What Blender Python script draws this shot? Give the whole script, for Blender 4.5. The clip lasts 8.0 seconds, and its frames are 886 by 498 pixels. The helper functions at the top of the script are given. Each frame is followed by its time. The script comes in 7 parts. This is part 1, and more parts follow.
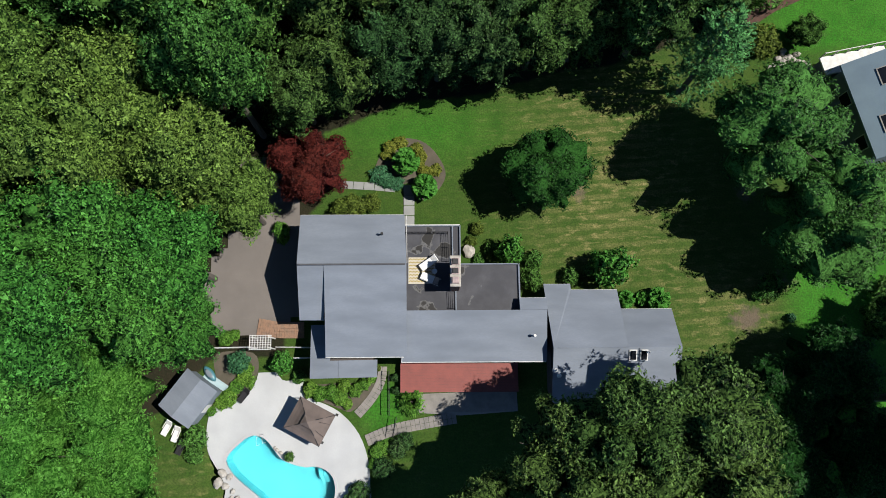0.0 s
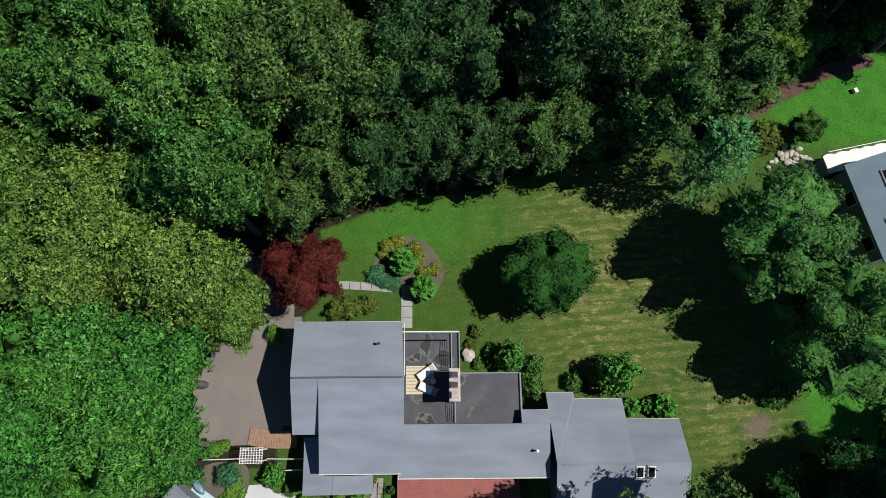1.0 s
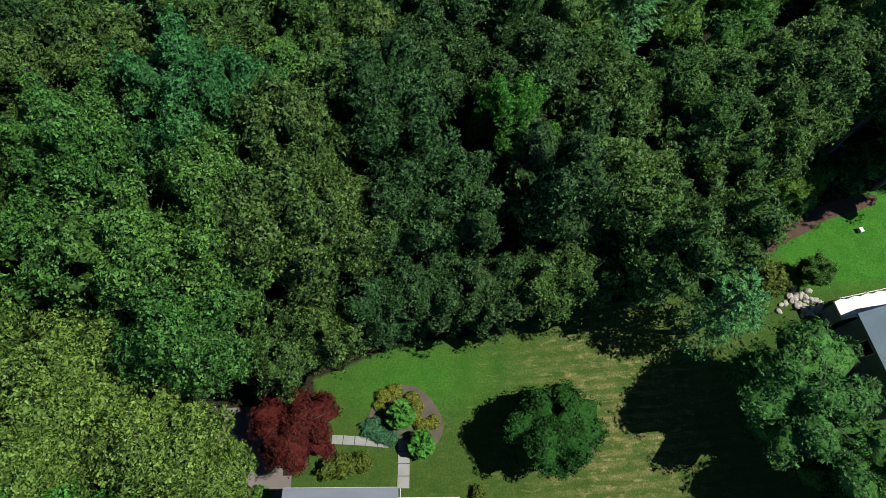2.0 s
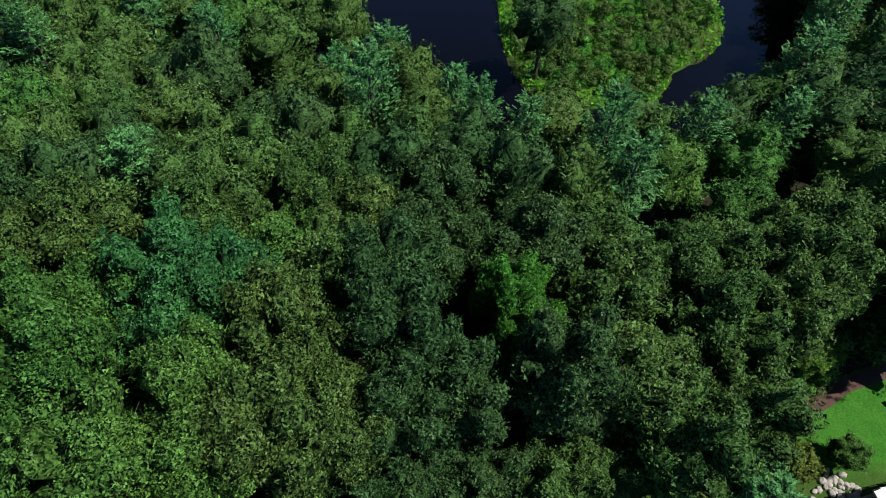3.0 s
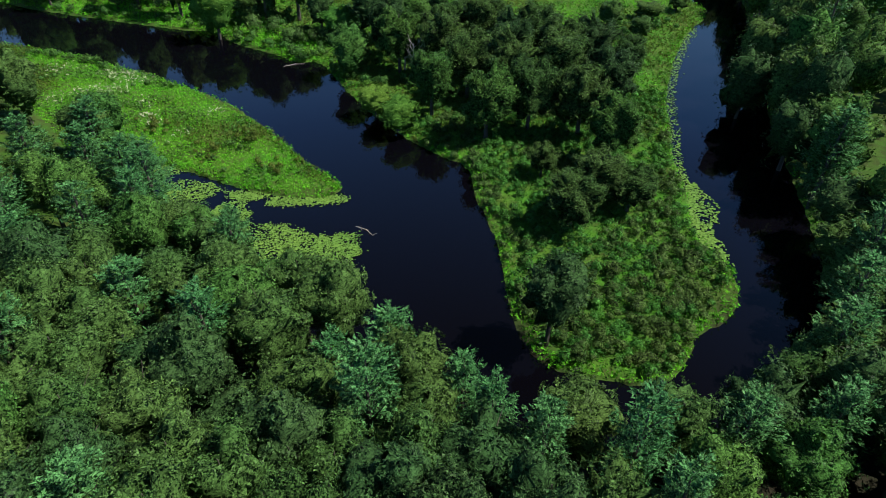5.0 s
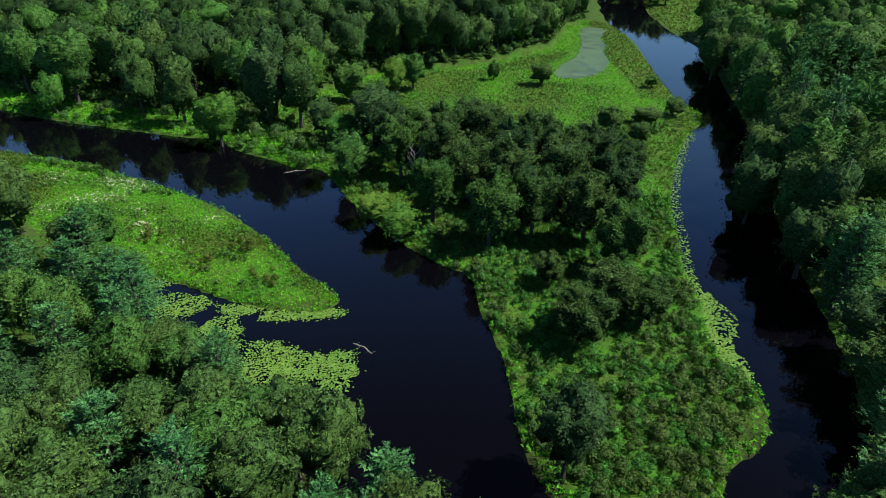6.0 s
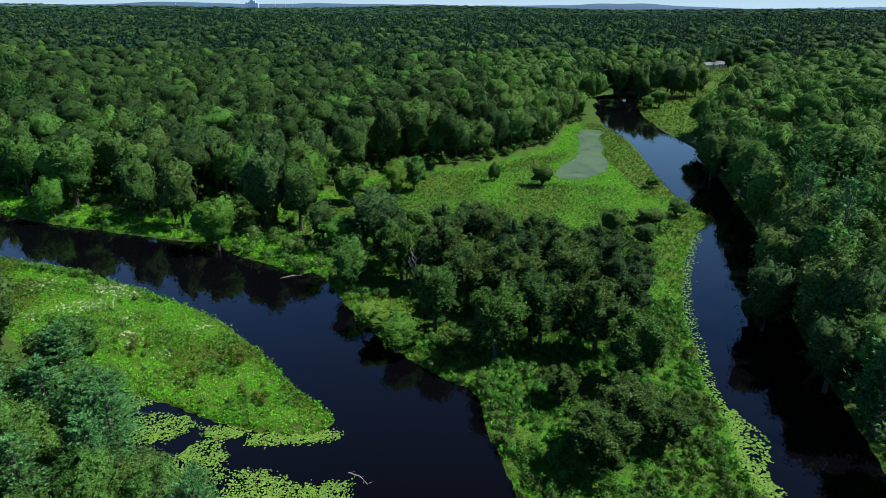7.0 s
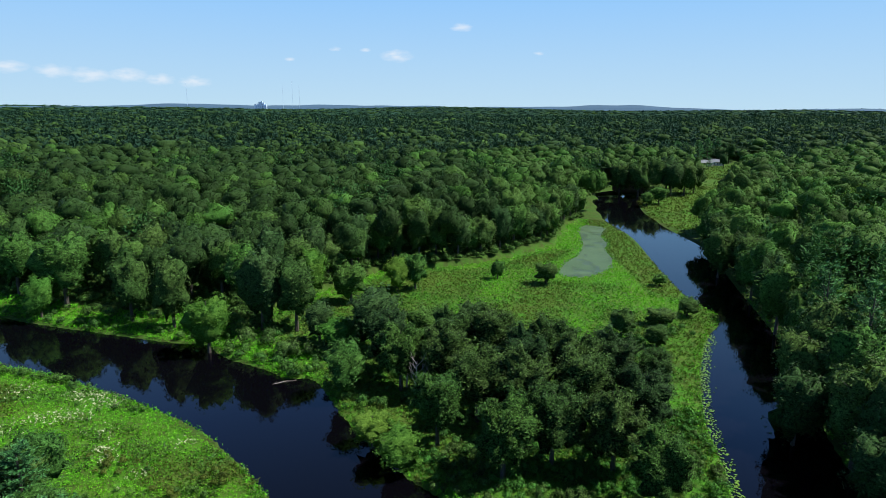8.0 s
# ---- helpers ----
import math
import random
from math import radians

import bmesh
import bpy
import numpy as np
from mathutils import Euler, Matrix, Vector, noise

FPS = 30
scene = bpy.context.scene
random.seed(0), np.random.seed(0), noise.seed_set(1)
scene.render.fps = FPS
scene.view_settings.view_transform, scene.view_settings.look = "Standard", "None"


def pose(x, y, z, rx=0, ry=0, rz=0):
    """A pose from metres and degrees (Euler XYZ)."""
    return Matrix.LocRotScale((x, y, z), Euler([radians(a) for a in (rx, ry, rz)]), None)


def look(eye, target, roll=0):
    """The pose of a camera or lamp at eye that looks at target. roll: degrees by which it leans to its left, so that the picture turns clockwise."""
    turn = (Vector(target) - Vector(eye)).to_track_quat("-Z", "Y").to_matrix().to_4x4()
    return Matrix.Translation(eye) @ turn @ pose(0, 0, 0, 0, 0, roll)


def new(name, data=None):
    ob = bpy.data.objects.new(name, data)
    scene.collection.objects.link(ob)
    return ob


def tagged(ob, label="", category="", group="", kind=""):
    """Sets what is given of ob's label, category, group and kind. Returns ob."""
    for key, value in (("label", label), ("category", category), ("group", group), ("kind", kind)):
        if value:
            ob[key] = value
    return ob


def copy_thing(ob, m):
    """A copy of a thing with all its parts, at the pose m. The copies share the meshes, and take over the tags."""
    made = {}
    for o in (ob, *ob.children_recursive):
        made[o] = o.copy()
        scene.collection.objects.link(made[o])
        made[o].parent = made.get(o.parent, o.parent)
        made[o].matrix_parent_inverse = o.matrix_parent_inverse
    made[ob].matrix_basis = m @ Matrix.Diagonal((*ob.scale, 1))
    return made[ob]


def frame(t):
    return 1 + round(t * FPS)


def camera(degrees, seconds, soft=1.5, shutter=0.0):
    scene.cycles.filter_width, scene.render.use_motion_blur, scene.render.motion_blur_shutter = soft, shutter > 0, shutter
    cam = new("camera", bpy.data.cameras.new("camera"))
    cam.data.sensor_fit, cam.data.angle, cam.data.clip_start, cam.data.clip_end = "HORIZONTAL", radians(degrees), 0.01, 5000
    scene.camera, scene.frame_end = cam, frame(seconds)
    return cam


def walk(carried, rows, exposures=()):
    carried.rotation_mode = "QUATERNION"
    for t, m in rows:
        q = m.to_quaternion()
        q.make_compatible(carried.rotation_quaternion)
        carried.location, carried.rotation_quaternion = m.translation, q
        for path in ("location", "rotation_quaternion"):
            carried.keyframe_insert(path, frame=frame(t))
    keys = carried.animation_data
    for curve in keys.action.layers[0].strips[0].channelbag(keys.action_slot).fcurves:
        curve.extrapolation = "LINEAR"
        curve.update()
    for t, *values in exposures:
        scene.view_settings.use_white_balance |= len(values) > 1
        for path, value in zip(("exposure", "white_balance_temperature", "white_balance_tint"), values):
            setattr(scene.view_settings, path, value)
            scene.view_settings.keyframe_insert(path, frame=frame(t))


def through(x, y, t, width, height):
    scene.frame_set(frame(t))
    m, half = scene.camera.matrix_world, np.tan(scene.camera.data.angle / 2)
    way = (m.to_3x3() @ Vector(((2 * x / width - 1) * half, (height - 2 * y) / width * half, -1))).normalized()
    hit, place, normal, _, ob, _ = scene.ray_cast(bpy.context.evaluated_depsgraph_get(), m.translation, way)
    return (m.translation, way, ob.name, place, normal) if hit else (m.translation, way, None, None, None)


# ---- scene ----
cam = camera(70.6, 8.0, soft=0.6)
PATH = [
    (0, (-1.263, -0.304, 61.949), (-1.225, 0.132, 59.953), 2.8),
    (0.5, (-1.153, 3.123, 61.953), (-1.110, 3.611, 59.969), 2.9),
    (1, (-1.042, 6.553, 61.959), (-0.994, 7.100, 59.991), 2.8),
    (1.2, (-0.996, 7.929, 61.959), (-0.947, 8.504, 59.999), 2.7),
    (2.3, (-0.730, 15.530, 61.920), (-0.666, 16.426, 60.085), 2.0),
    (2.5, (-0.699, 16.902, 61.918), (-0.632, 17.862, 60.116), 1.9),
    (3, (-0.664, 20.303, 61.913), (-0.590, 21.423, 60.206), 1.6),
    (3.5, (-0.680, 23.658, 61.913), (-0.598, 24.915, 60.305), 1.4),
    (4, (-0.731, 27.017, 61.918), (-0.643, 28.406, 60.422), 1.3),
    (4.5, (-0.792, 30.367, 61.928), (-0.700, 31.873, 60.549), 1.2),
    (5.8, (-0.910, 39.166, 61.936), (-0.812, 40.898, 60.856), 0.7),
    (6, (-0.931, 40.527, 61.937), (-0.832, 42.293, 60.914), 0.6),
    (6.5, (-1.003, 43.947, 61.935), (-0.900, 45.782, 61.044), 0.5),
    (7, (-1.071, 47.385, 61.932), (-0.968, 49.283, 61.183), 0.3),
    (7.5, (-1.134, 50.834, 61.926), (-1.030, 52.781, 61.318), 0.3),
    (8, (-1.194, 54.295, 61.923), (-1.089, 56.283, 61.462), 0.3),
]
walk(cam, [(t, look(eye, target, roll)) for t, eye, target, roll in PATH],
     exposures=[(0, 0.66), (8, 0.66)])

# ---- world and sun ----
SUN_EL = radians(54)
world = bpy.data.worlds.new("sky")
scene.world = world
world.use_nodes = True
wt = world.node_tree
wt.nodes.clear()
w_out = wt.nodes.new("ShaderNodeOutputWorld")
w_bg = wt.nodes.new("ShaderNodeBackground")
w_sky = wt.nodes.new("ShaderNodeTexSky")
w_sky.sky_type = "NISHITA"
w_sky.sun_disc = False
w_sky.sun_elevation = SUN_EL
w_sky.sun_rotation = radians(90)
w_sky.altitude = 60
w_sky.dust_density = 0.25
w_sky.ozone_density = 3.0
w_bg.inputs[1].default_value = 0.026
w_tc = wt.nodes.new("ShaderNodeTexCoord")
w_sep = wt.nodes.new("ShaderNodeSeparateXYZ")
w_map = wt.nodes.new("ShaderNodeMapRange")
w_map.inputs["From Min"].default_value, w_map.inputs["From Max"].default_value = 0.0, 0.45
w_ramp = wt.nodes.new("ShaderNodeValToRGB")
w_ramp.color_ramp.elements[0].color = (12.3, 17.6, 21.7, 1)
w_ramp.color_ramp.elements[1].color = (2.8, 7.6, 20.5, 1)
w_mid = w_ramp.color_ramp.elements.new(0.40)
w_mid.color = (6.5, 13.8, 24.0, 1)
w_fade = wt.nodes.new("ShaderNodeMapRange")
w_fade.inputs["From Min"].default_value, w_fade.inputs["From Max"].default_value = 0.42, 0.72
w_mix = wt.nodes.new("ShaderNodeMix")
w_mix.data_type = "RGBA"
wt.links.new(w_tc.outputs["Generated"], w_sep.inputs[0])
wt.links.new(w_sep.outputs[2], w_map.inputs[0])
wt.links.new(w_sep.outputs[2], w_fade.inputs[0])
wt.links.new(w_map.outputs[0], w_ramp.inputs[0])
wt.links.new(w_fade.outputs[0], w_mix.inputs[0])
wt.links.new(w_ramp.outputs[0], w_mix.inputs[6])
wt.links.new(w_sky.outputs[0], w_mix.inputs[7])
# small fair-weather clouds low over the horizon
CLOUDS = [(0.079, 0.991, 0.113, 0.027), (-0.112, 0.991, 0.080, 0.015), (-0.178, 0.982, 0.064, 0.012), (-0.067, 0.995, 0.079, 0.013), (-0.020, 0.997, 0.071, 0.038), (0.194, 0.979, 0.075, 0.014),
          (-0.512, 0.857, 0.044, 0.034), (-0.468, 0.883, 0.040, 0.036), (-0.432, 0.900, 0.036, 0.042), (-0.390, 0.921, 0.037, 0.040), (-0.351, 0.935, 0.032, 0.034), (-0.310, 0.950, 0.029, 0.036), (0.725, 0.674, 0.12, 0.03), (-0.818, -0.470, 0.2, 0.06), (0.574, -0.722, 0.25, 0.07)]
w_flat = wt.nodes.new("ShaderNodeVectorMath")
w_flat.operation = "MULTIPLY"
w_flat.inputs[1].default_value = (1, 1, 2.6)
wt.links.new(w_tc.outputs["Generated"], w_flat.inputs[0])
puff = None
for cx, cy, cz, cr in CLOUDS:
    w_d = wt.nodes.new("ShaderNodeVectorMath")
    w_d.operation = "DISTANCE"
    w_d.inputs[1].default_value = (cx, cy, cz * 2.6)
    wt.links.new(w_flat.outputs[0], w_d.inputs[0])
    w_r = wt.nodes.new("ShaderNodeMapRange")
    w_r.inputs["From Min"].default_value, w_r.inputs["From Max"].default_value = cr, 0.0
    wt.links.new(w_d.outputs["Value"], w_r.inputs[0])
    if puff is None:
        puff = w_r.outputs[0]
    else:
        w_max = wt.nodes.new("ShaderNodeMath")
        w_max.operation = "MAXIMUM"
        wt.links.new(puff, w_max.inputs[0])
        wt.links.new(w_r.outputs[0], w_max.inputs[1])
        puff = w_max.outputs[0]
w_n = wt.nodes.new("ShaderNodeTexNoise")
w_n.inputs["Scale"].default_value, w_n.inputs["Detail"].default_value = 60.0, 8.0
wt.links.new(w_flat.outputs[0], w_n.inputs[0])
w_mul = wt.nodes.new("ShaderNodeMath")
w_mul.operation = "MULTIPLY"
wt.links.new(puff, w_mul.inputs[0])
wt.links.new(w_n.outputs[0], w_mul.inputs[1])
w_soft = wt.nodes.new("ShaderNodeMapRange")
w_soft.inputs["From Min"].default_value, w_soft.inputs["From Max"].default_value = 0.15, 0.50
w_soft.inputs["To Max"].default_value = 0.6
wt.links.new(w_mul.outputs[0], w_soft.inputs[0])
w_cloud = wt.nodes.new("ShaderNodeMix")
w_cloud.data_type = "RGBA"
w_cloud.inputs[7].default_value = (21.0, 22.0, 23.5, 1)
wt.links.new(w_soft.outputs[0], w_cloud.inputs[0])
wt.links.new(w_mix.outputs[2], w_cloud.inputs[6])
wt.links.new(w_cloud.outputs[2], w_bg.inputs[0])
wt.links.new(w_bg.outputs[0], w_out.inputs[0])

sun = new("sun", bpy.data.lights.new("sun", "SUN"))
sun.data.energy = 5.0
sun.data.angle = radians(0.6)
sun.data.color = (1.0, 0.95, 0.87)
sun.matrix_world = look((0, 0, 0), (-math.cos(SUN_EL), 0.03, -math.sin(SUN_EL)))


# ---- materials ----
def shader(name):
    m = bpy.data.materials.new(name)
    m.use_nodes = True
    nt = m.node_tree
    return m, nt, nt.nodes["Principled BSDF"], nt.links


def node(nt, kind, data_type="", blend_type="", operation="", attribute_name="", **sets):
    n = nt.nodes.new(kind)
    if data_type:
        n.data_type = data_type
    if blend_type:
        n.blend_type = blend_type
    if operation:
        n.operation = operation
    if attribute_name:
        n.attribute_name = attribute_name
    for k, v in sets.items():
        n.inputs[k].default_value = v
    return n


def rgb(c):
    return (c[0], c[1], c[2], 1.0)


def mixc(nt, fac, a, b, mode="MIX"):
    """A colour mix; a and b are sockets or colours, fac a socket or a number."""
    n = node(nt, "ShaderNodeMix", data_type="RGBA", blend_type=mode)
    for sock, val in ((n.inputs[0], fac), (n.inputs[6], a), (n.inputs[7], b)):
        if isinstance(val, bpy.types.NodeSocket):
            nt.links.new(val, sock)
        elif isinstance(val, (int, float)):
            sock.default_value = val
        else:
            sock.default_value = rgb(val)
    return n.outputs[2]


def ramp(nt, sock, lo, hi, a=0.0, b=1.0):
    n = node(nt, "ShaderNodeMapRange", **{"From Min": lo, "From Max": hi, "To Min": a, "To Max": b})
    nt.links.new(sock, n.inputs[0])
    return n.outputs[0]


def noise_at(nt, scale, detail=4, coord="Object", stretch=(1, 1, 1)):
    tc = nt.nodes.new("ShaderNodeTexCoord")
    mp = nt.nodes.new("ShaderNodeMapping")
    mp.inputs["Scale"].default_value = stretch
    nt.links.new(tc.outputs[coord], mp.inputs[0])
    n = node(nt, "ShaderNodeTexNoise", Scale=scale, Detail=detail)
    nt.links.new(mp.outputs[0], n.inputs[0])
    return n.outputs[0]


def bump(nt, sock, bsdf, strength=0.3, distance=0.05):
    b = node(nt, "ShaderNodeBump", Strength=strength, Distance=distance)
    nt.links.new(sock, b.inputs["Height"])
    nt.links.new(b.outputs[0], bsdf.inputs["Normal"])


def plain(name, a, b=None, scale=3.0, rough=0.7, metal=0.0, fine=40.0, bumpy=0.2, stretch=(1, 1, 1)):
    """A surface with a broad stain and a fine grain between two colours."""
    m, nt, p, ln = shader(name)
    b = b or tuple(v * 0.7 for v in a)
    n1, n2 = noise_at(nt, scale, 5, stretch=stretch), noise_at(nt, fine, 3, stretch=stretch)
    c = mixc(nt, ramp(nt, n1, 0.35, 0.7), a, b)
    c = mixc(nt, ramp(nt, n2, 0.3, 0.7, 0.0, 0.35), c, b)
    ln.new(c, p.inputs["Base Color"])
    p.inputs["Roughness"].default_value = rough
    p.inputs["Metallic"].default_value = metal
    if bumpy:
        bump(nt, n2, p, bumpy, 0.02)
    return m


def leafy(name, dark, light, through=0.3, rough=0.55, spread=1.0, cell=7.0, gaps=0.30, gloss=0.07):
    """Foliage: sprays broken into single leaves, each with its own tone, in trees the darkest painting gap shade, each
    plant with its own cast, some light let through.
    """
    m, nt, p, ln = shader(name)
    geo, info = nt.nodes.new("ShaderNodeNewGeometry"), nt.nodes.new("ShaderNodeObjectInfo")
    tc = nt.nodes.new("ShaderNodeTexCoord")
    vor = node(nt, "ShaderNodeTexVoronoi", Scale=cell)
    ln.new(tc.outputs["Object"], vor.inputs["Vector"])
    sep = nt.nodes.new("ShaderNodeSeparateColor")
    ln.new(vor.outputs["Color"], sep.inputs[0])
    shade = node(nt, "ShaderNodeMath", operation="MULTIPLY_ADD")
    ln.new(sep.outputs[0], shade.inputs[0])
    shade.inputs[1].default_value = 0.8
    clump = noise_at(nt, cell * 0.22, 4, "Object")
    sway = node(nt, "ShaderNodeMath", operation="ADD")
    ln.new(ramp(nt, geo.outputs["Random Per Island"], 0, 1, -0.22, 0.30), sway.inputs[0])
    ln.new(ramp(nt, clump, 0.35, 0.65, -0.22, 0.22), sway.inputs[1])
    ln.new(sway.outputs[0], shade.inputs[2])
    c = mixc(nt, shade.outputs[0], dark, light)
    patch = noise_at(nt, 0.11, 2, "Object")
    hs = nt.nodes.new("ShaderNodeHueSaturation")
    cast = node(nt, "ShaderNodeMath", operation="ADD")
    ln.new(ramp(nt, patch, 0.3, 0.7, -0.5, 0.5), cast.inputs[0])
    ln.new(info.outputs["Random"], cast.inputs[1])
    ln.new(ramp(nt, cast.outputs[0], 0, 1, 0.5 - 0.020 * spread, 0.5 + 0.016 * spread), hs.inputs["Hue"])
    ln.new(ramp(nt, cast.outputs[0], 0, 1, 1 + 0.16 * spread, 1 - 0.16 * spread), hs.inputs["Value"])
    ln.new(c, hs.inputs["Color"])
    ln.new(hs.outputs[0], p.inputs["Base Color"])
    bump(nt, noise_at(nt, cell * 0.45, 3, "Object"), p, 0.8, 0.8 / cell)
    p.inputs["Roughness"].default_value = rough
    p.inputs["Specular IOR Level"].default_value = gloss
    tr = nt.nodes.new("ShaderNodeBsdfTranslucent")
    ln.new(mixc(nt, 1.0, hs.outputs[0], (1.15, 1.2, 0.7), "MULTIPLY"), tr.inputs[0])
    mx = nt.nodes.new("ShaderNodeMixShader")
    mx.inputs[0].default_value = through
    ln.new(p.outputs[0], mx.inputs[1])
    ln.new(tr.outputs[0], mx.inputs[2])
    last = mx
    if gaps:
        cut = node(nt, "ShaderNodeMath", operation="GREATER_THAN")
        ln.new(sep.outputs[1], cut.inputs[0])
        cut.inputs[1].default_value = gaps
        last = nt.nodes.new("ShaderNodeMixShader")
        ln.new(cut.outputs[0], last.inputs[0])
        ln.new(nt.nodes.new("ShaderNodeBsdfTransparent").outputs[0], last.inputs[1])
        ln.new(mx.outputs[0], last.inputs[2])
    ln.new(last.outputs[0], nt.nodes["Material Output"].inputs[0])
    return m


# First colour is each plant's dark tone; near-black in trees paints leaf-gap shade.
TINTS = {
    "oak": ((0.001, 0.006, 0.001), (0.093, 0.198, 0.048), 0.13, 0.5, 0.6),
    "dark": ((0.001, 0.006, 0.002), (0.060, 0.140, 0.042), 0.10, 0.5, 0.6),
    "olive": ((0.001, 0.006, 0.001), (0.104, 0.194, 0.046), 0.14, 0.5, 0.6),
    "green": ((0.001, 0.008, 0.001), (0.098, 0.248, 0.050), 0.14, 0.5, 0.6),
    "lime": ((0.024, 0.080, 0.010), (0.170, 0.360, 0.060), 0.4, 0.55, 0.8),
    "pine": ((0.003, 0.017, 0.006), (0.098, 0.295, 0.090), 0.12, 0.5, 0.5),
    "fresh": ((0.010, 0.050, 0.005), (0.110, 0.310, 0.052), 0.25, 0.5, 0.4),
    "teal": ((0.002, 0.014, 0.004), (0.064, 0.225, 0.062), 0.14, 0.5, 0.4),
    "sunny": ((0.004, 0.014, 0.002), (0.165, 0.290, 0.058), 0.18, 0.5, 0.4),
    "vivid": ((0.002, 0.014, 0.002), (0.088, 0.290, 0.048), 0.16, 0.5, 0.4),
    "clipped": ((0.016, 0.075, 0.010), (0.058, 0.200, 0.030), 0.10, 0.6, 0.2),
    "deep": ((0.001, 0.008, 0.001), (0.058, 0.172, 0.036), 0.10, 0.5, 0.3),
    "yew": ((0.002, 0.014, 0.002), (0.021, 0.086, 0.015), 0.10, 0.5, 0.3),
    # far conifers, their tint blued to paint in the haze of distance
    "hazed_pine": ((0.003, 0.013, 0.009), (0.040, 0.110, 0.072), 0.10, 0.55, 0.5),
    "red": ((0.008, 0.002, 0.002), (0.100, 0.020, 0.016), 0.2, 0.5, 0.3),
    "flower": ((0.30, 0.36, 0.20), (0.50, 0.56, 0.36), 0.1, 0.6, 0.0),
    "yellow": ((0.040, 0.065, 0.008), (0.24, 0.26, 0.045), 0.3, 0.6, 0.3),
    "rust": ((0.022, 0.042, 0.006), (0.125, 0.180, 0.034), 0.25, 0.6, 0.3),
    "blue": ((0.008, 0.042, 0.018), (0.060, 0.170, 0.078), 0.15, 0.5, 0.3),
    "reed": ((0.045, 0.205, 0.007), (0.165, 0.540, 0.030), 0.3, 0.6, 0.3),
    "pads": ((0.055, 0.125, 0.020), (0.150, 0.285, 0.050), 0.0, 0.4, 0.3),
}
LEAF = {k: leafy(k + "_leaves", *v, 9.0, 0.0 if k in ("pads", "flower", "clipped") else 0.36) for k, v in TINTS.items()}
# Distant leaves: the dark tone is a low share of light, painting gap shade.
WOOD_LEAF = {(k, c): leafy("distant_" + k + "_leaves", tuple(v * (0.13 if c > 4 else 0.20 if c > 2 else 0.30) for v in TINTS[k][1]), tuple(v * m * (1.0 if c > 4 else 0.72) * {"dark": 0.64, "hazed_pine": 0.80, "oak": 0.88, "green": 0.82, "pine": 0.55}.get(k, 0.95) for v, m in zip(TINTS[k][1], (0.95, 1.0, 0.84))), 0.10, 0.7, 0.35, c, 0.15 if c > 4 else 0.0, 0.05)
             for k in ("oak", "dark", "olive", "green", "pine", "hazed_pine") for c in (5.0, 2.6, 1.2, 0.5, 0.2)}
# Crown hearts: leaf tints darkened, painting in the shade inside a crown.
INNER_SHADED = {k: leafy(k + "_inner_leaves_shaded", v[0], tuple(c * 0.8 for c in v[1]), v[2], 0.95, v[4], 7.0, 0.0) for k, v in TINTS.items()}
BARK = plain("bark", (0.085, 0.075, 0.062), (0.04, 0.034, 0.028), 1.2, 0.9, 0, 9, 0.6, (1, 1, 0.25))
DEADWOOD = plain("bleached_wood", (0.36, 0.33, 0.29), (0.2, 0.18, 0.16), 1.5, 0.85, 0, 12, 0.4, (1, 1, 0.3))


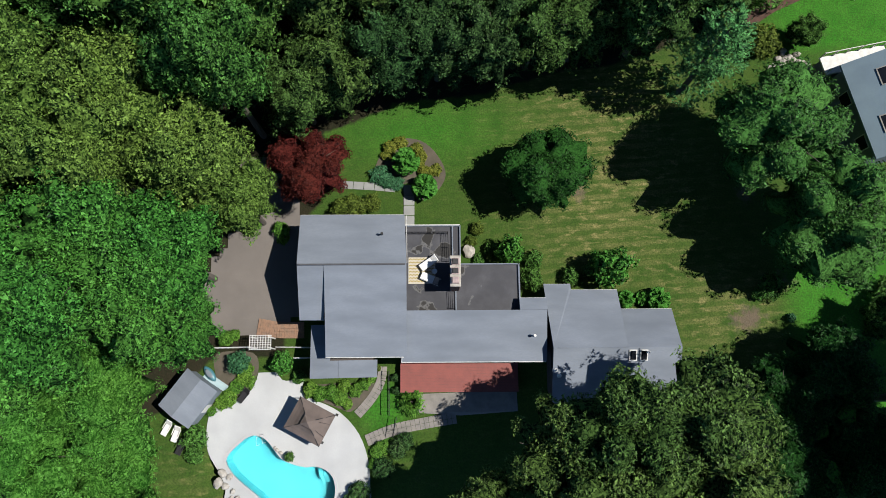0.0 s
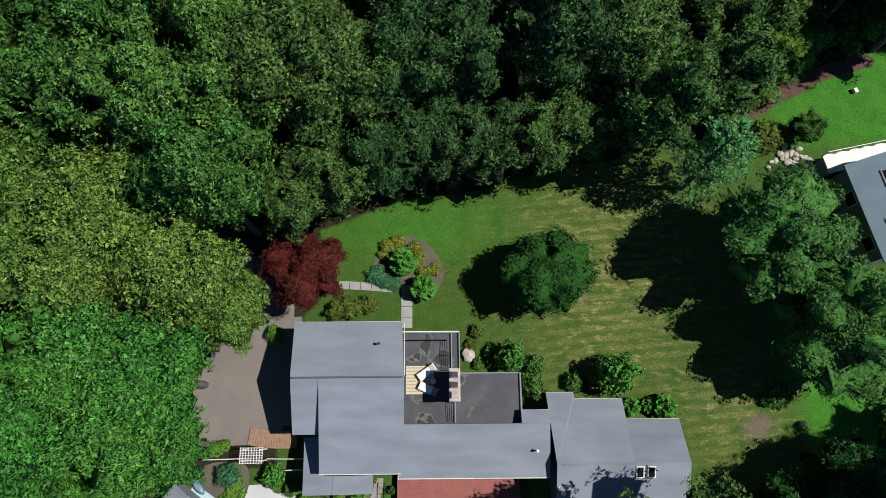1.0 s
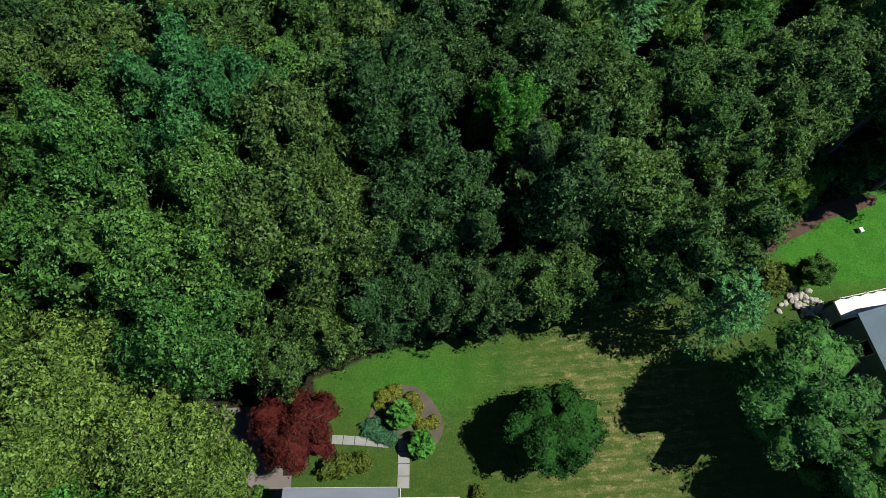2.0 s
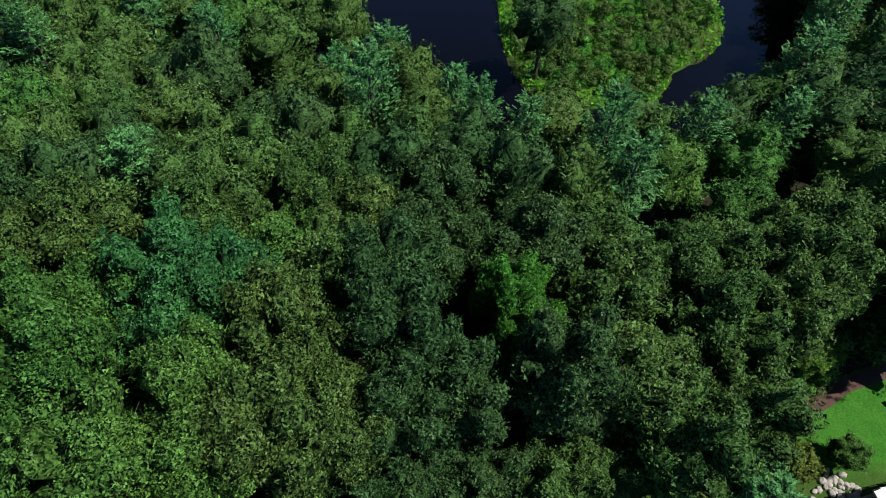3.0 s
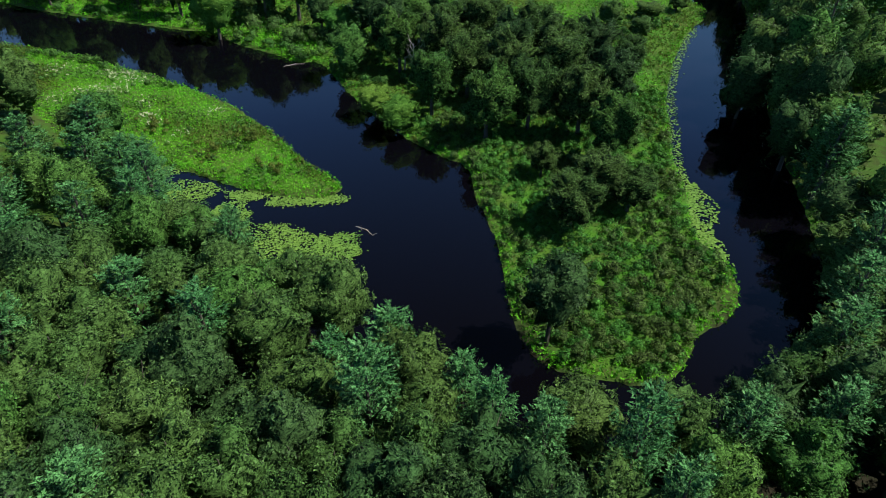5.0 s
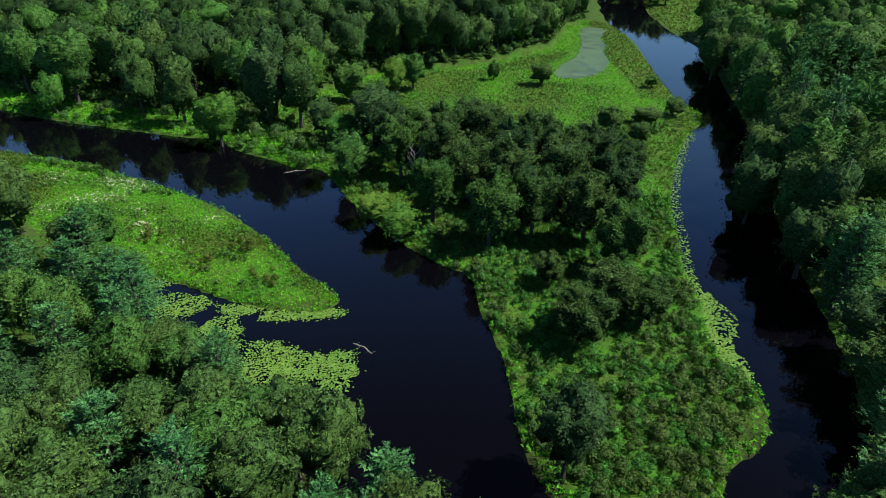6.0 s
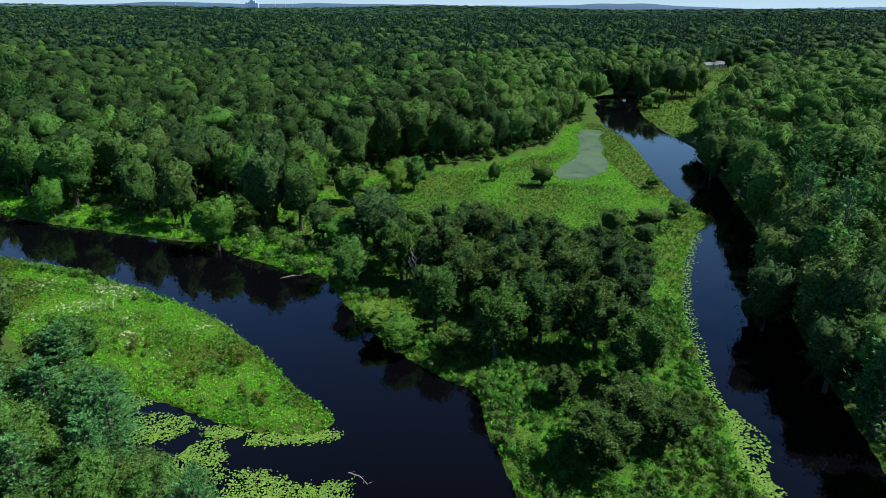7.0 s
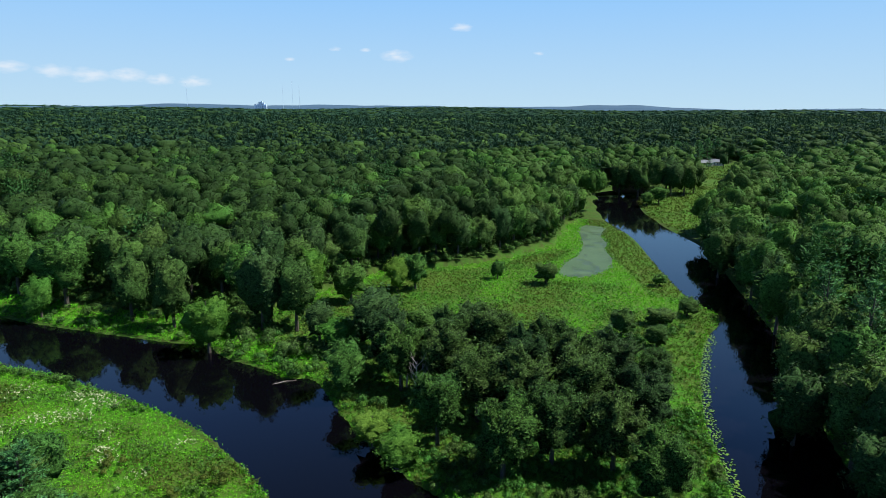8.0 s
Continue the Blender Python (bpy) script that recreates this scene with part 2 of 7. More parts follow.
def ground_material():
    """One sheet: leaf litter, with lawn and wet meadow where their masks lie."""
    m, nt, p, ln = shader("earth_and_grass")
    n_big, n_mid, n_fine = noise_at(nt, 0.09, 3), noise_at(nt, 0.55, 5), noise_at(nt, 6.0, 4)
    litter = mixc(nt, ramp(nt, n_mid, 0.35, 0.65), (0.016, 0.015, 0.008), (0.010, 0.013, 0.005))
    litter = mixc(nt, ramp(nt, n_fine, 0.4, 0.7, 0, 0.6), litter, (0.026, 0.020, 0.012))
    green = mixc(nt, ramp(nt, n_mid, 0.3, 0.7), (0.027, 0.066, 0.009), (0.042, 0.080, 0.012))
    tc, mp = nt.nodes.new("ShaderNodeTexCoord"), nt.nodes.new("ShaderNodeMapping")
    mp.inputs["Rotation"].default_value = (0, 0, radians(87))
    ln.new(tc.outputs["Object"], mp.inputs[0])
    wave = node(nt, "ShaderNodeTexWave", Scale=0.30, Distortion=0.9, Detail=4.0)
    wave.inputs["Detail Scale"].default_value = 0.8
    ln.new(mp.outputs[0], wave.inputs[0])
    dry = node(nt, "ShaderNodeAttribute", attribute_name="dry")
    patchy = node(nt, "ShaderNodeMath", operation="MULTIPLY")
    ln.new(ramp(nt, n_mid, 0.30, 0.56), patchy.inputs[0])
    ln.new(ramp(nt, wave.outputs["Fac"], 0.3, 0.7, 0.30, 1.0), patchy.inputs[1])
    dried = node(nt, "ShaderNodeMath", operation="MULTIPLY")
    ln.new(patchy.outputs[0], dried.inputs[0])
    ln.new(dry.outputs["Fac"], dried.inputs[1])
    lawn_c = mixc(nt, dried.outputs[0], green, (0.132, 0.134, 0.047))
    straw = node(nt, "ShaderNodeMath", operation="MULTIPLY")
    ln.new(ramp(nt, noise_at(nt, 1.6, 5, stretch=(0.5, 1.3, 1)), 0.54, 0.70), straw.inputs[0])
    ln.new(ramp(nt, dry.outputs["Fac"], 0.0, 0.8, 0.10, 0.85), straw.inputs[1])
    lawn_c = mixc(nt, straw.outputs[0], lawn_c, (0.230, 0.200, 0.085))
    lush = node(nt, "ShaderNodeAttribute", attribute_name="lush")
    lawn_c = mixc(nt, lush.outputs["Fac"], lawn_c, mixc(nt, ramp(nt, n_mid, 0.3, 0.7), (0.022, 0.125, 0.008), (0.040, 0.165, 0.014)))
    lawn_c = mixc(nt, ramp(nt, n_fine, 0.35, 0.65, 0, 0.6), lawn_c, (0.018, 0.036, 0.007))
    mead = mixc(nt, ramp(nt, n_big, 0.40, 0.60), (0.042, 0.155, 0.010), (0.062, 0.140, 0.015))
    mead = mixc(nt, ramp(nt, n_mid, 0.42, 0.62, 0, 0.7), mead, (0.045, 0.062, 0.014))
    lawn = node(nt, "ShaderNodeAttribute", attribute_name="lawn")
    meadow = node(nt, "ShaderNodeAttribute", attribute_name="meadow")
    edge = node(nt, "ShaderNodeMath", operation="ADD")
    ln.new(lawn.outputs["Fac"], edge.inputs[0])
    ln.new(ramp(nt, n_mid, 0, 1, -0.3, 0.3), edge.inputs[1])
    c = mixc(nt, ramp(nt, edge.outputs[0], 0.4, 0.6), litter, lawn_c)
    c = mixc(nt, meadow.outputs["Fac"], c, mead)
    bare = node(nt, "ShaderNodeAttribute", attribute_name="bare")
    worn = node(nt, "ShaderNodeMath", operation="ADD")
    ln.new(bare.outputs["Fac"], worn.inputs[0])
    ln.new(ramp(nt, noise_at(nt, 1.8, 5), 0, 1, -0.45, 0.45), worn.inputs[1])
    c = mixc(nt, ramp(nt, worn.outputs[0], 0.35, 0.75, 0.0, 0.85), c, mixc(nt, n_fine, (0.125, 0.090, 0.072), (0.075, 0.060, 0.045)))
    ln.new(c, p.inputs["Base Color"])
    p.inputs["Roughness"].default_value = 0.95
    p.inputs["Specular IOR Level"].default_value = 0.15
    bump(nt, n_fine, p, 0.8, 0.08)
    return m


def water_material():
    m, nt, p, ln = shader("river_water")
    p.inputs["Base Color"].default_value = (0.0014, 0.0013, 0.0024, 1)
    p.inputs["Roughness"].default_value = 0.035
    p.inputs["IOR"].default_value = 1.33
    n = noise_at(nt, 0.9, 3)
    bump(nt, n, p, 0.05, 0.05)
    return m


GROUND, WATER = ground_material(), water_material()
# ---- mesh helpers ----
def mesh_np(name, verts, quads=None, tris=None, material=None, smooth=False):
    """A mesh from arrays of vertices and of four- and three-cornered faces."""
    me = bpy.data.meshes.new(name)
    quads = np.zeros((0, 4), int) if quads is None else np.asarray(quads, int).reshape(-1, 4)
    tris = np.zeros((0, 3), int) if tris is None else np.asarray(tris, int).reshape(-1, 3)
    verts = np.asarray(verts, np.float32)
    me.vertices.add(len(verts))
    me.vertices.foreach_set("co", verts.ravel())
    loops = np.concatenate([quads.ravel(), tris.ravel()]).astype(np.int32)
    me.loops.add(len(loops))
    me.loops.foreach_set("vertex_index", loops)
    starts = np.concatenate([np.arange(len(quads)) * 4, len(quads) * 4 + np.arange(len(tris)) * 3]).astype(np.int32)
    me.polygons.add(len(starts))
    me.polygons.foreach_set("loop_start", starts)
    me.polygons.foreach_set("use_smooth", np.full(len(starts), smooth))
    me.update(calc_edges=True)
    me.validate()
    if material:
        me.materials.append(material)
    return me


def child(ob, parent):
    ob.parent = parent
    return ob


def part(name, bm, material, parent, label="", smooth=False):
    """Links a bmesh as one mesh object under a thing or a part (or at top level with parent None)."""
    me = bpy.data.meshes.new(name)
    bmesh.ops.recalc_face_normals(bm, faces=bm.faces)
    bm.to_mesh(me)
    bm.free()
    me.materials.append(material)
    if smooth:
        me.polygons.foreach_set("use_smooth", np.full(len(me.polygons), True))
    ob = new(name, me)
    if parent is not None:
        ob.parent = parent
    return tagged(ob, label) if label else ob


def thing(name, at=(0, 0, 0), turn=0.0, label="", category="", group="", kind=""):
    e = new(name)
    e.empty_display_size = 0.3
    e.matrix_world = pose(*at, 0, 0, turn)
    return tagged(e, label, category, group, kind)


def add_box(bm, x0, x1, y0, y1, z0, z1, bevel=0.0):
    vs = [bm.verts.new((x, y, z)) for z in (z0, z1) for x, y in ((x0, y0), (x1, y0), (x1, y1), (x0, y1))]
    fs = [bm.faces.new([vs[i] for i in f]) for f in
          ((3, 2, 1, 0), (4, 5, 6, 7), (0, 1, 5, 4), (1, 2, 6, 5), (2, 3, 7, 6), (3, 0, 4, 7))]
    if bevel:
        es = {e for f in fs for e in f.edges}
        bmesh.ops.bevel(bm, geom=list(es), offset=bevel, segments=1, affect="EDGES")
    return bm


def box(*a, **k):
    return add_box(bmesh.new(), *a, **k)


def add_slab(bm, top, thick):
    """A slab under a top outline of (x, y, z) corners."""
    up = [bm.verts.new(p) for p in top]
    dn = [bm.verts.new((p[0], p[1], p[2] - thick)) for p in top]
    bm.faces.new(up)
    bm.faces.new(dn[::-1])
    n = len(top)
    for i in range(n):
        bm.faces.new((up[i], dn[i], dn[(i + 1) % n], up[(i + 1) % n]))
    return bm


def slab(top, thick):
    return add_slab(bmesh.new(), top, thick)


def add_tube(bm, pts, radii, sides=6):
    """A round bar along points, with a radius at each."""
    rings = []
    pts = [Vector(p) for p in pts]
    for i, p in enumerate(pts):
        d = (pts[min(i + 1, len(pts) - 1)] - pts[max(i - 1, 0)]).normalized()
        a = d.orthogonal().normalized()
        b = d.cross(a)
        rings.append([bm.verts.new(p + (a * math.cos(2 * math.pi * k / sides) + b * math.sin(2 * math.pi * k / sides)) * radii[i]) for k in range(sides)])
    for r0, r1 in zip(rings, rings[1:]):
        for k in range(sides):
            bm.faces.new((r0[k], r0[(k + 1) % sides], r1[(k + 1) % sides], r1[k]))
    bm.faces.new(rings[0][::-1])
    bm.faces.new(rings[-1])
    return bm


def tube(pts, radii, sides=6):
    return add_tube(bmesh.new(), pts, radii, sides)


def smooth_line(pts, steps=6, closed=False):
    """A Catmull-Rom curve through points."""
    pts = [np.array(p, float) for p in pts]
    n, out = len(pts), []
    for i in range(n if closed else n - 1):
        if closed:
            a, b, c, d = pts[i - 1], pts[i], pts[(i + 1) % n], pts[(i + 2) % n]
        else:
            a, b, c, d = pts[max(i - 1, 0)], pts[i], pts[i + 1], pts[min(i + 2, n - 1)]
        for k in range(steps):
            t = k / steps
            out.append(0.5 * (2 * b + (c - a) * t + (2 * a - 5 * b + 4 * c - d) * t * t + (3 * b - a - 3 * c + d) * t ** 3))
    if not closed:
        out.append(pts[-1])
    return np.array(out)


def inside(poly, x, y):
    """Which of the points lie in the polygon."""
    x, y = np.atleast_1d(x), np.atleast_1d(y)
    r = np.zeros(len(x), bool)
    px, py = poly[:, 0], poly[:, 1]
    for i in range(len(poly)):
        x0, y0, x1, y1 = px[i - 1], py[i - 1], px[i], py[i]
        if y0 == y1:
            continue
        hit = ((y0 > y) != (y1 > y)) & (x < (x1 - x0) * (y - y0) / (y1 - y0) + x0)
        r ^= hit
    return r


def edge_distance(poly, x, y):
    d = np.full(len(x), 1e9)
    for i in range(len(poly)):
        a, b = poly[i - 1], poly[i]
        ab = b - a
        t = np.clip(((x - a[0]) * ab[0] + (y - a[1]) * ab[1]) / max(ab @ ab, 1e-9), 0, 1)
        d = np.minimum(d, np.hypot(x - a[0] - t * ab[0], y - a[1] - t * ab[1]))
    return d


# ---- the plan: shores, clearings, heights ----
WATER_Z = -2.9
FAR_BANK = [(-187.4, 279.6), (-128.7, 245.2), (-109.4, 236.2), (-91, 229.3), (-68.6, 221.2), (-57.3, 218.7), (-50.4, 210.1), (-37.3, 201.3), (-31.3, 195.9), (-24.1, 194.6)]
SPIT_WEST = [(-16.4, 177.7), (-5.7, 158.5), (4.2, 146.7), (9.9, 141.3), (10.8, 130.9), (12.7, 120.4), (13.2, 111.1), (13.1, 101.7), (14.4, 93.3), (17, 89.1), (20.9, 87.7), (26.7, 86)]
SPIT_EAST = [(33, 86.4), (37.3, 90.9), (39.5, 94.5), (44.7, 96.9), (48.5, 101.4), (50.3, 108.7), (48.4, 113.9), (47.9, 121.2), (50.6, 129.4), (51.4, 138.8), (55.6, 154.2),
             (60.9, 172.7), (67.7, 189.1), (75.6, 205.5), (83.3, 218.7), (94.7, 234.9), (93.9, 254.7), (98.9, 293), (104.7, 324), (110.2, 360.2)]
HEAD = [(109.3, 391.4), (113.5, 422.5), (123.3, 463.7), (137.1, 502.7), (163.5, 545.4), (195.6, 575.4), (205.4, 559.5), (177.9, 515.8), (153.6, 473), (140, 411.1), (136.1, 363.4)]
EAST_BANK = [(135.2, 338.5), (129, 307.4), (117.5, 268.1), (109, 237.2), (101.5, 211.5), (92, 186), (82, 163.4), (75.5, 142), (69.5, 120.3), (62, 95.7), (58, 85.5)]
NEAR_BANK = [(49.2, 78.5), (37.8, 76.9), (24.3, 75.8), (12, 77.8), (1.8, 83.4), (-10.2, 92.2), (-22.3, 102), (-34.3, 113.8), (-45.2, 126.7), (-55.1, 138.5), (-60.9, 149.1)]
MARSH = [(-52.8, 144.7), (-43.6, 140.7), (-35.1, 135.7), (-26.3, 132.3), (-18.1, 130.9), (-14.4, 133.9), (-16.8, 138.2), (-21.8, 143.5), (-30.6, 156.3), (-43.5, 171.4), (-55.6, 180.7),
         (-69.7, 189.5), (-88, 200), (-103.2, 206.3), (-119.5, 212.6), (-139.8, 224.8), (-188.4, 251.6)]
SHORE = smooth_line(FAR_BANK + SPIT_WEST + SPIT_EAST + HEAD + EAST_BANK + NEAR_BANK + MARSH, 4, True)
MARSH_LAND = np.array([(-198.5, 257.1), (-139.8, 224.8), (-88, 200), (-55.6, 180.7), (-30.6, 156.3), (-13.9, 133.9), (-26.3, 132.3), (-43.6, 140.2), (-61.9, 149.2), (-70.2, 148.4), (-78.1, 159.1), (-98.2, 175.5), (-200.4, 205.2)], float)
SPIT_LAND = np.array([(-31.3, 195.9), (-5.7, 158.5), (11, 135.1), (12.8, 101.7), (20.6, 86.9), (33, 86.4), (50.3, 107.6), (51.4, 138.8), (67.7, 189.1), (95.3, 236), (101.1, 308.5), (113.6, 396.5),
                      (94.2, 404.5), (84.3, 388.2), (66.1, 341), (47.7, 318.8), (26.5, 304), (6.5, 294.3), (-13.3, 291.9), (-26.3, 273.7), (-45.9, 247.4), (-39.2, 205.5)], float)
FAR_MEADOW = np.array([(136.8, 354), (140, 411.1), (153.6, 473), (183.5, 526), (242.1, 573.7), (291.5, 597.9), (286.3, 566.9), (213.2, 491.6), (185.5, 440.6), (157, 368.9)], float)
FAR_LANE = np.array([(168, 402), (196, 385), (342, 690), (292, 700)], float)
BANK_GRASS = np.array([(-197.7, 280), (-128.7, 245.2), (-91, 229.3), (-57.3, 218.7), (-31.3, 195.9), (-24.6, 209.2), (-56.6, 237.4), (-90.4, 245.9), (-128.1, 260.8), (-197, 298.7)], float)
LAWN = np.array([(-12, 26), (-4.6, 29.2), (5, 30.2), (11, 32), (18.6, 33), (25, 35), (33, 39), (42, 43), (52, 46), (75, 46), (75, -20), (-32, -20),
                 (-32, -4), (-27, -1), (-24, 3), (-16, 3), (-16, 15), (-12, 19)], float)
FAR_YARD = np.array([(279.7, 614), (362.7, 621.3), (381.6, 714.2), (336.3, 747.1), (288.7, 717.6)], float)


POOL = smooth_line([(-21.6, -6.3), (-20.4, -5.0), (-19.2, -4.3), (-17.9, -4.7), (-16.5, -6.4), (-15.5, -7.0), (-14.1, -7.4), (-13, -7.4), (-11.9, -7.9), (-11.3, -8.9), (-11.4, -10.5), (-13, -12.4),
                    (-16, -12), (-18.3, -10), (-20, -8.6), (-21.1, -7.5)], 5, True)


def land_height(x, y):
    """The ground's height over the plan."""
    x, y = np.asarray(x, float).ravel(), np.asarray(y, float).ravel()
    h = np.zeros(len(x))
    near = (x > -260) & (x < 260) & (y > 30) & (y < 640)
    d = np.full(len(x), 60.0)
    d[near] = edge_distance(SHORE, x[near], y[near])
    wet = np.zeros(len(x), bool)
    wet[near] = inside(SHORE, x[near], y[near])
    rise = np.clip(d / 45, 0, 1)
    h = WATER_Z + 0.12 + 0.3 * np.clip(d / 1.5, 0, 1) + 2.45 * rise * rise * (3 - 2 * rise)
    h = np.where(wet, WATER_Z - 0.08 - 1.6 * np.clip(d / 6, 0, 1), h)
    flat = np.zeros(len(x), bool)
    for p in (SPIT_LAND, MARSH_LAND, FAR_MEADOW):
        flat[near] |= inside(p, x[near], y[near])
    h = np.where(flat & ~wet, np.minimum(h, WATER_Z + 0.5 + 0.004 * d), h)
    t = np.clip((7.5 - y) / 7.0, 0, 1) * np.clip((14 - x) / 10, 0, 1)
    h = h - 1.2 * t * t * (3 - 2 * t)
    pool = (x > -23) & (x < -9) & (y < -3)
    if pool.any():
        px, py = x[pool], y[pool]
        deep = inside(POOL, px, py) | (edge_distance(POOL, px, py) < 0.9)
        h[pool] = np.where(deep, -3.4, h[pool])
    far = np.clip((np.hypot(x, y) - 700) / 2500, 0, 1)
    h = h + far * (14 * np.sin(x * 0.0021 + 1) * np.sin(y * 0.0017) + 6)
    return h, d, wet


def land(x, y):
    return float(land_height([x], [y])[0][0])


def soft_mask(poly, x, y, width=1.0):
    d = edge_distance(poly, x, y)
    return np.clip(0.5 + np.where(inside(poly, x, y), d, -d) / width, 0, 1)


def build_ground():
    def spaced(lo, hi, step, reach_lo, reach_hi):
        core = list(np.arange(lo, hi + step / 2, step))
        g, left = step, []
        p = lo
        while p > reach_lo:
            g *= 1.22
            p -= g
            left.append(p)
        g, p, right = step, core[-1], []
        while p < reach_hi:
            g *= 1.22
            p += g
            right.append(p)
        return np.array(left[::-1] + core + right)
    xs = spaced(-125, 125, 1.45, -9000, 9000)
    ys = spaced(-25, 300, 1.5, -3000, 9000)
    gx, gy = np.meshgrid(xs, ys)
    x, y = gx.ravel(), gy.ravel()
    z, d, wet = land_height(x, y)
    nx, ny = len(xs), len(ys)
    i = (np.arange(ny - 1)[:, None] * nx + np.arange(nx - 1)[None, :]).ravel()
    quads = np.stack([i, i + 1, i + nx + 1, i + nx], 1)
    me = mesh_np("ground", np.stack([x, y, z], 1), quads, None, GROUND, True)
    masks = {"lawn": soft_mask(LAWN, x, y, 1.5)}
    mead = np.maximum.reduce([soft_mask(p, x, y, 4) for p in (MARSH_LAND, SPIT_LAND, FAR_MEADOW, BANK_GRASS, FAR_YARD, FAR_LANE)])
    masks["meadow"] = np.maximum(mead, 0.55 * np.clip((y - 95) / 10, 0, 1))
    masks["dry"] = np.exp(-(((x - 17) / 9) ** 2 + ((y - 21) / 13) ** 2)) + 0.75 * np.exp(-(((x - 28) / 5) ** 2 + ((y - 6) / 5) ** 2)) + 0.35 * np.exp(-((x + 23) / 5) ** 2 - ((y + 9) / 4) ** 2)
    masks["lush"] = np.clip((x - 33) / 3, 0, 1) * np.clip((16 - y) / 3, 0, 1) + np.clip((x - 35) / 4, 0, 1) * np.clip((y - 33) / 2, 0, 1) + 0.7 * np.exp(-((x + 2) / 9) ** 2 - ((y - 26) / 3.5) ** 2) + 1.4 * np.exp(-((x + 6.3) / 2) ** 2 - ((y + 2.4) / 2.2) ** 2)
    masks["bare"] = np.exp(-((x - 29.9) / 1.9) ** 2 - ((y - 5.0) / 1.6) ** 2) + 0.9 * np.exp(-((x - 31.6) / 1.5) ** 2 - ((y - 18.0) / 1.3) ** 2) + 0.6 * np.exp(-((x - 34.2) / 2.4) ** 2 - ((y - 8.6) / 1.6) ** 2) + 0.8 * np.exp(-((x - 14.4) / 1.0) ** 2 - ((y - 19.0) / 2.2) ** 2)
    for key, val in masks.items():
        at = me.attributes.new(key, "FLOAT", "POINT")
        at.data.foreach_set("value", np.clip(val, 0, 1).astype(np.float32))
    tagged(new("ground", me), "ground of mown lawn, leaf litter and wet meadow", "ground", kind="structure")


build_ground()
water_me = mesh_np("water", [(-700, 60, WATER_Z), (700, 60, WATER_Z), (700, 640, WATER_Z), (-700, 640, WATER_Z)], [(0, 1, 2, 3)], None, WATER)
tagged(new("water", water_me), "dark still river water mirroring trees and sky", "river", kind="structure")
# ---- trees and shrubs ----
rng = np.random.default_rng(7)


def unit(v):
    return v / np.maximum(np.linalg.norm(v, axis=1, keepdims=True), 1e-9)


def leaf_sprays(c, nrm, size, slim=0.6):
    """Pairs of small pointed leaf tufts about centres, facing roughly along nrm. Returns vertices and triangles."""
    n = len(c)
    t = unit(np.cross(nrm, rng.normal(size=(n, 3))))
    out = []
    for side in (-1, 1):
        p = c + t * (size * side * rng.uniform(0.25, 0.7, n))[:, None]
        f = unit(nrm + rng.normal(size=(n, 3)) * 0.35)
        a = unit(np.cross(f, rng.normal(size=(n, 3))))
        b = np.cross(f, a)
        s = (size * rng.uniform(0.55, 0.85, n))[:, None]
        out.append(np.stack([p + a * s * 1.1, p - a * s * 0.45 + b * s * slim * 1.25, p - a * s * 0.6 - b * s * slim * 1.05], 1))
    return np.concatenate(out).reshape(-1, 3), np.arange(6 * n).reshape(-1, 3)


def lobed_crown(R, depth, top, lobes, ring, rows, sprays, size, low=-0.35, square=2.2, ruffle=0.5, lift=0.10, heart=0.95, loose=0.44):
    """A broadleaf crown: swelling lobes round a dense heart, feathered with leaf sprays. Returns vertices, quads, triangles."""
    def outline(d):
        return (np.hypot(d[:, 0], d[:, 1]) ** square + np.abs(d[:, 2]) ** square) ** (-1 / square)
    d = unit(rng.normal(size=(lobes * 8, 3)))
    d = d[d[:, 2] > low][:lobes]
    rad = rng.uniform(0.75, 1.25, len(d)) * min(0.42, 1.25 / math.sqrt(lobes))
    cen = d * (outline(d) * (1.0 - rad) * rng.uniform(1.10 - loose, 1.10 - loose * 0.1, len(d)))[:, None]

    def surface(g):
        b = g @ cen.T
        disc = b * b - ((cen ** 2).sum(1) - rad ** 2)[None, :]
        r = np.where(disc > 0, b + np.sqrt(np.maximum(disc, 0)), 0)
        return np.maximum(r.max(1), 0.56 * outline(g)), r.argmax(1)
    el = np.linspace(math.asin(max(low, -0.95)) - 0.12, 1.50, rows)
    az = np.arange(ring) * 2 * math.pi / ring
    E, A = np.meshgrid(el, az, indexing="ij")
    A = A + (np.arange(rows) % 2)[:, None] * math.pi / ring + rng.normal(size=A.shape) * 0.4 / ring
    g = np.stack([np.cos(E) * np.cos(A), np.cos(E) * np.sin(A), np.sin(E)], -1).reshape(-1, 3)
    r, _ = surface(g)
    stretch, mid = np.array([R, R, depth * 0.5]), np.array([0, 0, top - depth * 0.5])
    v = g * (r * (heart + rng.normal(size=len(r)) * 0.02))[:, None] * stretch + mid
    i, j = np.meshgrid(np.arange(rows - 1), np.arange(ring), indexing="ij")
    n = (j + 1) % ring
    q = np.stack([i * ring + j, i * ring + n, (i + 1) * ring + n, (i + 1) * ring + j], -1).reshape(-1, 4)
    e = unit(rng.normal(size=(sprays * 3, 3)) + (0, 0, 0.25))
    e = e[e[:, 2] > low][:sprays]
    r, w = surface(e)
    p = e * r[:, None]
    out = unit((p - cen[w] * 0.9) / stretch + 0.15 * e / stretch)
    pos = p * (0.96 + rng.uniform(-0.02, lift, len(e)))[:, None] * stretch + mid
    sv, sq = leaf_sprays(pos, unit(out + rng.normal(size=e.shape) * ruffle + (0, 0, 0.15)), size * rng.uniform(0.65, 1.3, len(e)))
    return np.concatenate([v, sv]), q, sq + len(v)


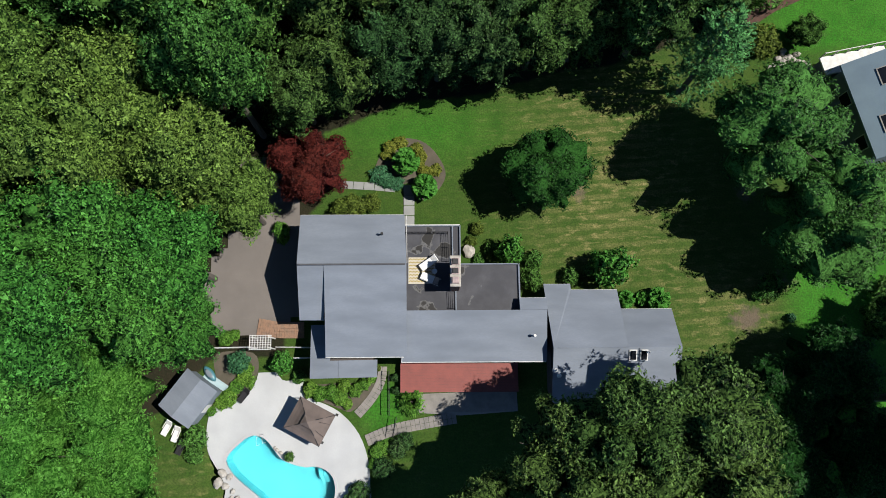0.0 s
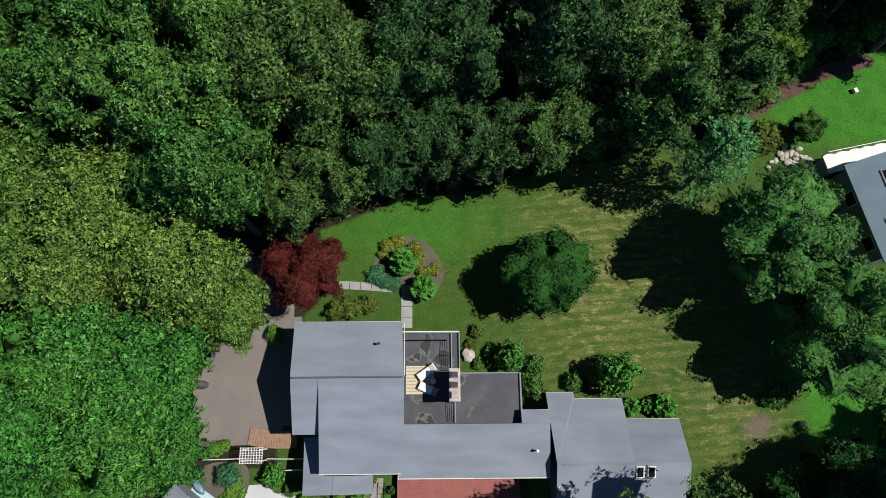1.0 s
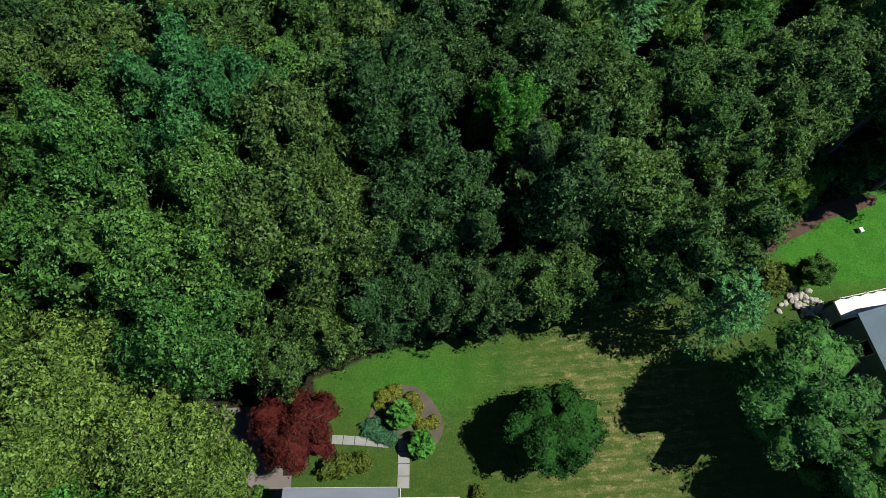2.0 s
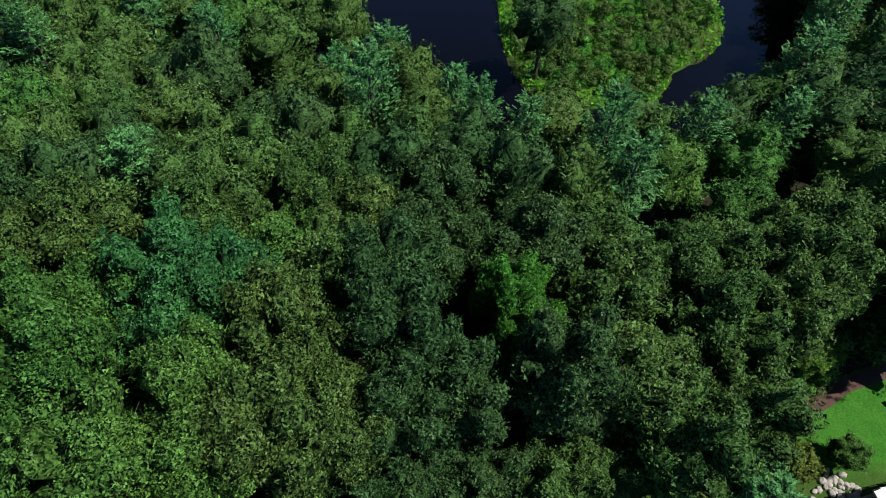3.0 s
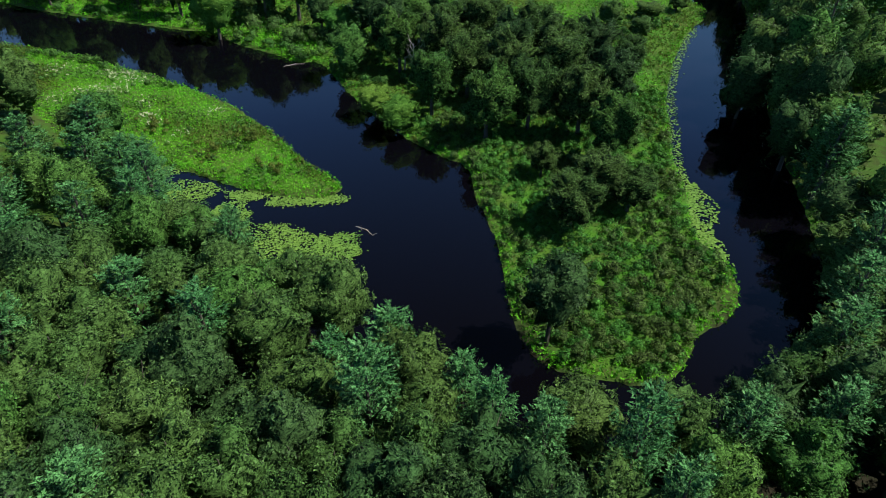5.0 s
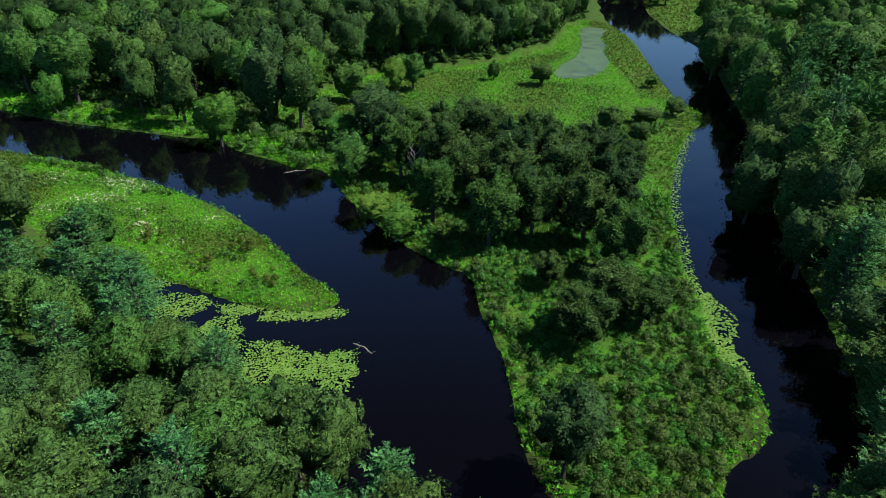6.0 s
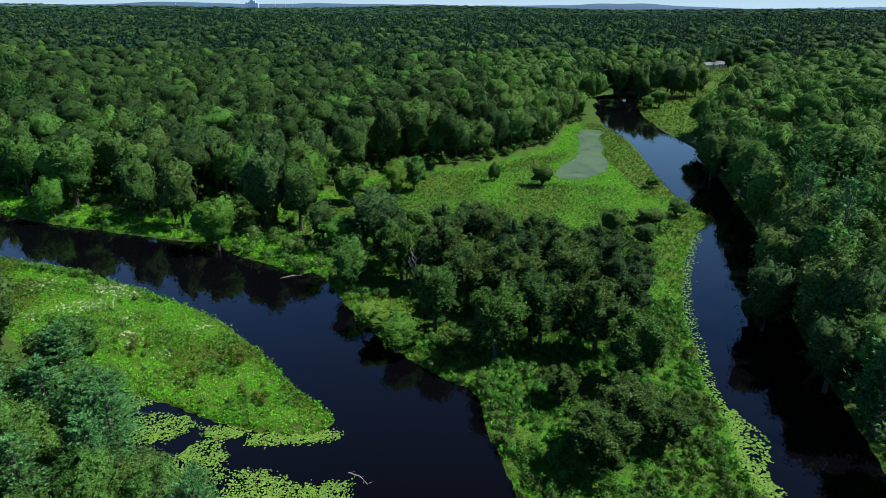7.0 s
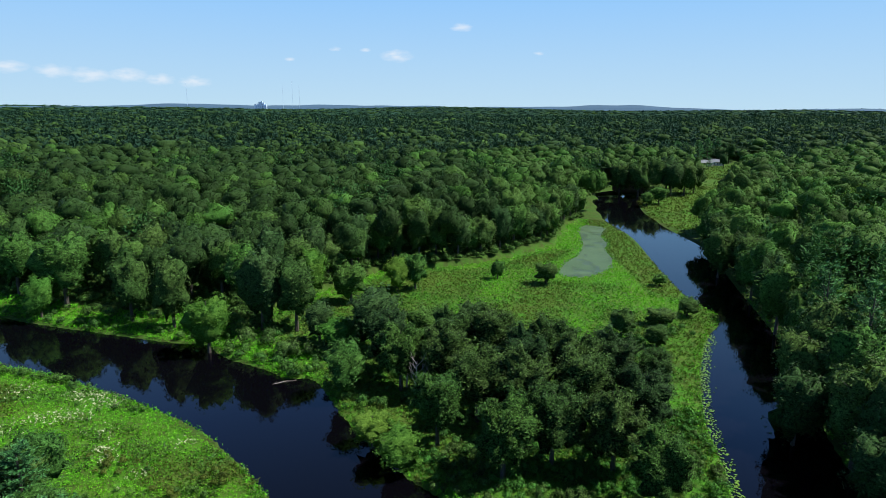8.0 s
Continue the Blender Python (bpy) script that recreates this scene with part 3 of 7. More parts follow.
def pine_crown(R, top, base, whorls, blades, size, boughs=6):
    """A white pine: uneven tiers of upswept boughs, each with plumes of needles."""
    cs, ns = [], []
    per = max(1, blades // (whorls * boughs))
    for w in range(whorls):
        f = (w + 0.5) / whorls
        z = base + (top - base) * f
        reach = R * (1 - f * 0.92) ** 0.5
        turn = rng.uniform(0, 6.28)
        for a in range(boughs):
            an = turn + a * 2 * math.pi / boughs + rng.normal() * 0.3
            r = reach * rng.uniform(0.45, 1.15)
            dirn = np.array([math.cos(an), math.sin(an), 0.22 + 0.35 * f])
            u = rng.uniform(0.15, 1.0, per) ** 0.65
            side = np.array([-math.sin(an), math.cos(an), 0.0])
            p = np.array([0, 0, z]) + dirn * (u * r)[:, None] + side * (rng.normal(size=per) * 0.20 * r * (1.2 - u * 0.6))[:, None]
            p[:, 2] += rng.normal(size=per) * 0.22 + 0.3 * u * u
            cs.append(p)
            ns.append(np.tile(dirn, (per, 1)) + rng.normal(size=(per, 3)) * 0.55)
    c, t = np.concatenate(cs), unit(np.concatenate(ns))
    n = len(c)
    nrm = unit(np.cross(t, np.cross(np.array([0, 0, 1.0]), t)) + rng.normal(size=(n, 3)) * 0.45)
    b = unit(np.cross(nrm, t))
    s = (size * rng.uniform(0.7, 1.3, n))[:, None]
    v = np.stack([c - t * s * 0.6, c + b * s * 0.32, c + t * s, c - b * s * 0.32], 1).reshape(-1, 3)
    return v, np.arange(4 * n).reshape(-1, 4), None


def trunk_mesh(name, height, r, R, limbs=6):
    """A tapered trunk with limbs that rise into the crown."""
    bm = bmesh.new()
    add_tube(bm, [(0, 0, -0.6), (0.05, 0.02, height * 0.3), (-0.08, 0.1, height * 0.6), (0, 0, height)], [r * 1.3, r, r * 0.7, r * 0.15])
    for k in range(limbs):
        a, z = k * 2.4 + rng.uniform(0, 0.6), height * (0.42 + 0.4 * k / limbs)
        e = R * rng.uniform(0.5, 0.8)
        add_tube(bm, [(0, 0, z), (math.cos(a) * e * 0.5, math.sin(a) * e * 0.5, z + height * 0.09), (math.cos(a) * e, math.sin(a) * e, z + height * 0.2)],
                 [r * 0.34, r * 0.2, r * 0.05], 5)
    me = bpy.data.meshes.new(name)
    bm.to_mesh(me)
    bm.free()
    me.materials.append(BARK)
    return me


# Template shapes, each 20 m tall, to be scaled to each tree: close by, and farther off with larger sprays.
SHAPES = {"broad": [lobed_crown(5.0, 13.5, 20.0, 44 + 4 * k, 28, 16, 3300, 0.27, -0.5, 2.2, 0.70, 0.10, 0.93) for k in range(4)],
          "full": [lobed_crown(5.0, 17.5, 20.0, 50 + 4 * k, 28, 18, 3400, 0.27, -0.85, 2.3, 0.70, 0.10, 0.93) for k in range(3)],
          "specimen": [lobed_crown(5.0, 17.5, 20.0, 46 + 4 * k, 34, 22, 5600, 0.23, -0.85, 2.2, 0.65, 0.08, 0.94, 0.30) for k in range(2)],
          "mid": [lobed_crown(4.9, 15.0, 20.0, 32 + 3 * k, 17, 10, 1050, 0.41, -0.7, 2.2, 0.70, 0.10, 0.93) for k in range(4)],
          "midfull": [lobed_crown(5.0, 19.0, 20.0, 36 + 3 * k, 17, 11, 1050, 0.41, -0.93, 2.5, 0.70, 0.10, 0.93) for k in range(4)],
          "pine": [pine_crown(4.2, 20.0, 4.0, 12, 2350, 0.46, 7) for k in range(3)]}
HEARTS = {"broad": 28 * 15, "full": 28 * 17, "specimen": 34 * 21, "mid": 17 * 9, "midfull": 17 * 10, "pine": 0}
TRUNKS = {"broad": trunk_mesh("trunk", 17.5, 0.28, 4.6), "full": trunk_mesh("trunk", 17.0, 0.3, 4.0), "pine": trunk_mesh("pine_trunk", 19.5, 0.26, 2.5, 8)}
TRUNKS["mid"], TRUNKS["midfull"], TRUNKS["specimen"] = TRUNKS["broad"], TRUNKS["full"], TRUNKS["full"]
KINDS = {
    "oak": ("broad", "tall oak with a full mid-green crown", "tree"),
    "dark": ("broad", "tall broadleaf tree with a dark green crown", "tree"),
    "olive": ("broad", "tall oak with a yellowish olive green crown", "tree"),
    "green": ("broad", "broadleaf tree with a fresh bright green crown", "tree"),
    "lime": ("broad", "young tree with a pale yellow-green crown", "tree"),
    "pine": ("pine", "white pine with feathery blue-green boughs", "pine tree"),
    "fresh": ("broad", "leafy tree with a fresh light green crown", "tree"),
    "teal": ("broad", "tall broadleaf tree with a blue-green crown", "tree"),
    "sunny": ("broad", "tall oak with a sunlit yellow-green crown", "tree"),
    "vivid": ("broad", "broadleaf tree with a vivid green crown beside the drive", "tree"),
    "deep": ("broad", "large deep green tree on the lawn's edge", "tree"),
    "yew": ("broad", "dense dark green evergreen tree", "tree"),
    "red": ("broad", "maple with a deep red crown beside the drive", "tree"),
}
CROWNS, PROTO, TREES = {}, {}, []


def tree(kind, x, y, height, radius, shape=None, label="", form=""):
    """A tree of that kind, crown radius and height, standing on the ground."""
    usual, words, cat = KINDS[kind]
    form = form or usual
    k = (len(TREES) if shape is None else shape) % len(SHAPES[form])
    key = (kind, form, k, label)
    z = land(x, y) - 0.1
    wide = radius / (4.2 if form == "pine" else 4.6)
    scale = Matrix.Diagonal((wide, wide, height / 20.0, 1))
    m = pose(x, y, z, 0, 0, rng.uniform(0, 360)) @ scale
    if key not in PROTO:
        if (kind, form, k) not in CROWNS:
            v, q, t = SHAPES[form][k]
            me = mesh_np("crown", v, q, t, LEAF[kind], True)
            # heart faces take the darkened copy of the leaf material
            me.materials.append(INNER_SHADED[kind])
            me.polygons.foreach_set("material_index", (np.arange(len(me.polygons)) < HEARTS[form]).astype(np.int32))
            CROWNS[kind, form, k] = me
        e = tagged(new("pine_tree" if kind == "pine" else "tree"), label or words, cat, "trees of the wood" if not label else "")
        child(new("trunk", TRUNKS[form]), e)
        child(new("crown", CROWNS[kind, form, k]), e)
        PROTO[key] = e
        e.matrix_basis = m
    else:
        p = PROTO[key]
        e = copy_thing(p, m @ Matrix.Diagonal((1 / p.scale[0], 1 / p.scale[1], 1 / p.scale[2], 1)))
    TREES.append((x, y, radius))
    return e


# Yard trees
tree("red", -12.6, 21.0, 7.4, 4.0, 0, "maple with a deep red crown beside the house", "specimen")
tree("yew", 10.3, 19.7, 8.0, 4.4, 1, "round dark green tree alone on the lawn", "specimen")
tree("deep", 31.2, 21.4, 13.5, 6.4, 0, "large deep green tree on the lawn's edge", "specimen")
tree("deep", 35.6, 13.4, 13.0, 6.2, 1, "large deep green tree on the lawn's edge", "specimen")
tree("pine", 26.0, 29.6, 13.5, 4.6, 0)
for x, y, h, r in ((9.0, -6.4, 13, 5.0), (13.8, -4.2, 15, 5.2), (19.6, -4.2, 16, 5.8), (13.0, -10.4, 17, 5.6), (20.4, -11.5, 17, 5.6), (3.0, -12.0, 14, 4.6)):
    tree("olive", x, y, h, r)
for x, y, h, r in ((30.0, -3.0, 7.5, 4.2), (35.0, 0.0, 7.5, 4.4), (37.0, -8.0, 8, 4.6), (29.0, -10.0, 8, 4.6), (25.5, -7.5, 7, 3.6)):
    tree("yew", x, y, h, r, form="full")
# Tall trees added east, mostly out of view, to shade the yard's corner.
for x, y, h in ((45.0, -4.5, 25), (44.5, -12.5, 26), (41.2, -3.0, 19), (41.0, -10.0, 20), (48.5, -8.5, 28), (50.5, -1.5, 27)):
    tree("dark", x, y, h, 5.8)
tree("green", 41.8, 4.2, 6, 2.6, form="full")
tree("green", 39.3, 35.0, 4.6, 1.9, form="full", label="slender young tree with airy pale foliage")
tree("lime", 38.6, 44.6, 6, 2.6, form="full")
tree("lime", 41.6, 45.6, 4, 1.8, form="full")
tree("lime", 34.6, 41.2, 5, 1.8, form="full")
# West of the drive and the pool
for x, y, h, r in ((-23.0, 11.0, 18, 5.0), (-28.6, 12.0, 20, 5.4), (-25.0, 6.4, 18, 4.8), (-31.5, 6.0, 20, 5.4), (-36.5, 11.0, 21, 5.4), (-37.0, 3.0, 19, 5.4), (-22.4, 5.6, 14, 3.4)):
    tree("vivid", x, y, h, r)
for x, y, h, r in ((-30.6, 0.6, 14, 4.6), (-29.8, -5.0, 11, 4.4), (-33.5, -9.0, 12, 5.0), (-36.5, -3.0, 13, 5.0), (-29.0, -11.0, 10, 4.0)):
    tree("fresh", x, y, h, r, form="full")
for x, y, h, r in ((-27.0, 24.0, 21, 5.2), (-21.5, 19.6, 19, 4.8), (-28.8, 18.6, 21, 5.0), (-34.5, 20.5, 21, 5.4), (-18.2, 16.6, 14, 3.6), (-36.0, 26.5, 22, 5.2)):
    tree("sunny", x, y, h, r)
for x, y, h, r in ((-22.0, 49.6, 22.5, 5.6), (-16.6, 47.2, 21.5, 4.6), (-20.0, 43.6, 22, 4.8)):
    tree("teal", x, y, h, r)
for k, x, y, h, r in (("oak", -13.2, 27.4, 14, 4.0), ("olive", -9.6, 29.4, 15, 4.2), ("dark", -5.0, 31.2, 15, 4.2), ("dark", 0.0, 32.0, 14, 4.2), ("dark", 4.8, 32.2, 14, 4.2), ("oak", 9.6, 33.0, 14, 4.2), ("oak", 14.2, 33.8, 13, 4.0)):
    tree(k, x, y, h, r, form="full")
for k, x, y, h, r in (("dark", -2.4, 37.2, 20, 4.8), ("olive", -7.0, 36.4, 20, 4.6), ("dark", 2.4, 37.6, 19.5, 4.6)):
    tree(k, x, y, h, r)
for k, x, y, h, r in (("olive", -13.0, 43.4, 22, 5.2), ("olive", -9.4, 40.2, 21, 4.8), ("oak", 38.8, 55.4, 19, 5.2), ("oak", 36.0, 49.6, 19, 5.0)):
    tree(k, x, y, h, r)
# Pines that rise from the wood toward the river
for x, y, h, r in ((21.0, 60.6, 20, 4.8), (20.4, 68.2, 20, 4.4), (11.4, 69, 18, 4.2), (6.6, 72.8, 17, 4.0), (-3.9, 83.6, 16, 5.0), (-10.1, 80.7, 15, 4.4), (4.2, 77.6, 15, 4.4),
                   (-5.6, 73.4, 21, 5.2), (32.8, 70.8, 16, 4.4), (43.8, 72.5, 15, 4.6), (51.5, 84.7, 16, 5.0), (64.5, 100.9, 18, 5.0), (-64.7, 128.5, 17, 5.4), (-55.4, 128.1, 16, 5.0),
                   (-52.4, 98.9, 19, 5.4), (-45.7, 83.1, 19, 5.4), (-35.1, 91, 17, 5.0), (-61.2, 112.7, 18, 5.2), (73.7, 126.5, 18, 5.0), (-48.9, 110.2, 16, 4.6)):
    tree("pine", x, y, h, r)
for x, y, h, r in ((7.6, 47.6, 19, 3.6), (8.6, 44.2, 18, 3.6)):
    tree("fresh", x, y, h, r)


# ---- the woods ----
def wooded(x, y):
    """Whether a tree may stand at these places."""
    _, d, wet = land_height(x, y)
    ok = ~wet & (d > 1.5)
    for p in (LAWN, MARSH_LAND, SPIT_LAND, FAR_MEADOW, FAR_YARD, BANK_GRASS):
        ok &= ~inside(p, x, y)
    ok &= ~((x > -26) & (x < -12) & (y > 3) & (y < 22))
    ok &= ~((x > 0.458 * (y - 57)) & (x < 0.535 * (y - 57)) & (y > 368) & (y < 700))
    ok &= ~((x > 100) & (x < 130) & (y > 338) & (y < 422))
    return ok


def scatter(x0, x1, y0, y1, gap, taken, test=wooded):
    """Places at least about gap apart, free of those taken."""
    n = int((x1 - x0) * (y1 - y0) / (gap * gap) * 14)
    xs, ys = rng.uniform(x0, x1, n), rng.uniform(y0, y1, n)
    ok = test(xs, ys)
    kept = [t[:2] for t in taken]
    cells = {}
    for p in kept:
        cells.setdefault((int(p[0] // gap), int(p[1] // gap)), []).append(p)
    out = []
    for x, y in zip(xs[ok], ys[ok]):
        cx, cy = int(x // gap), int(y // gap)
        if all((x - a) ** 2 + (y - b) ** 2 > gap * gap for i in (-1, 0, 1) for j in (-1, 0, 1) for a, b in cells.get((cx + i, cy + j), ())):
            out.append((x, y))
            cells.setdefault((cx, cy), []).append((x, y))
    return out


def species(x, y):
    """Which kind grows where: drifts of kinds over the wood, single trees of other kinds among them."""
    f = noise.noise(Vector((x * 0.045, y * 0.045, 3.1))) + rng.normal() * 0.12
    g = noise.noise(Vector((x * 0.02, y * 0.012, 9.7))) + rng.normal() * 0.12
    # past 500 m the blued tint puts haze into the foliage colour
    if g > 0.38 - 0.0004 * max(0, min(y, 1300) - 350):
        return "pine" if y < 500 else "hazed_pine"
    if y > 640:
        return "hazed_pine" if f > 0.05 else "dark" if f > -0.34 else "oak"
    if x > 44 and y > 93 and y < 720:
        return "green" if f > 0.1 else "oak"
    if f < -0.30 and y < 110:
        return "olive"
    if f > 0.34:
        return "green"
    return "dark" if noise.noise(Vector((x * 0.06, y * 0.06, 21.0))) + rng.normal() * 0.1 > (0.12 if y < 110 else -0.25) else "oak"


def near_species(x, y):
    """The kinds of the wood behind the lawn."""
    if y > 56:
        return species(x, y)
    u = x + 3.5 * noise.noise(Vector((x * 0.09, y * 0.09, 1.0)))
    if u < -15:
        return "olive" if y > 47 and u < -24 else "green"
    if u < -4:
        return "olive" if noise.noise(Vector((x * 0.13, y * 0.13, 5.0))) > -0.25 else "oak"
    if u < 13:
        return "dark"
    return "oak"


def canopy(x, y):
    """The wood's height: tall inland, lower toward the water."""
    return 22.5 - 5.5 * min(1, max(0, (y - 42) / 30)) - 3.0 * min(1, max(0, (x - 5) / 25)) + rng.normal() * 1.3


for x, y in scatter(-56, 68, 16, 97, 5.3, TREES):
    if x > 34 and y > 88 or x > 54 and y < 44 or math.hypot(x - 27.0, y - 56.2) < 4.6 or math.hypot(x - 44.6, y - 60.6) < 4.8:
        continue
    k = near_species(x, y)
    tree(k, x, y, canopy(x, y), rng.uniform(4.5, 5.7), form="" if k == "pine" else "mid" if y > 60 else "full" if edge_distance(LAWN, np.array([x]), np.array([y]))[0] < 5 else "broad")
for x, y in scatter(-92, -40, 58, 128, 6.4, TREES):
    k = "pine" if noise.noise(Vector((x * 0.07, y * 0.07, 2.0))) > 0.0 else "green" if noise.noise(Vector((x * 0.09, y * 0.09, 6.0))) > 0 else "oak"
    tree(k, x, y, canopy(x, y) - 1.0, rng.uniform(4.4, 5.4), form="" if k == "pine" else "mid")
for x, y in scatter(-135, -80, 112, 166, 7.5, TREES):
    tree("green" if rng.uniform() > 0.5 else "oak", x, y, 17 + rng.normal(), rng.uniform(4.6, 5.6), form="midfull")

# Trees on the spit, the far bank and the east bank
for x, y, h, r in ((-3.6, 187.6, 14, 5.5), (6.6, 184.1, 15, 6), (18.3, 195.1, 15, 6), (30.5, 187.4, 15, 6), (43.7, 181.7, 14, 6), (3.7, 163.4, 13, 5), (12.3, 172.4, 14, 6), (21.5, 168, 15, 6), (32.8, 167.5, 15, 6.2), (43, 162, 14, 5.5),
                   (14.7, 151.6, 14, 5.5), (24.1, 155.4, 14, 5.5), (34.3, 151.9, 14, 5.6), (8.1, 197.6, 14, 6), (-6.4, 198.1, 14, 5.5), (38, 140.3, 13, 5), (23.9, 136.7, 6.5, 2.8), (53, 181.4, 10, 4.4), (34.2, 176.8, 15, 6), (23, 180.4, 15, 6)):
    tree(("oak", "oak", "dark", "green", "oak")[len(TREES) % 5], x, y, h * 1.24, r * 1.08, form="full")
for x, y, h, r in ((31.3, 125, 13, 5.2), (25.9, 119.4, 12, 5.0), (37.5, 124.7, 10, 4.4)):
    tree("oak", x, y, h, r, form="full")
for k, x, y, h, r in (("lime", -3.8, 156.4, 8.5, 4.8), ("lime", -8.7, 163.9, 8, 4.4), ("green", -16.1, 186, 14, 5.4), ("fresh", -19.7, 211.1, 10, 6.5), ("dark", -11, 211.8, 18.5, 8.5), ("green", -110.9, 250.8, 27, 9.3), ("fresh", -113.3, 241, 14.5, 5.0),
                      ("oak", -85, 237.4, 23, 6.0), ("oak", -70.3, 231.1, 23, 6.0), ("lime", -54.9, 213.4, 17.5, 6.5), ("dark", -43.6, 226.5, 26, 7.5), ("oak", -34.2, 227.2, 24, 6.8), ("lime", -34.2, 257.3, 19, 6.6), ("green", -20.9, 252.7, 15, 6.4),
                      ("lime", -6, 265.7, 13, 5.0), ("green", 0.3, 267.5, 14, 5.0), ("dark", -26.3, 217.5, 13, 5.0), ("green", -134.1, 265.2, 25, 8), ("oak", -99.2, 259.7, 24, 7),
                      ("oak", 58.5, 219.6, 9, 4.2), ("oak", 85, 236.3, 6.5, 4.0), ("oak", 48, 272, 9.5, 4.8), ("green", 31.3, 279.9, 8, 2.8), ("green", 163.4, 458.1, 13, 7), ("green", 152.8, 452.2, 10, 5), ("olive", 171.5, 482.7, 12, 6), ("lime", 220.5, 351, 25, 9), ("oak", 162.7, 495.5, 29, 9), ("oak", 175.2, 499.2, 31, 9), ("dark", 186.4, 494.7, 28, 9), ("oak", 198, 498.4, 30, 9), ("oak", 172.7, 513.9, 31, 10), ("dark", 191.3, 515.3, 30, 10), ("oak", 152.8, 506.3, 29, 9), ("oak", 209.7, 508.4, 29, 9),
                      ("green", -3.1, 287.4, 9, 4.4), ("oak", 65.4, 211.1, 7, 3.6), ("oak", 73.3, 228.4, 6, 5.0), ("green", -150, 284.5, 25, 8), ("green", 89.3, 269.5, 5, 3.0), ("oak", -87.7, 263.5, 25, 7), ("dark", -62.3, 252.1, 25, 7), ("dark", -74.4, 258.8, 26, 7), ("dark", -48.6, 257.9, 25, 7),
                      ("green", 2.3, 208.2, 14, 5.5), ("dark", 14.7, 207.7, 16, 6)):
    tree(k, x, y, h, r, form="midfull")
for k, x, y, h, r in (("oak", 117.2, 281.7, 15, 6.4), ("green", 114.6, 245.3, 16, 6.4), ("pine", 100.4, 195.9, 18, 6.0), ("oak", 82, 173.7, 15, 5.8), ("oak", 89.4, 178.6, 17, 6.4), ("pine", 95.4, 174.2, 19, 6), ("dark", 73.3, 161.5, 13, 5), ("dark", 72.6, 138.8, 14, 5.2),
                      ("pine", 71.7, 125.4, 17, 5.4), ("dark", 69.4, 114.1, 13, 5), ("oak", 62.4, 98.9, 12, 4.6), ("pine", 59.1, 93.8, 15, 4.8), ("green", 104.4, 220.7, 15, 6), ("dark", 108.9, 230.9, 15, 6), ("oak", 118.3, 261.8, 15, 6), ("oak", 130.6, 307.4, 15, 6), ("green", 137, 330.1, 14, 6),
                      ("oak", 79.2, 153, 16, 6), ("green", 85.7, 163.1, 17, 6.2), ("oak", 65.6, 106, 12, 4.6), ("oak", 53.6, 85.7, 13, 4.8), ("oak", 47.3, 81.7, 12, 4.4)):
    tall = 1 + 0.5 * min(1, max(0, (y - 110) / 60))
    tree(k, x, y, h * tall, r * 1.1, form="" if k == "pine" else "midfull")


WOOD_EDGE = smooth_line([(-45.8, 249.5), (-26.3, 275.8), (-13.2, 294), (6.6, 297.4), (26.6, 307.1), (47.8, 321.9), (66.2, 344.1), (84.5, 391.3), (96.4, 407.5)], 10)
for k, (x, y) in enumerate(WOOD_EDGE[4::2]):
    if min(math.hypot(x - 1.5 - a, y + 4 - b) for a, b, r in TREES) > 6.0:
        tree(("oak", "dark", "oak", "green", "oak")[k % 5], x - 1.5 + rng.normal() * 1.2, y + 4 + rng.normal() * 1.2, 20 + rng.normal() * 2.2, rng.uniform(5.6, 7.0), form="midfull")
for x, y in ((297, 668), (316, 676), (282, 712), (294, 716), (306, 713), (318, 718), (331, 714), (343, 719), (288, 728), (312, 730), (336, 732)):
    tree("pine" if x % 3 == 0 else "dark", x, y, (25 if y > 700 else 13) + rng.normal() * 2, 8.0 if y > 700 else 4.5, form="" if x % 3 == 0 else "midfull")
for k, (x, y) in enumerate(smooth_line(EAST_BANK, 4)[1:-1]):
    x, y = x + 2.8 + rng.normal() * 0.8, y + rng.normal() * 1.2
    if y > 92 and min(math.hypot(x - a, y - b) for a, b, r in TREES) > 4.2:
        h = (14 if y < 120 else 20) + rng.normal() * 1.5
        tree(("oak", "green", "dark", "oak")[k % 4], x, y, h, rng.uniform(4.8, 6.2), form="midfull")


for k, (x, y) in enumerate(smooth_line(NEAR_BANK[5:], 4)):
    x, y = x - 1.0 + rng.normal() * 1.0, y - 1.2 + rng.normal() * 1.0
    if min(math.hypot(x - a, y - b) for a, b, r in TREES) > 3.6:
        kind = ("oak", "pine", "oak", "green")[k % 4]
        tree(kind, x, y, 13.5 + rng.normal() * 1.2, rng.uniform(4.2, 5.2), form="" if kind == "pine" else "mid")


def woods(name, label, places, templates, sizes, material):
    """One joined mesh of many small tree crowns, for woods that nobody could count."""
    vs, qs, ts, off = [], [], [], 0
    for (x, y, z), (h, r) in zip(places, sizes):
        v, q, t = templates[rng.integers(len(templates))]
        a = rng.uniform(0, 6.28)
        c, s = math.cos(a) * r, math.sin(a) * r
        w = np.stack([v[:, 0] * c - v[:, 1] * s + x, v[:, 0] * s + v[:, 1] * c + y, v[:, 2] * h / 20 + z], 1)
        vs.append(w)
        qs.append(q + off)
        if t is not None:
            ts.append(t + off)
        off += len(v)
    me = mesh_np(name, np.concatenate(vs), np.concatenate(qs), np.concatenate(ts) if ts else None, material, True)
    return tagged(new(name, me), label, "woods", kind="stuff")


def in_view(x, y, margin=0.02):
    return np.abs(x - 0.0367 * (y - 20)) < (y - 45) * 0.735 * (1 + margin) + 28 + 22 * np.clip((140 - y) / 50, 0, 1)


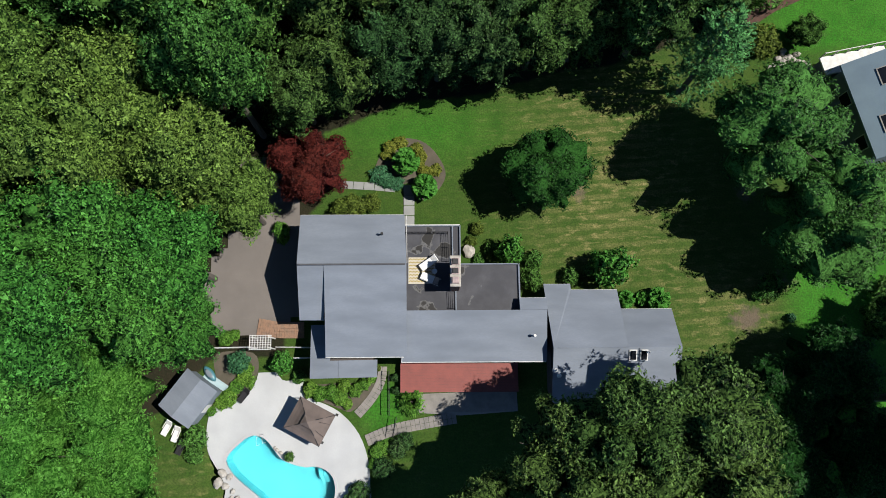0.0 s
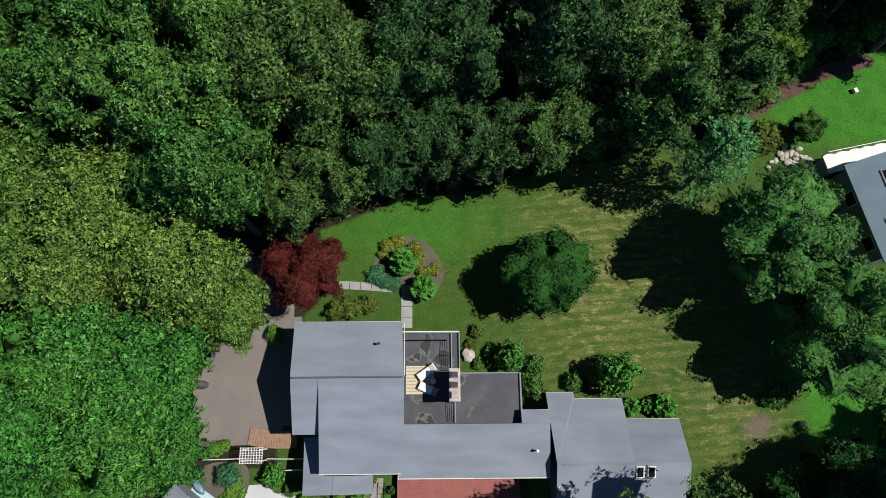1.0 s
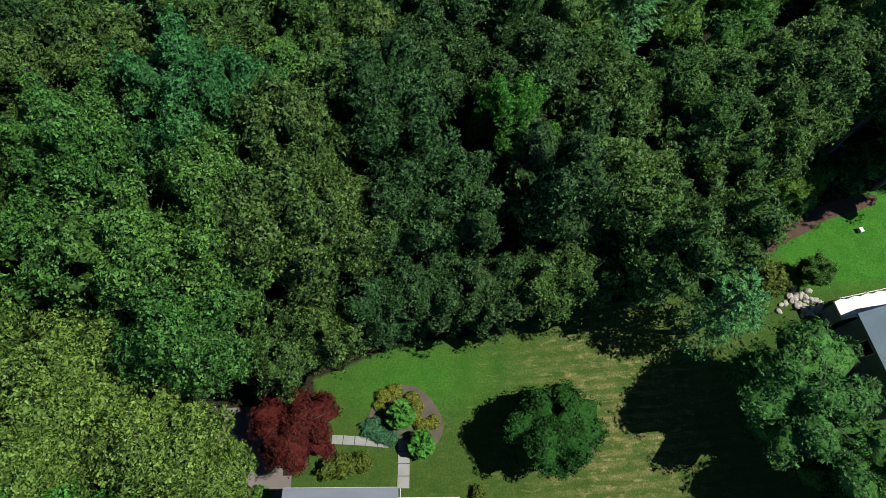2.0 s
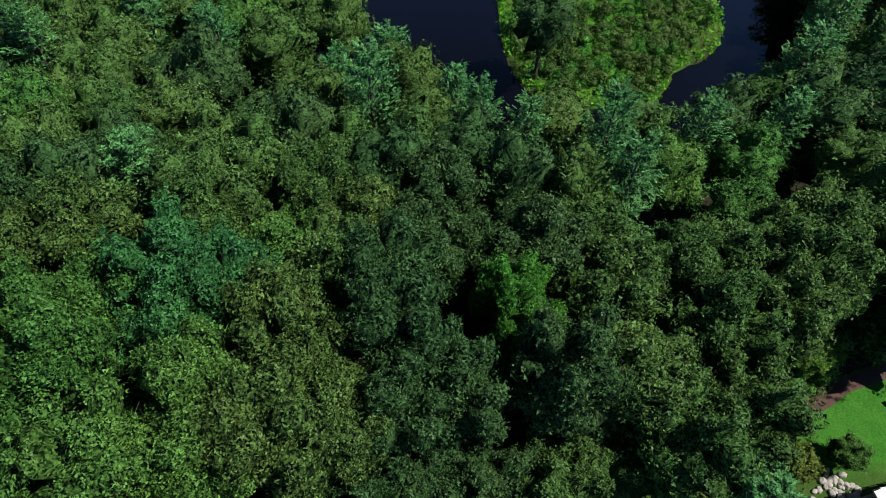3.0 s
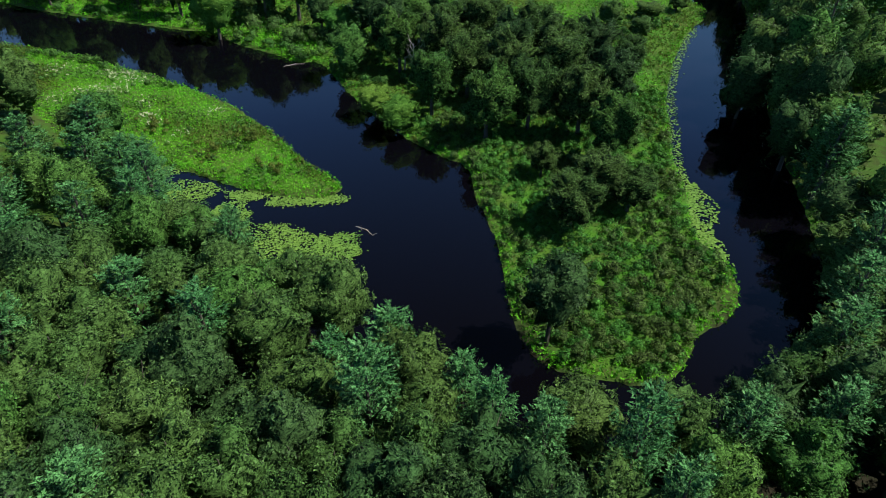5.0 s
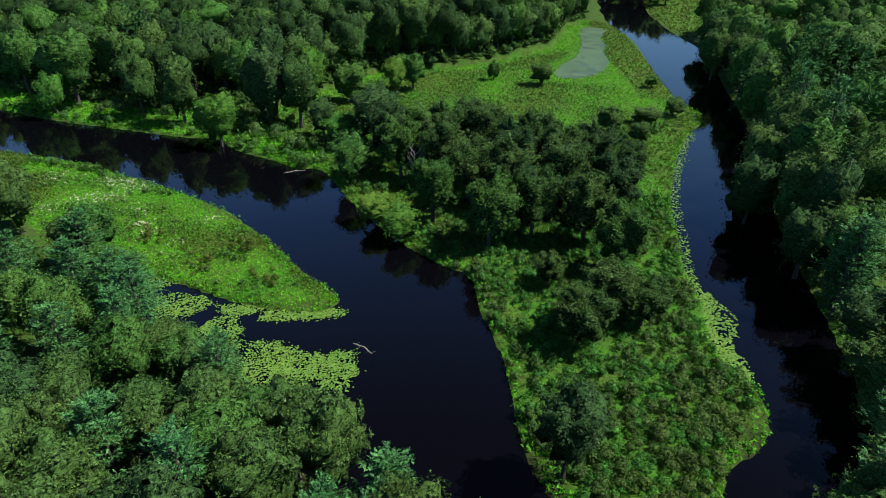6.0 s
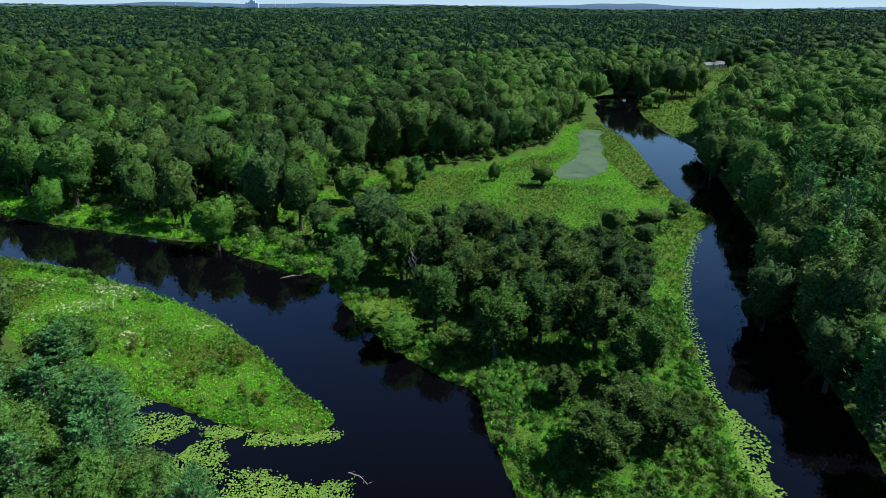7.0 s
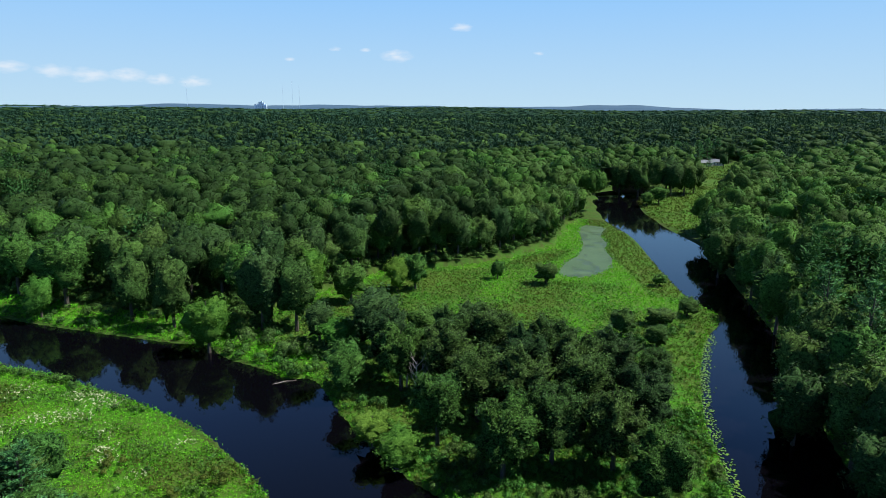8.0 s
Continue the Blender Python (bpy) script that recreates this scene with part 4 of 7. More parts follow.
def by_clearing(x, y):
    """Places near the water or a meadow, where crowns reach the ground."""
    near = np.zeros(len(x), bool)
    k = (y < 470) & (np.abs(x) < 250)
    d = np.minimum.reduce([edge_distance(p, x[k], y[k]) for p in (SPIT_LAND, FAR_MEADOW, SHORE)])
    near[k] = d < 20
    return near


def grow_woods(label, y0, y1, gap, broad, pine, hmean, cell, edge=None):
    half = y1 * 0.82 + 35
    n = int(2 * half / gap)
    gx, gy = np.meshgrid(np.linspace(-half, half, n), np.arange(y0, y1, gap))
    x = gx.ravel() + rng.uniform(-0.45, 0.45, gx.size) * gap
    y = gy.ravel() + rng.uniform(-0.45, 0.45, gx.size) * gap
    ok = in_view(x, y) & wooded(x, y)
    if y0 < 110:
        ok &= ~((x > -57) & (x < 69) & (y < 98)) & ~((x < 0) & (y < 200)) & ~((x < 60) & (y < 190))
    near = np.zeros(len(x), bool)
    for t in TREES:
        near |= (x - t[0]) ** 2 + (y - t[1]) ** 2 < (t[2] * 0.9) ** 2
    x, y = x[ok & ~near], y[ok & ~near]
    if edge is not None:
        pick = by_clearing(x, y) == edge
        x, y = x[pick], y[pick]
    z = land_height(x, y)[0]
    groups = {}
    for a, b, c in zip(x, y, z):
        groups.setdefault(species(a, b), []).append((a, b, c))
    for kind, pl in groups.items():
        form = pine if kind in ("pine", "hazed_pine") else broad
        sizes = []
        for a, b, c in pl:
            swell = noise.noise(Vector((a * 0.02, b * 0.02, 40.0)))
            k = math.exp(rng.normal() * 0.16)
            sizes.append(((hmean + swell * 4 + rng.normal() * 1.3) * (1.12 if form is pine else k ** 0.4), k))
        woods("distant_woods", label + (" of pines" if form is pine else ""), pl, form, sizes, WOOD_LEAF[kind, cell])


LOD1 = [lobed_crown(6.3, 13.0, 20.0, 26 + k, 15, 9, 340, 0.46, -0.8, 2.2, 0.65, 0.08, 0.90, 0.46) for k in range(6)]
LOD1P = [pine_crown(4.8, 20.0, 3.0, 9, 280, 0.95) for k in range(3)]
grow_woods("woods along the river", 40, 225, 9.2, LOD1, LOD1P, 21.5, 5.0)
LOD1E = [lobed_crown(6.8, 14.0, 20.0, 28 + k, 15, 10, 330, 0.48, -0.85, 2.25, 0.65, 0.08, 0.90, 0.46) for k in range(6)]
grow_woods("wood's edge beside the meadow", 225, 470, 8.6, LOD1E, LOD1P, 24, 5.0, True)
LOD2 = [lobed_crown(6.8, 10.0, 20.0, 17 + k % 4, 12, 6, 120, 0.56, -0.4, 2.2, 0.8, 0.08, 0.90, 0.46) for k in range(9)]
LOD2P = [pine_crown(5.0, 20.0, 5.0, 8, 150, 0.85) for k in range(4)]
grow_woods("distant woods", 225, 420, 9.4, LOD2, LOD2P, 24, 5.0, False)
LOD2F = [lobed_crown(7.0, 9.5, 20.0, 13 + k % 4, 10, 5, 44, 0.80, -0.4, 2.1, 0.75, 0.06, 0.91, 0.44) for k in range(9)]
grow_woods("distant woods", 420, 640, 9.8, LOD2F, LOD2P, 24, 2.6, False)
LOD3 = [lobed_crown(8.8, 9.0, 20.0, 10 + k % 3, 9, 4, 14, 1.2, -0.3, 2.0, 0.6, 0.06) for k in range(9)]
LOD3P = [pine_crown(5.6, 20.0, 5.0, 5, 30, 2.6) for k in range(4)]
grow_woods("far woods", 640, 1250, 13.6, LOD3, LOD3P, 23, 1.2)
LOD4 = [lobed_crown(13.0, 8.5, 20.0, 6, 6, 3, 3, 2.6, -0.2, 2.0) for k in range(9)]
LOD4P = [pine_crown(7.0, 20.0, 6.0, 3, 12, 4.6, 4) for k in range(4)]
grow_woods("far woods", 1250, 2300, 21.5, LOD4, LOD4P, 22, 0.5)
LOD5 = [lobed_crown(28.0, 8.0, 20.0, 5, 6, 3, 2, 5.0, -0.2, 2.0) for k in range(9)]
grow_woods("woods toward the horizon", 2300, 4650, 46, LOD5, LOD5, 21, 0.2)


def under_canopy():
    """A dark leaf sheet added beneath the distant crowns, standing in for the shade in their gaps."""
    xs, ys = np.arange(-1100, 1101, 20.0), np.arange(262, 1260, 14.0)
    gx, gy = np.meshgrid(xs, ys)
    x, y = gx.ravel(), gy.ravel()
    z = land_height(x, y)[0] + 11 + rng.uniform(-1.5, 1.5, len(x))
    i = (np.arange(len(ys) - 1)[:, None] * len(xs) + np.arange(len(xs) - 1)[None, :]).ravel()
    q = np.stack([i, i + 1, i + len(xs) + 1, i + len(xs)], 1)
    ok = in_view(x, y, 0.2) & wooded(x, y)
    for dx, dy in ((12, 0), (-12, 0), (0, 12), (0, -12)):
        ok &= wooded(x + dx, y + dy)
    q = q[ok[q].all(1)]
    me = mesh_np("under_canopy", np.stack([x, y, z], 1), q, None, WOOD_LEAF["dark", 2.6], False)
    tagged(new("under_canopy", me), "dark leaf sheet added beneath the distant crowns", "woods", kind="stuff")


under_canopy()


def far_canopy():
    """The roof of the woods out to the horizon, lumpy with crowns."""
    ds = 1230 * (9000 / 1230) ** np.linspace(0, 1, 90)
    an = np.linspace(-0.76, 0.84, 240)
    D, A = np.meshgrid(ds, an, indexing="ij")
    x, y = (D * np.sin(A)).ravel(), (D * np.cos(A)).ravel()
    z = land_height(x, y)[0] + 11 + rng.uniform(0, 5, len(x)) + 4 * np.sin(x * 0.011 + np.sin(y * 0.004) * 2) * np.sin(y * 0.006)
    x += rng.uniform(-3, 3, len(x))
    i = (np.arange(len(ds) - 1)[:, None] * len(an) + np.arange(len(an) - 1)[None, :]).ravel()
    # the horizon woods carry their haze in this blued leaf tint
    me = mesh_np("far_canopy", np.stack([x, y, z], 1), np.stack([i, i + 1, i + len(an) + 1, i + len(an)], 1), None, WOOD_LEAF["hazed_pine", 0.2], False)
    tagged(new("far_canopy", me), "unbroken woods reaching to the horizon", "woods", kind="stuff")


far_canopy()


# ---- the house ----
ROOF = plain("grey_roofing", (0.150, 0.172, 0.208), (0.108, 0.126, 0.154), 0.45, 0.85, 0, 7, 0.2, (0.5, 1.6, 1))


def membrane():
    """A dark flat roof with dusty bloom and drying puddles, each with a pale rim."""
    m, nt, p, ln = shader("dark_roof_membrane")
    n1, n2, n3 = noise_at(nt, 0.30, 6), noise_at(nt, 0.55, 5), noise_at(nt, 9.0, 3)
    c = mixc(nt, ramp(nt, n2, 0.40, 0.70, 0.0, 0.8), (0.028, 0.029, 0.036), (0.056, 0.057, 0.066))
    c = mixc(nt, ramp(nt, n3, 0.3, 0.7, 0, 0.3), c, (0.024, 0.025, 0.028))
    c = mixc(nt, ramp(nt, n1, 0.555, 0.570), c, (0.085, 0.086, 0.088))
    wet = ramp(nt, n1, 0.570, 0.580)
    c = mixc(nt, wet, c, (0.018, 0.017, 0.016))
    ln.new(c, p.inputs["Base Color"])
    ln.new(ramp(nt, wet, 0, 1, 0.75, 0.4), p.inputs["Roughness"])
    return m


MEMBRANE = membrane()
SIDING = plain("brown_siding", (0.06, 0.05, 0.045), (0.035, 0.03, 0.028), 1, 0.8)
WHITE = plain("white_paint", (0.52, 0.52, 0.51), (0.38, 0.38, 0.37), 2, 0.5)
REDDECK = plain("red_deck_boards", (0.20, 0.052, 0.042), (0.15, 0.040, 0.034), 1.2, 0.7)
CONCRETE = plain("pale_concrete", (0.375, 0.385, 0.395), (0.30, 0.31, 0.32), 0.35, 0.8, 0, 8, 0.1)
ASPHALT = plain("worn_drive", (0.135, 0.120, 0.110), (0.10, 0.09, 0.082), 0.3, 0.95, 0, 12, 0.3)
BRICKISH = plain("brick_paving", (0.24, 0.135, 0.085), (0.15, 0.10, 0.07), 2.5, 0.9, 0, 8, 0.4)
PAVER = plain("grey_paving", (0.20, 0.185, 0.17), (0.13, 0.125, 0.115), 1.5, 0.9, 0, 8, 0.3)
PATHWAY = plain("grey_concrete", (0.22, 0.225, 0.22), (0.17, 0.175, 0.17), 0.8, 0.9, 0, 9, 0.2)
IRON = plain("black_metal", (0.02, 0.02, 0.022), (0.012, 0.012, 0.013), 3, 0.45)
BRICK = plain("chimney_brick", (0.13, 0.065, 0.05), (0.08, 0.045, 0.038), 2, 0.9, 0, 10, 0.4)
FLUE = plain("pinkish_flue_cap", (0.34, 0.26, 0.25), (0.22, 0.17, 0.17), 3, 0.7)
FABRIC = plain("brown_canopy_cloth", (0.115, 0.090, 0.080), (0.080, 0.064, 0.058), 1.2, 0.9)
CUSHION = plain("white_cushion", (0.62, 0.62, 0.60), (0.50, 0.50, 0.49), 2, 0.8)
STONE = plain("pale_stone", (0.36, 0.34, 0.31), (0.20, 0.19, 0.17), 1.5, 0.9, 0, 8, 0.5)
TEAL = plain("teal_plastic", (0.05, 0.16, 0.19), (0.04, 0.12, 0.15), 2, 0.4)
MULCH = plain("bark_mulch", (0.075, 0.036, 0.024), (0.035, 0.02, 0.014), 3, 0.95, 0, 20, 0.6)
EARTH = plain("bare_soil", (0.082, 0.068, 0.052), (0.05, 0.046, 0.030), 1, 0.95, 0, 9, 0.5)
GLASS = plain("dark_glass", (0.012, 0.014, 0.018), (0.008, 0.009, 0.012), 1, 0.06, 0, 4, 0.0)
YARN = plain("yellow_yarn", (0.30, 0.24, 0.09), (0.22, 0.17, 0.06), 4, 0.95)
SLATE = plain("blue_grey_roofing", (0.150, 0.215, 0.260), (0.125, 0.18, 0.225), 0.6, 0.7, 0, 9, 0.2)
PALEBLUE = plain("blue_grey_siding", (0.13, 0.16, 0.185), (0.10, 0.125, 0.145), 1, 0.8)

house = thing("house", (0, 0, 0), -1.8, "long low house with grey roofs and a roof terrace", "house")


def roof(corners):
    return part("roof", slab(corners, 0.2), ROOF, house)


def edge_trim(a, b, name="gutter", w=0.05):
    """A thin pale edge along an eave."""
    bm = tube([(a[0], a[1], a[2] - 0.04), (b[0], b[1], b[2] - 0.04)], [w, w], 6)
    return part(name, bm, WHITE, house, "pale metal eaves gutter")


roof([(-14.05, 15.6, 4.5), (-4.2, 15.6, 4.5), (-3.9, 10.55, 6.4), (-13.8, 10.55, 6.4)])
roof([(-13.8, 10.55, 6.4), (-11.35, 10.55, 6.4), (-11.55, 5.65, 4.2), (-13.8, 5.65, 4.2)])
roof([(-11.35, 10.55, 6.4), (-3.9, 10.55, 6.4), (-3.95, 2.3, 3.75), (-11.38, 2.3, 3.75)])
roof([(-13.1, 5.4, 2.25), (-11.2, 5.4, 2.45), (-11.2, 2.05, 2.45), (-10.4, 2.05, 2.5), (-10.4, 0.45, 2.3), (-13.05, 0.4, 2.25)])
roof([(-10.38, 2.05, 2.55), (-6.76, 2.1, 2.55), (-6.78, 0.5, 2.35), (-10.38, 0.45, 2.35)])
roof([(-4.0, 6.45, 4.6), (9.0, 6.45, 4.6), (9.0, 1.82, 3.3), (-4.5, 1.85, 3.3)])
roof([(6.5, 7.6, 4.3), (9.05, 7.6, 4.3), (9.05, 6.46, 4.62), (6.5, 6.46, 4.62)])
roof([(9.15, 9.2, 2.2), (11.75, 9.2, 2.2), (11.75, 8.6, 2.4), (16.2, 8.6, 2.4), (16.2, 2.95, 4.8), (9.4, 2.95, 4.8)])
roof([(9.4, 2.95, 4.8), (16.2, 2.95, 4.8), (16.2, -3.0, 2.4), (9.4, -3.0, 2.4)])
roof([(16.25, 6.75, 2.2), (21.4, 6.75, 2.2), (21.2, 3.0, 4.6), (16.25, 3.0, 4.6)])
roof([(16.25, 3.0, 4.6), (21.2, 3.0, 4.6), (21.2, -2.0, 2.6), (16.25, -2.0, 2.6)])
part("ridge_cap", tube([(-13.7, 10.45, 6.42), (-4.0, 10.45, 6.42)], [0.09, 0.09], 6), plain("weathered_ridge", (0.07, 0.072, 0.08)), house)
part("ridge_cap", tube([(9.9, 2.95, 4.83), (16.2, 2.95, 4.83)], [0.05, 0.05], 6), ROOF, house)
edge_trim((-14.05, 15.6, 4.5), (-4.2, 15.6, 4.5), w=0.035)
edge_trim((-11.38, 2.28, 3.75), (-4.2, 2.28, 3.75))
edge_trim((-4.5, 1.82, 3.3), (8.9, 1.79, 3.3))
edge_trim((-4.45, 1.82, 3.32), (-4.3, 2.9, 3.6), w=0.035)
edge_trim((11.75, 8.6, 2.4), (16.2, 8.6, 2.4), w=0.035)
edge_trim((9.15, 9.2, 2.2), (11.7, 9.2, 2.2), w=0.03)
edge_trim((16.25, 6.75, 2.2), (21.4, 6.75, 2.2), w=0.035)
edge_trim((6.55, 7.6, 4.3), (9.0, 7.6, 4.3), w=0.03)
edge_trim((-4.0, 15.5, 4.5), (-3.85, 10.6, 6.38), "verge_trim", 0.035)
for x0, x1, y0, y1, z0, z1 in ((-13.6, -4.4, 6.2, 15.2, -1.5, 4.2), (-11.0, -4.2, 2.7, 6.2, -1.5, 3.5), (-12.6, -7.2, 0.8, 5.2, -1.5, 2.0), (-4.2, 9.0, 2.4, 7.2, -1.5, 3.2),
                               (-4.2, 6.5, 7.2, 10.8, -0.5, 3.38), (-4.2, 1.0, 10.8, 14.5, -0.5, 3.38), (9.6, 16.0, -2.4, 8.2, -1.0, 2.05), (16.0, 21.0, -1.6, 6.3, -1.0, 2.0)):
    part("wall", box(x0, x1, y0, y1, z0, z1), SIDING, house)
for pts in (((-13.5, 6.2, 4.1), (-13.5, 15.2, 4.1), (-13.5, 10.5, 6.15)), ((-4.5, 6.2, 4.1), (-4.5, 15.2, 4.1), (-4.5, 10.5, 6.15)),
            ((9.7, -2.4, 2.0), (9.7, 8.2, 2.0), (9.7, 2.9, 4.55)), ((15.9, -2.4, 2.0), (15.9, 8.2, 2.0), (15.9, 2.9, 4.55)), ((20.9, -1.6, 2.0), (20.9, 6.3, 2.0), (20.9, 3.0, 4.35))):
    bm = bmesh.new()
    a = [bm.verts.new(p) for p in pts]
    b = [bm.verts.new((p[0] + 0.1, p[1], p[2])) for p in pts]
    bm.faces.new(a)
    bm.faces.new(b[::-1])
    for i in range(3):
        bm.faces.new((a[i], b[i], b[(i + 1) % 3], a[(i + 1) % 3]))
    part("gable", bm, SIDING, house)
part("terrace_roof", slab([(-4.3, 14.7, 3.6), (1.1, 14.7, 3.6), (1.1, 10.95, 3.6), (6.65, 10.95, 3.6), (6.6, 6.5, 3.6), (-4.1, 6.5, 3.6)], 0.2), MEMBRANE, house, "dark membrane roof with puddle stains")
for a, b in (((-4.3, 14.68), (1.1, 14.68)), ((1.08, 14.68), (1.08, 10.95)), ((1.1, 10.93), (6.65, 10.93)), ((6.63, 10.93), (6.6, 6.6)), ((0.35, 14.6), (0.35, 11.1)), ((0.62, 8.4), (0.62, 6.6))):
    x0, x1 = sorted((a[0], b[0]))
    y0, y1 = sorted((a[1], b[1]))
    part("parapet", box(x0 - 0.06, x1 + 0.06, y0 - 0.06, y1 + 0.06, 3.6, 3.78, bevel=0.02), ROOF, house)
part("coping", box(-4.3, 1.1, 14.72, 14.80, 3.62, 3.80), WHITE, house, "pale coping of the terrace's edge")
chim = part("chimney", box(0.08, 0.94, 8.36, 11.07, 3.6, 6.7, bevel=0.03), BRICK, house, "broad brick chimney")
part("chimney_crown", box(0.02, 1.0, 8.30, 11.13, 6.7, 6.82, bevel=0.03), STONE, chim, "pale mortar chimney crown")
for y in (8.85, 9.7, 10.55):
    bm = bmesh.new()
    add_box(bm, 0.18, 0.84, y - 0.3, y + 0.3, 6.82, 7.05)
    flue = part("flue", bm, FLUE, chim, "square clay flue")
    part("cap", box(0.24, 0.78, y - 0.25, y + 0.25, 7.054, 7.12, bevel=0.02), FLUE if y < 9 else IRON, flue)
for x, y, z in ((-6.2, 13.45, 5.3), (7.8, 4.1, 3.95), (17.95, 2.5, 4.45)):
    bm = tube([(x, y, z - 0.3), (x, y, z + 0.55)], [0.07, 0.07], 8)
    add_tube(bm, [(x, y, z + 0.5), (x, y, z + 0.62)], [0.13, 0.13], 8)
    part("vent_pipe", bm, IRON if x < 0 else WHITE, house)
for x, y in ((9.62, 1.0), (9.95, 0.5)):
    part("vent_cap", tube([(x, y, 3.2), (x, y, 4.05), (x, y, 4.15)], [0.2, 0.2, 0.12], 10), WHITE, house)
for x in (16.7, 17.7):
    fr = part("skylight", slab([(x - 0.36, 2.75, 4.6), (x + 0.36, 2.75, 4.6), (x + 0.36, 1.75, 4.2), (x - 0.36, 1.75, 4.2)], 0.15), WHITE, house, "roof window with a pale frame")
    part("pane", slab([(x - 0.26, 2.65, 4.575), (x + 0.26, 2.65, 4.575), (x + 0.26, 1.85, 4.255), (x - 0.26, 1.85, 4.255)], 0.02), GLASS, fr)


def railing(a, b, z):
    a, b = Vector((*a, z)), Vector((*b, z))
    n = max(2, round((b - a).length / 1.3) + 1)
    for i in range(n):
        p = a.lerp(b, i / (n - 1))
        part("rail_post", tube([p, p + Vector((0, 0, 0.95))], [0.03, 0.03], 5), IRON, house)
    for h in (0.25, 0.5, 0.75, 0.95):
        part("rail", tube([a + Vector((0, 0, h)), b + Vector((0, 0, h))], [0.02, 0.02], 5), IRON, house)


railing((-4.1, 13.9), (-0.1, 13.9), 3.6)
railing((-0.1, 13.9), (0.0, 11.2), 3.6)
railing((0.45, 8.3), (0.5, 6.7), 3.6)
deck = part("deck", box(-4.75, 6.75, -0.95, 2.6, -1.2, -0.38), SIDING, house, "low red-stained board deck")
deck_z = -0.35


def lounger(x, y, z, turn, dark_back=False, cushion=CUSHION):
    t = thing("sun_lounger", (x, y, z), turn, "white sun lounger with a raised back on the terrace", "lounger", "sun loungers")
    part("seat", box(-0.95, 0.35, -0.34, 0.34, 0.28, 0.38, bevel=0.03), cushion, t)
    bm = box(0.35, 1.0, -0.34, 0.34, 0.28, 0.38, bevel=0.03)
    bmesh.ops.rotate(bm, verts=bm.verts, cent=(0.35, 0, 0.3), matrix=Matrix.Rotation(radians(-38), 3, "Y"))
    part("backrest", bm, PAVER if dark_back else cushion, t)
    for lx in (-0.85, 0.85):
        for ly in (-0.3, 0.3):
            part("leg", tube([(lx, ly, 0.0), (lx, ly, 0.3)], [0.025, 0.025], 5), WHITE, t)
    for ly in (-0.35, 0.35):
        part("side_rail", box(-0.97, 0.95, ly - 0.02, ly + 0.02, 0.24, 0.30), WHITE, t)
    return t


def from_house(x, y):
    c, s = math.cos(radians(-1.8)), math.sin(radians(-1.8))
    return x * c - y * s, x * s + y * c


rug_e = thing("outdoor_rug", (*from_house(-2.56, 10.35), 3.6), -1.8, "cream outdoor rug with yellow zigzag stripes", "rug")
part("rug_cloth", box(-1.27, 1.27, -1.27, 1.27, 0.0, 0.015), plain("cream_cloth", (0.42, 0.39, 0.32), (0.34, 0.31, 0.26), 3, 0.95), rug_e)
for k in range(8):
    bm = bmesh.new()
    prev = None
    for i in range(17):
        x = -1.22 + 2.44 * i / 16
        y = -1.12 + k * 0.30 + (0.1 if i % 2 else 0.0)
        cur = (bm.verts.new((x, y, 0.019)), bm.verts.new((x, y + 0.11, 0.019)))
        if prev:
            bm.faces.new((prev[0], cur[0], cur[1], prev[1]))
        prev = cur
    part("zigzag_stripe", bm, YARN, rug_e)
lounger(*from_house(-1.9, 11.05), 3.62, 33)
lounger(*from_house(-1.75, 9.5), 3.62, -25, True)
tb = thing("side_table", (*from_house(-1.35, 10.2), 3.6), 0, "small round white terrace table", "table")
part("tabletop", tube([(0, 0, 0.42), (0, 0, 0.46)], [0.25, 0.25], 14), WHITE, tb)
part("pedestal", tube([(0, 0, 0), (0, 0, 0.42)], [0.06, 0.04], 8), WHITE, tb)

# ---- terrace, pool, drive and paths ----
patio = smooth_line([(-17.9, 3.3), (-16.4, 0.9), (-14.4, 0.9), (-14.2, -0.6), (-10.8, -2.4), (-8.6, -5.2), (-7.9, -9.2), (-9.0, -14), (-22, -15), (-21.6, -9.2), (-23.4, -5.6), (-23.5, -2.6), (-22.6, -1.3),
                     (-19.6, -0.2), (-18.6, 2.0)], 5, True)


def sheet_with_hole(outer, hole, z, thick):
    bm = bmesh.new()
    loops = []
    for ring in (outer, hole):
        vs = [bm.verts.new((x, y, z)) for x, y in ring]
        loops.append(vs)
    edges = [bm.edges.new((vs[i - 1], vs[i])) for vs in loops for i in range(len(vs))]
    bmesh.ops.triangle_fill(bm, use_beauty=True, use_dissolve=False, edges=edges)
    for vs in loops:
        low = [bm.verts.new((v.co.x, v.co.y, z - thick)) for v in vs]
        for i in range(len(vs)):
            bm.faces.new((vs[i - 1], vs[i], low[i], low[i - 1]))
    return bm


terrace = tagged(part("pool_terrace", sheet_with_hole(patio, POOL, -1.12, 0.25), CONCRETE, None), "pale concrete terrace round the pool", "terrace", kind="structure")
pool = thing("swimming_pool", (0, 0, 0), 0, "kidney-shaped turquoise swimming pool set in pale concrete", "pool")
bm = bmesh.new()
top = [bm.verts.new((x, y, -1.14)) for x, y in POOL]
low = [bm.verts.new((x, y, -2.7)) for x, y in POOL]
for i in range(len(top)):
    bm.faces.new((top[i - 1], low[i - 1], low[i], top[i]))
bm.faces.new(low)
PLASTER = plain("turquoise_plaster", (0.040, 0.31, 0.35), (0.028, 0.25, 0.29), 0.4, 0.6)
part("basin", bm, PLASTER, pool)


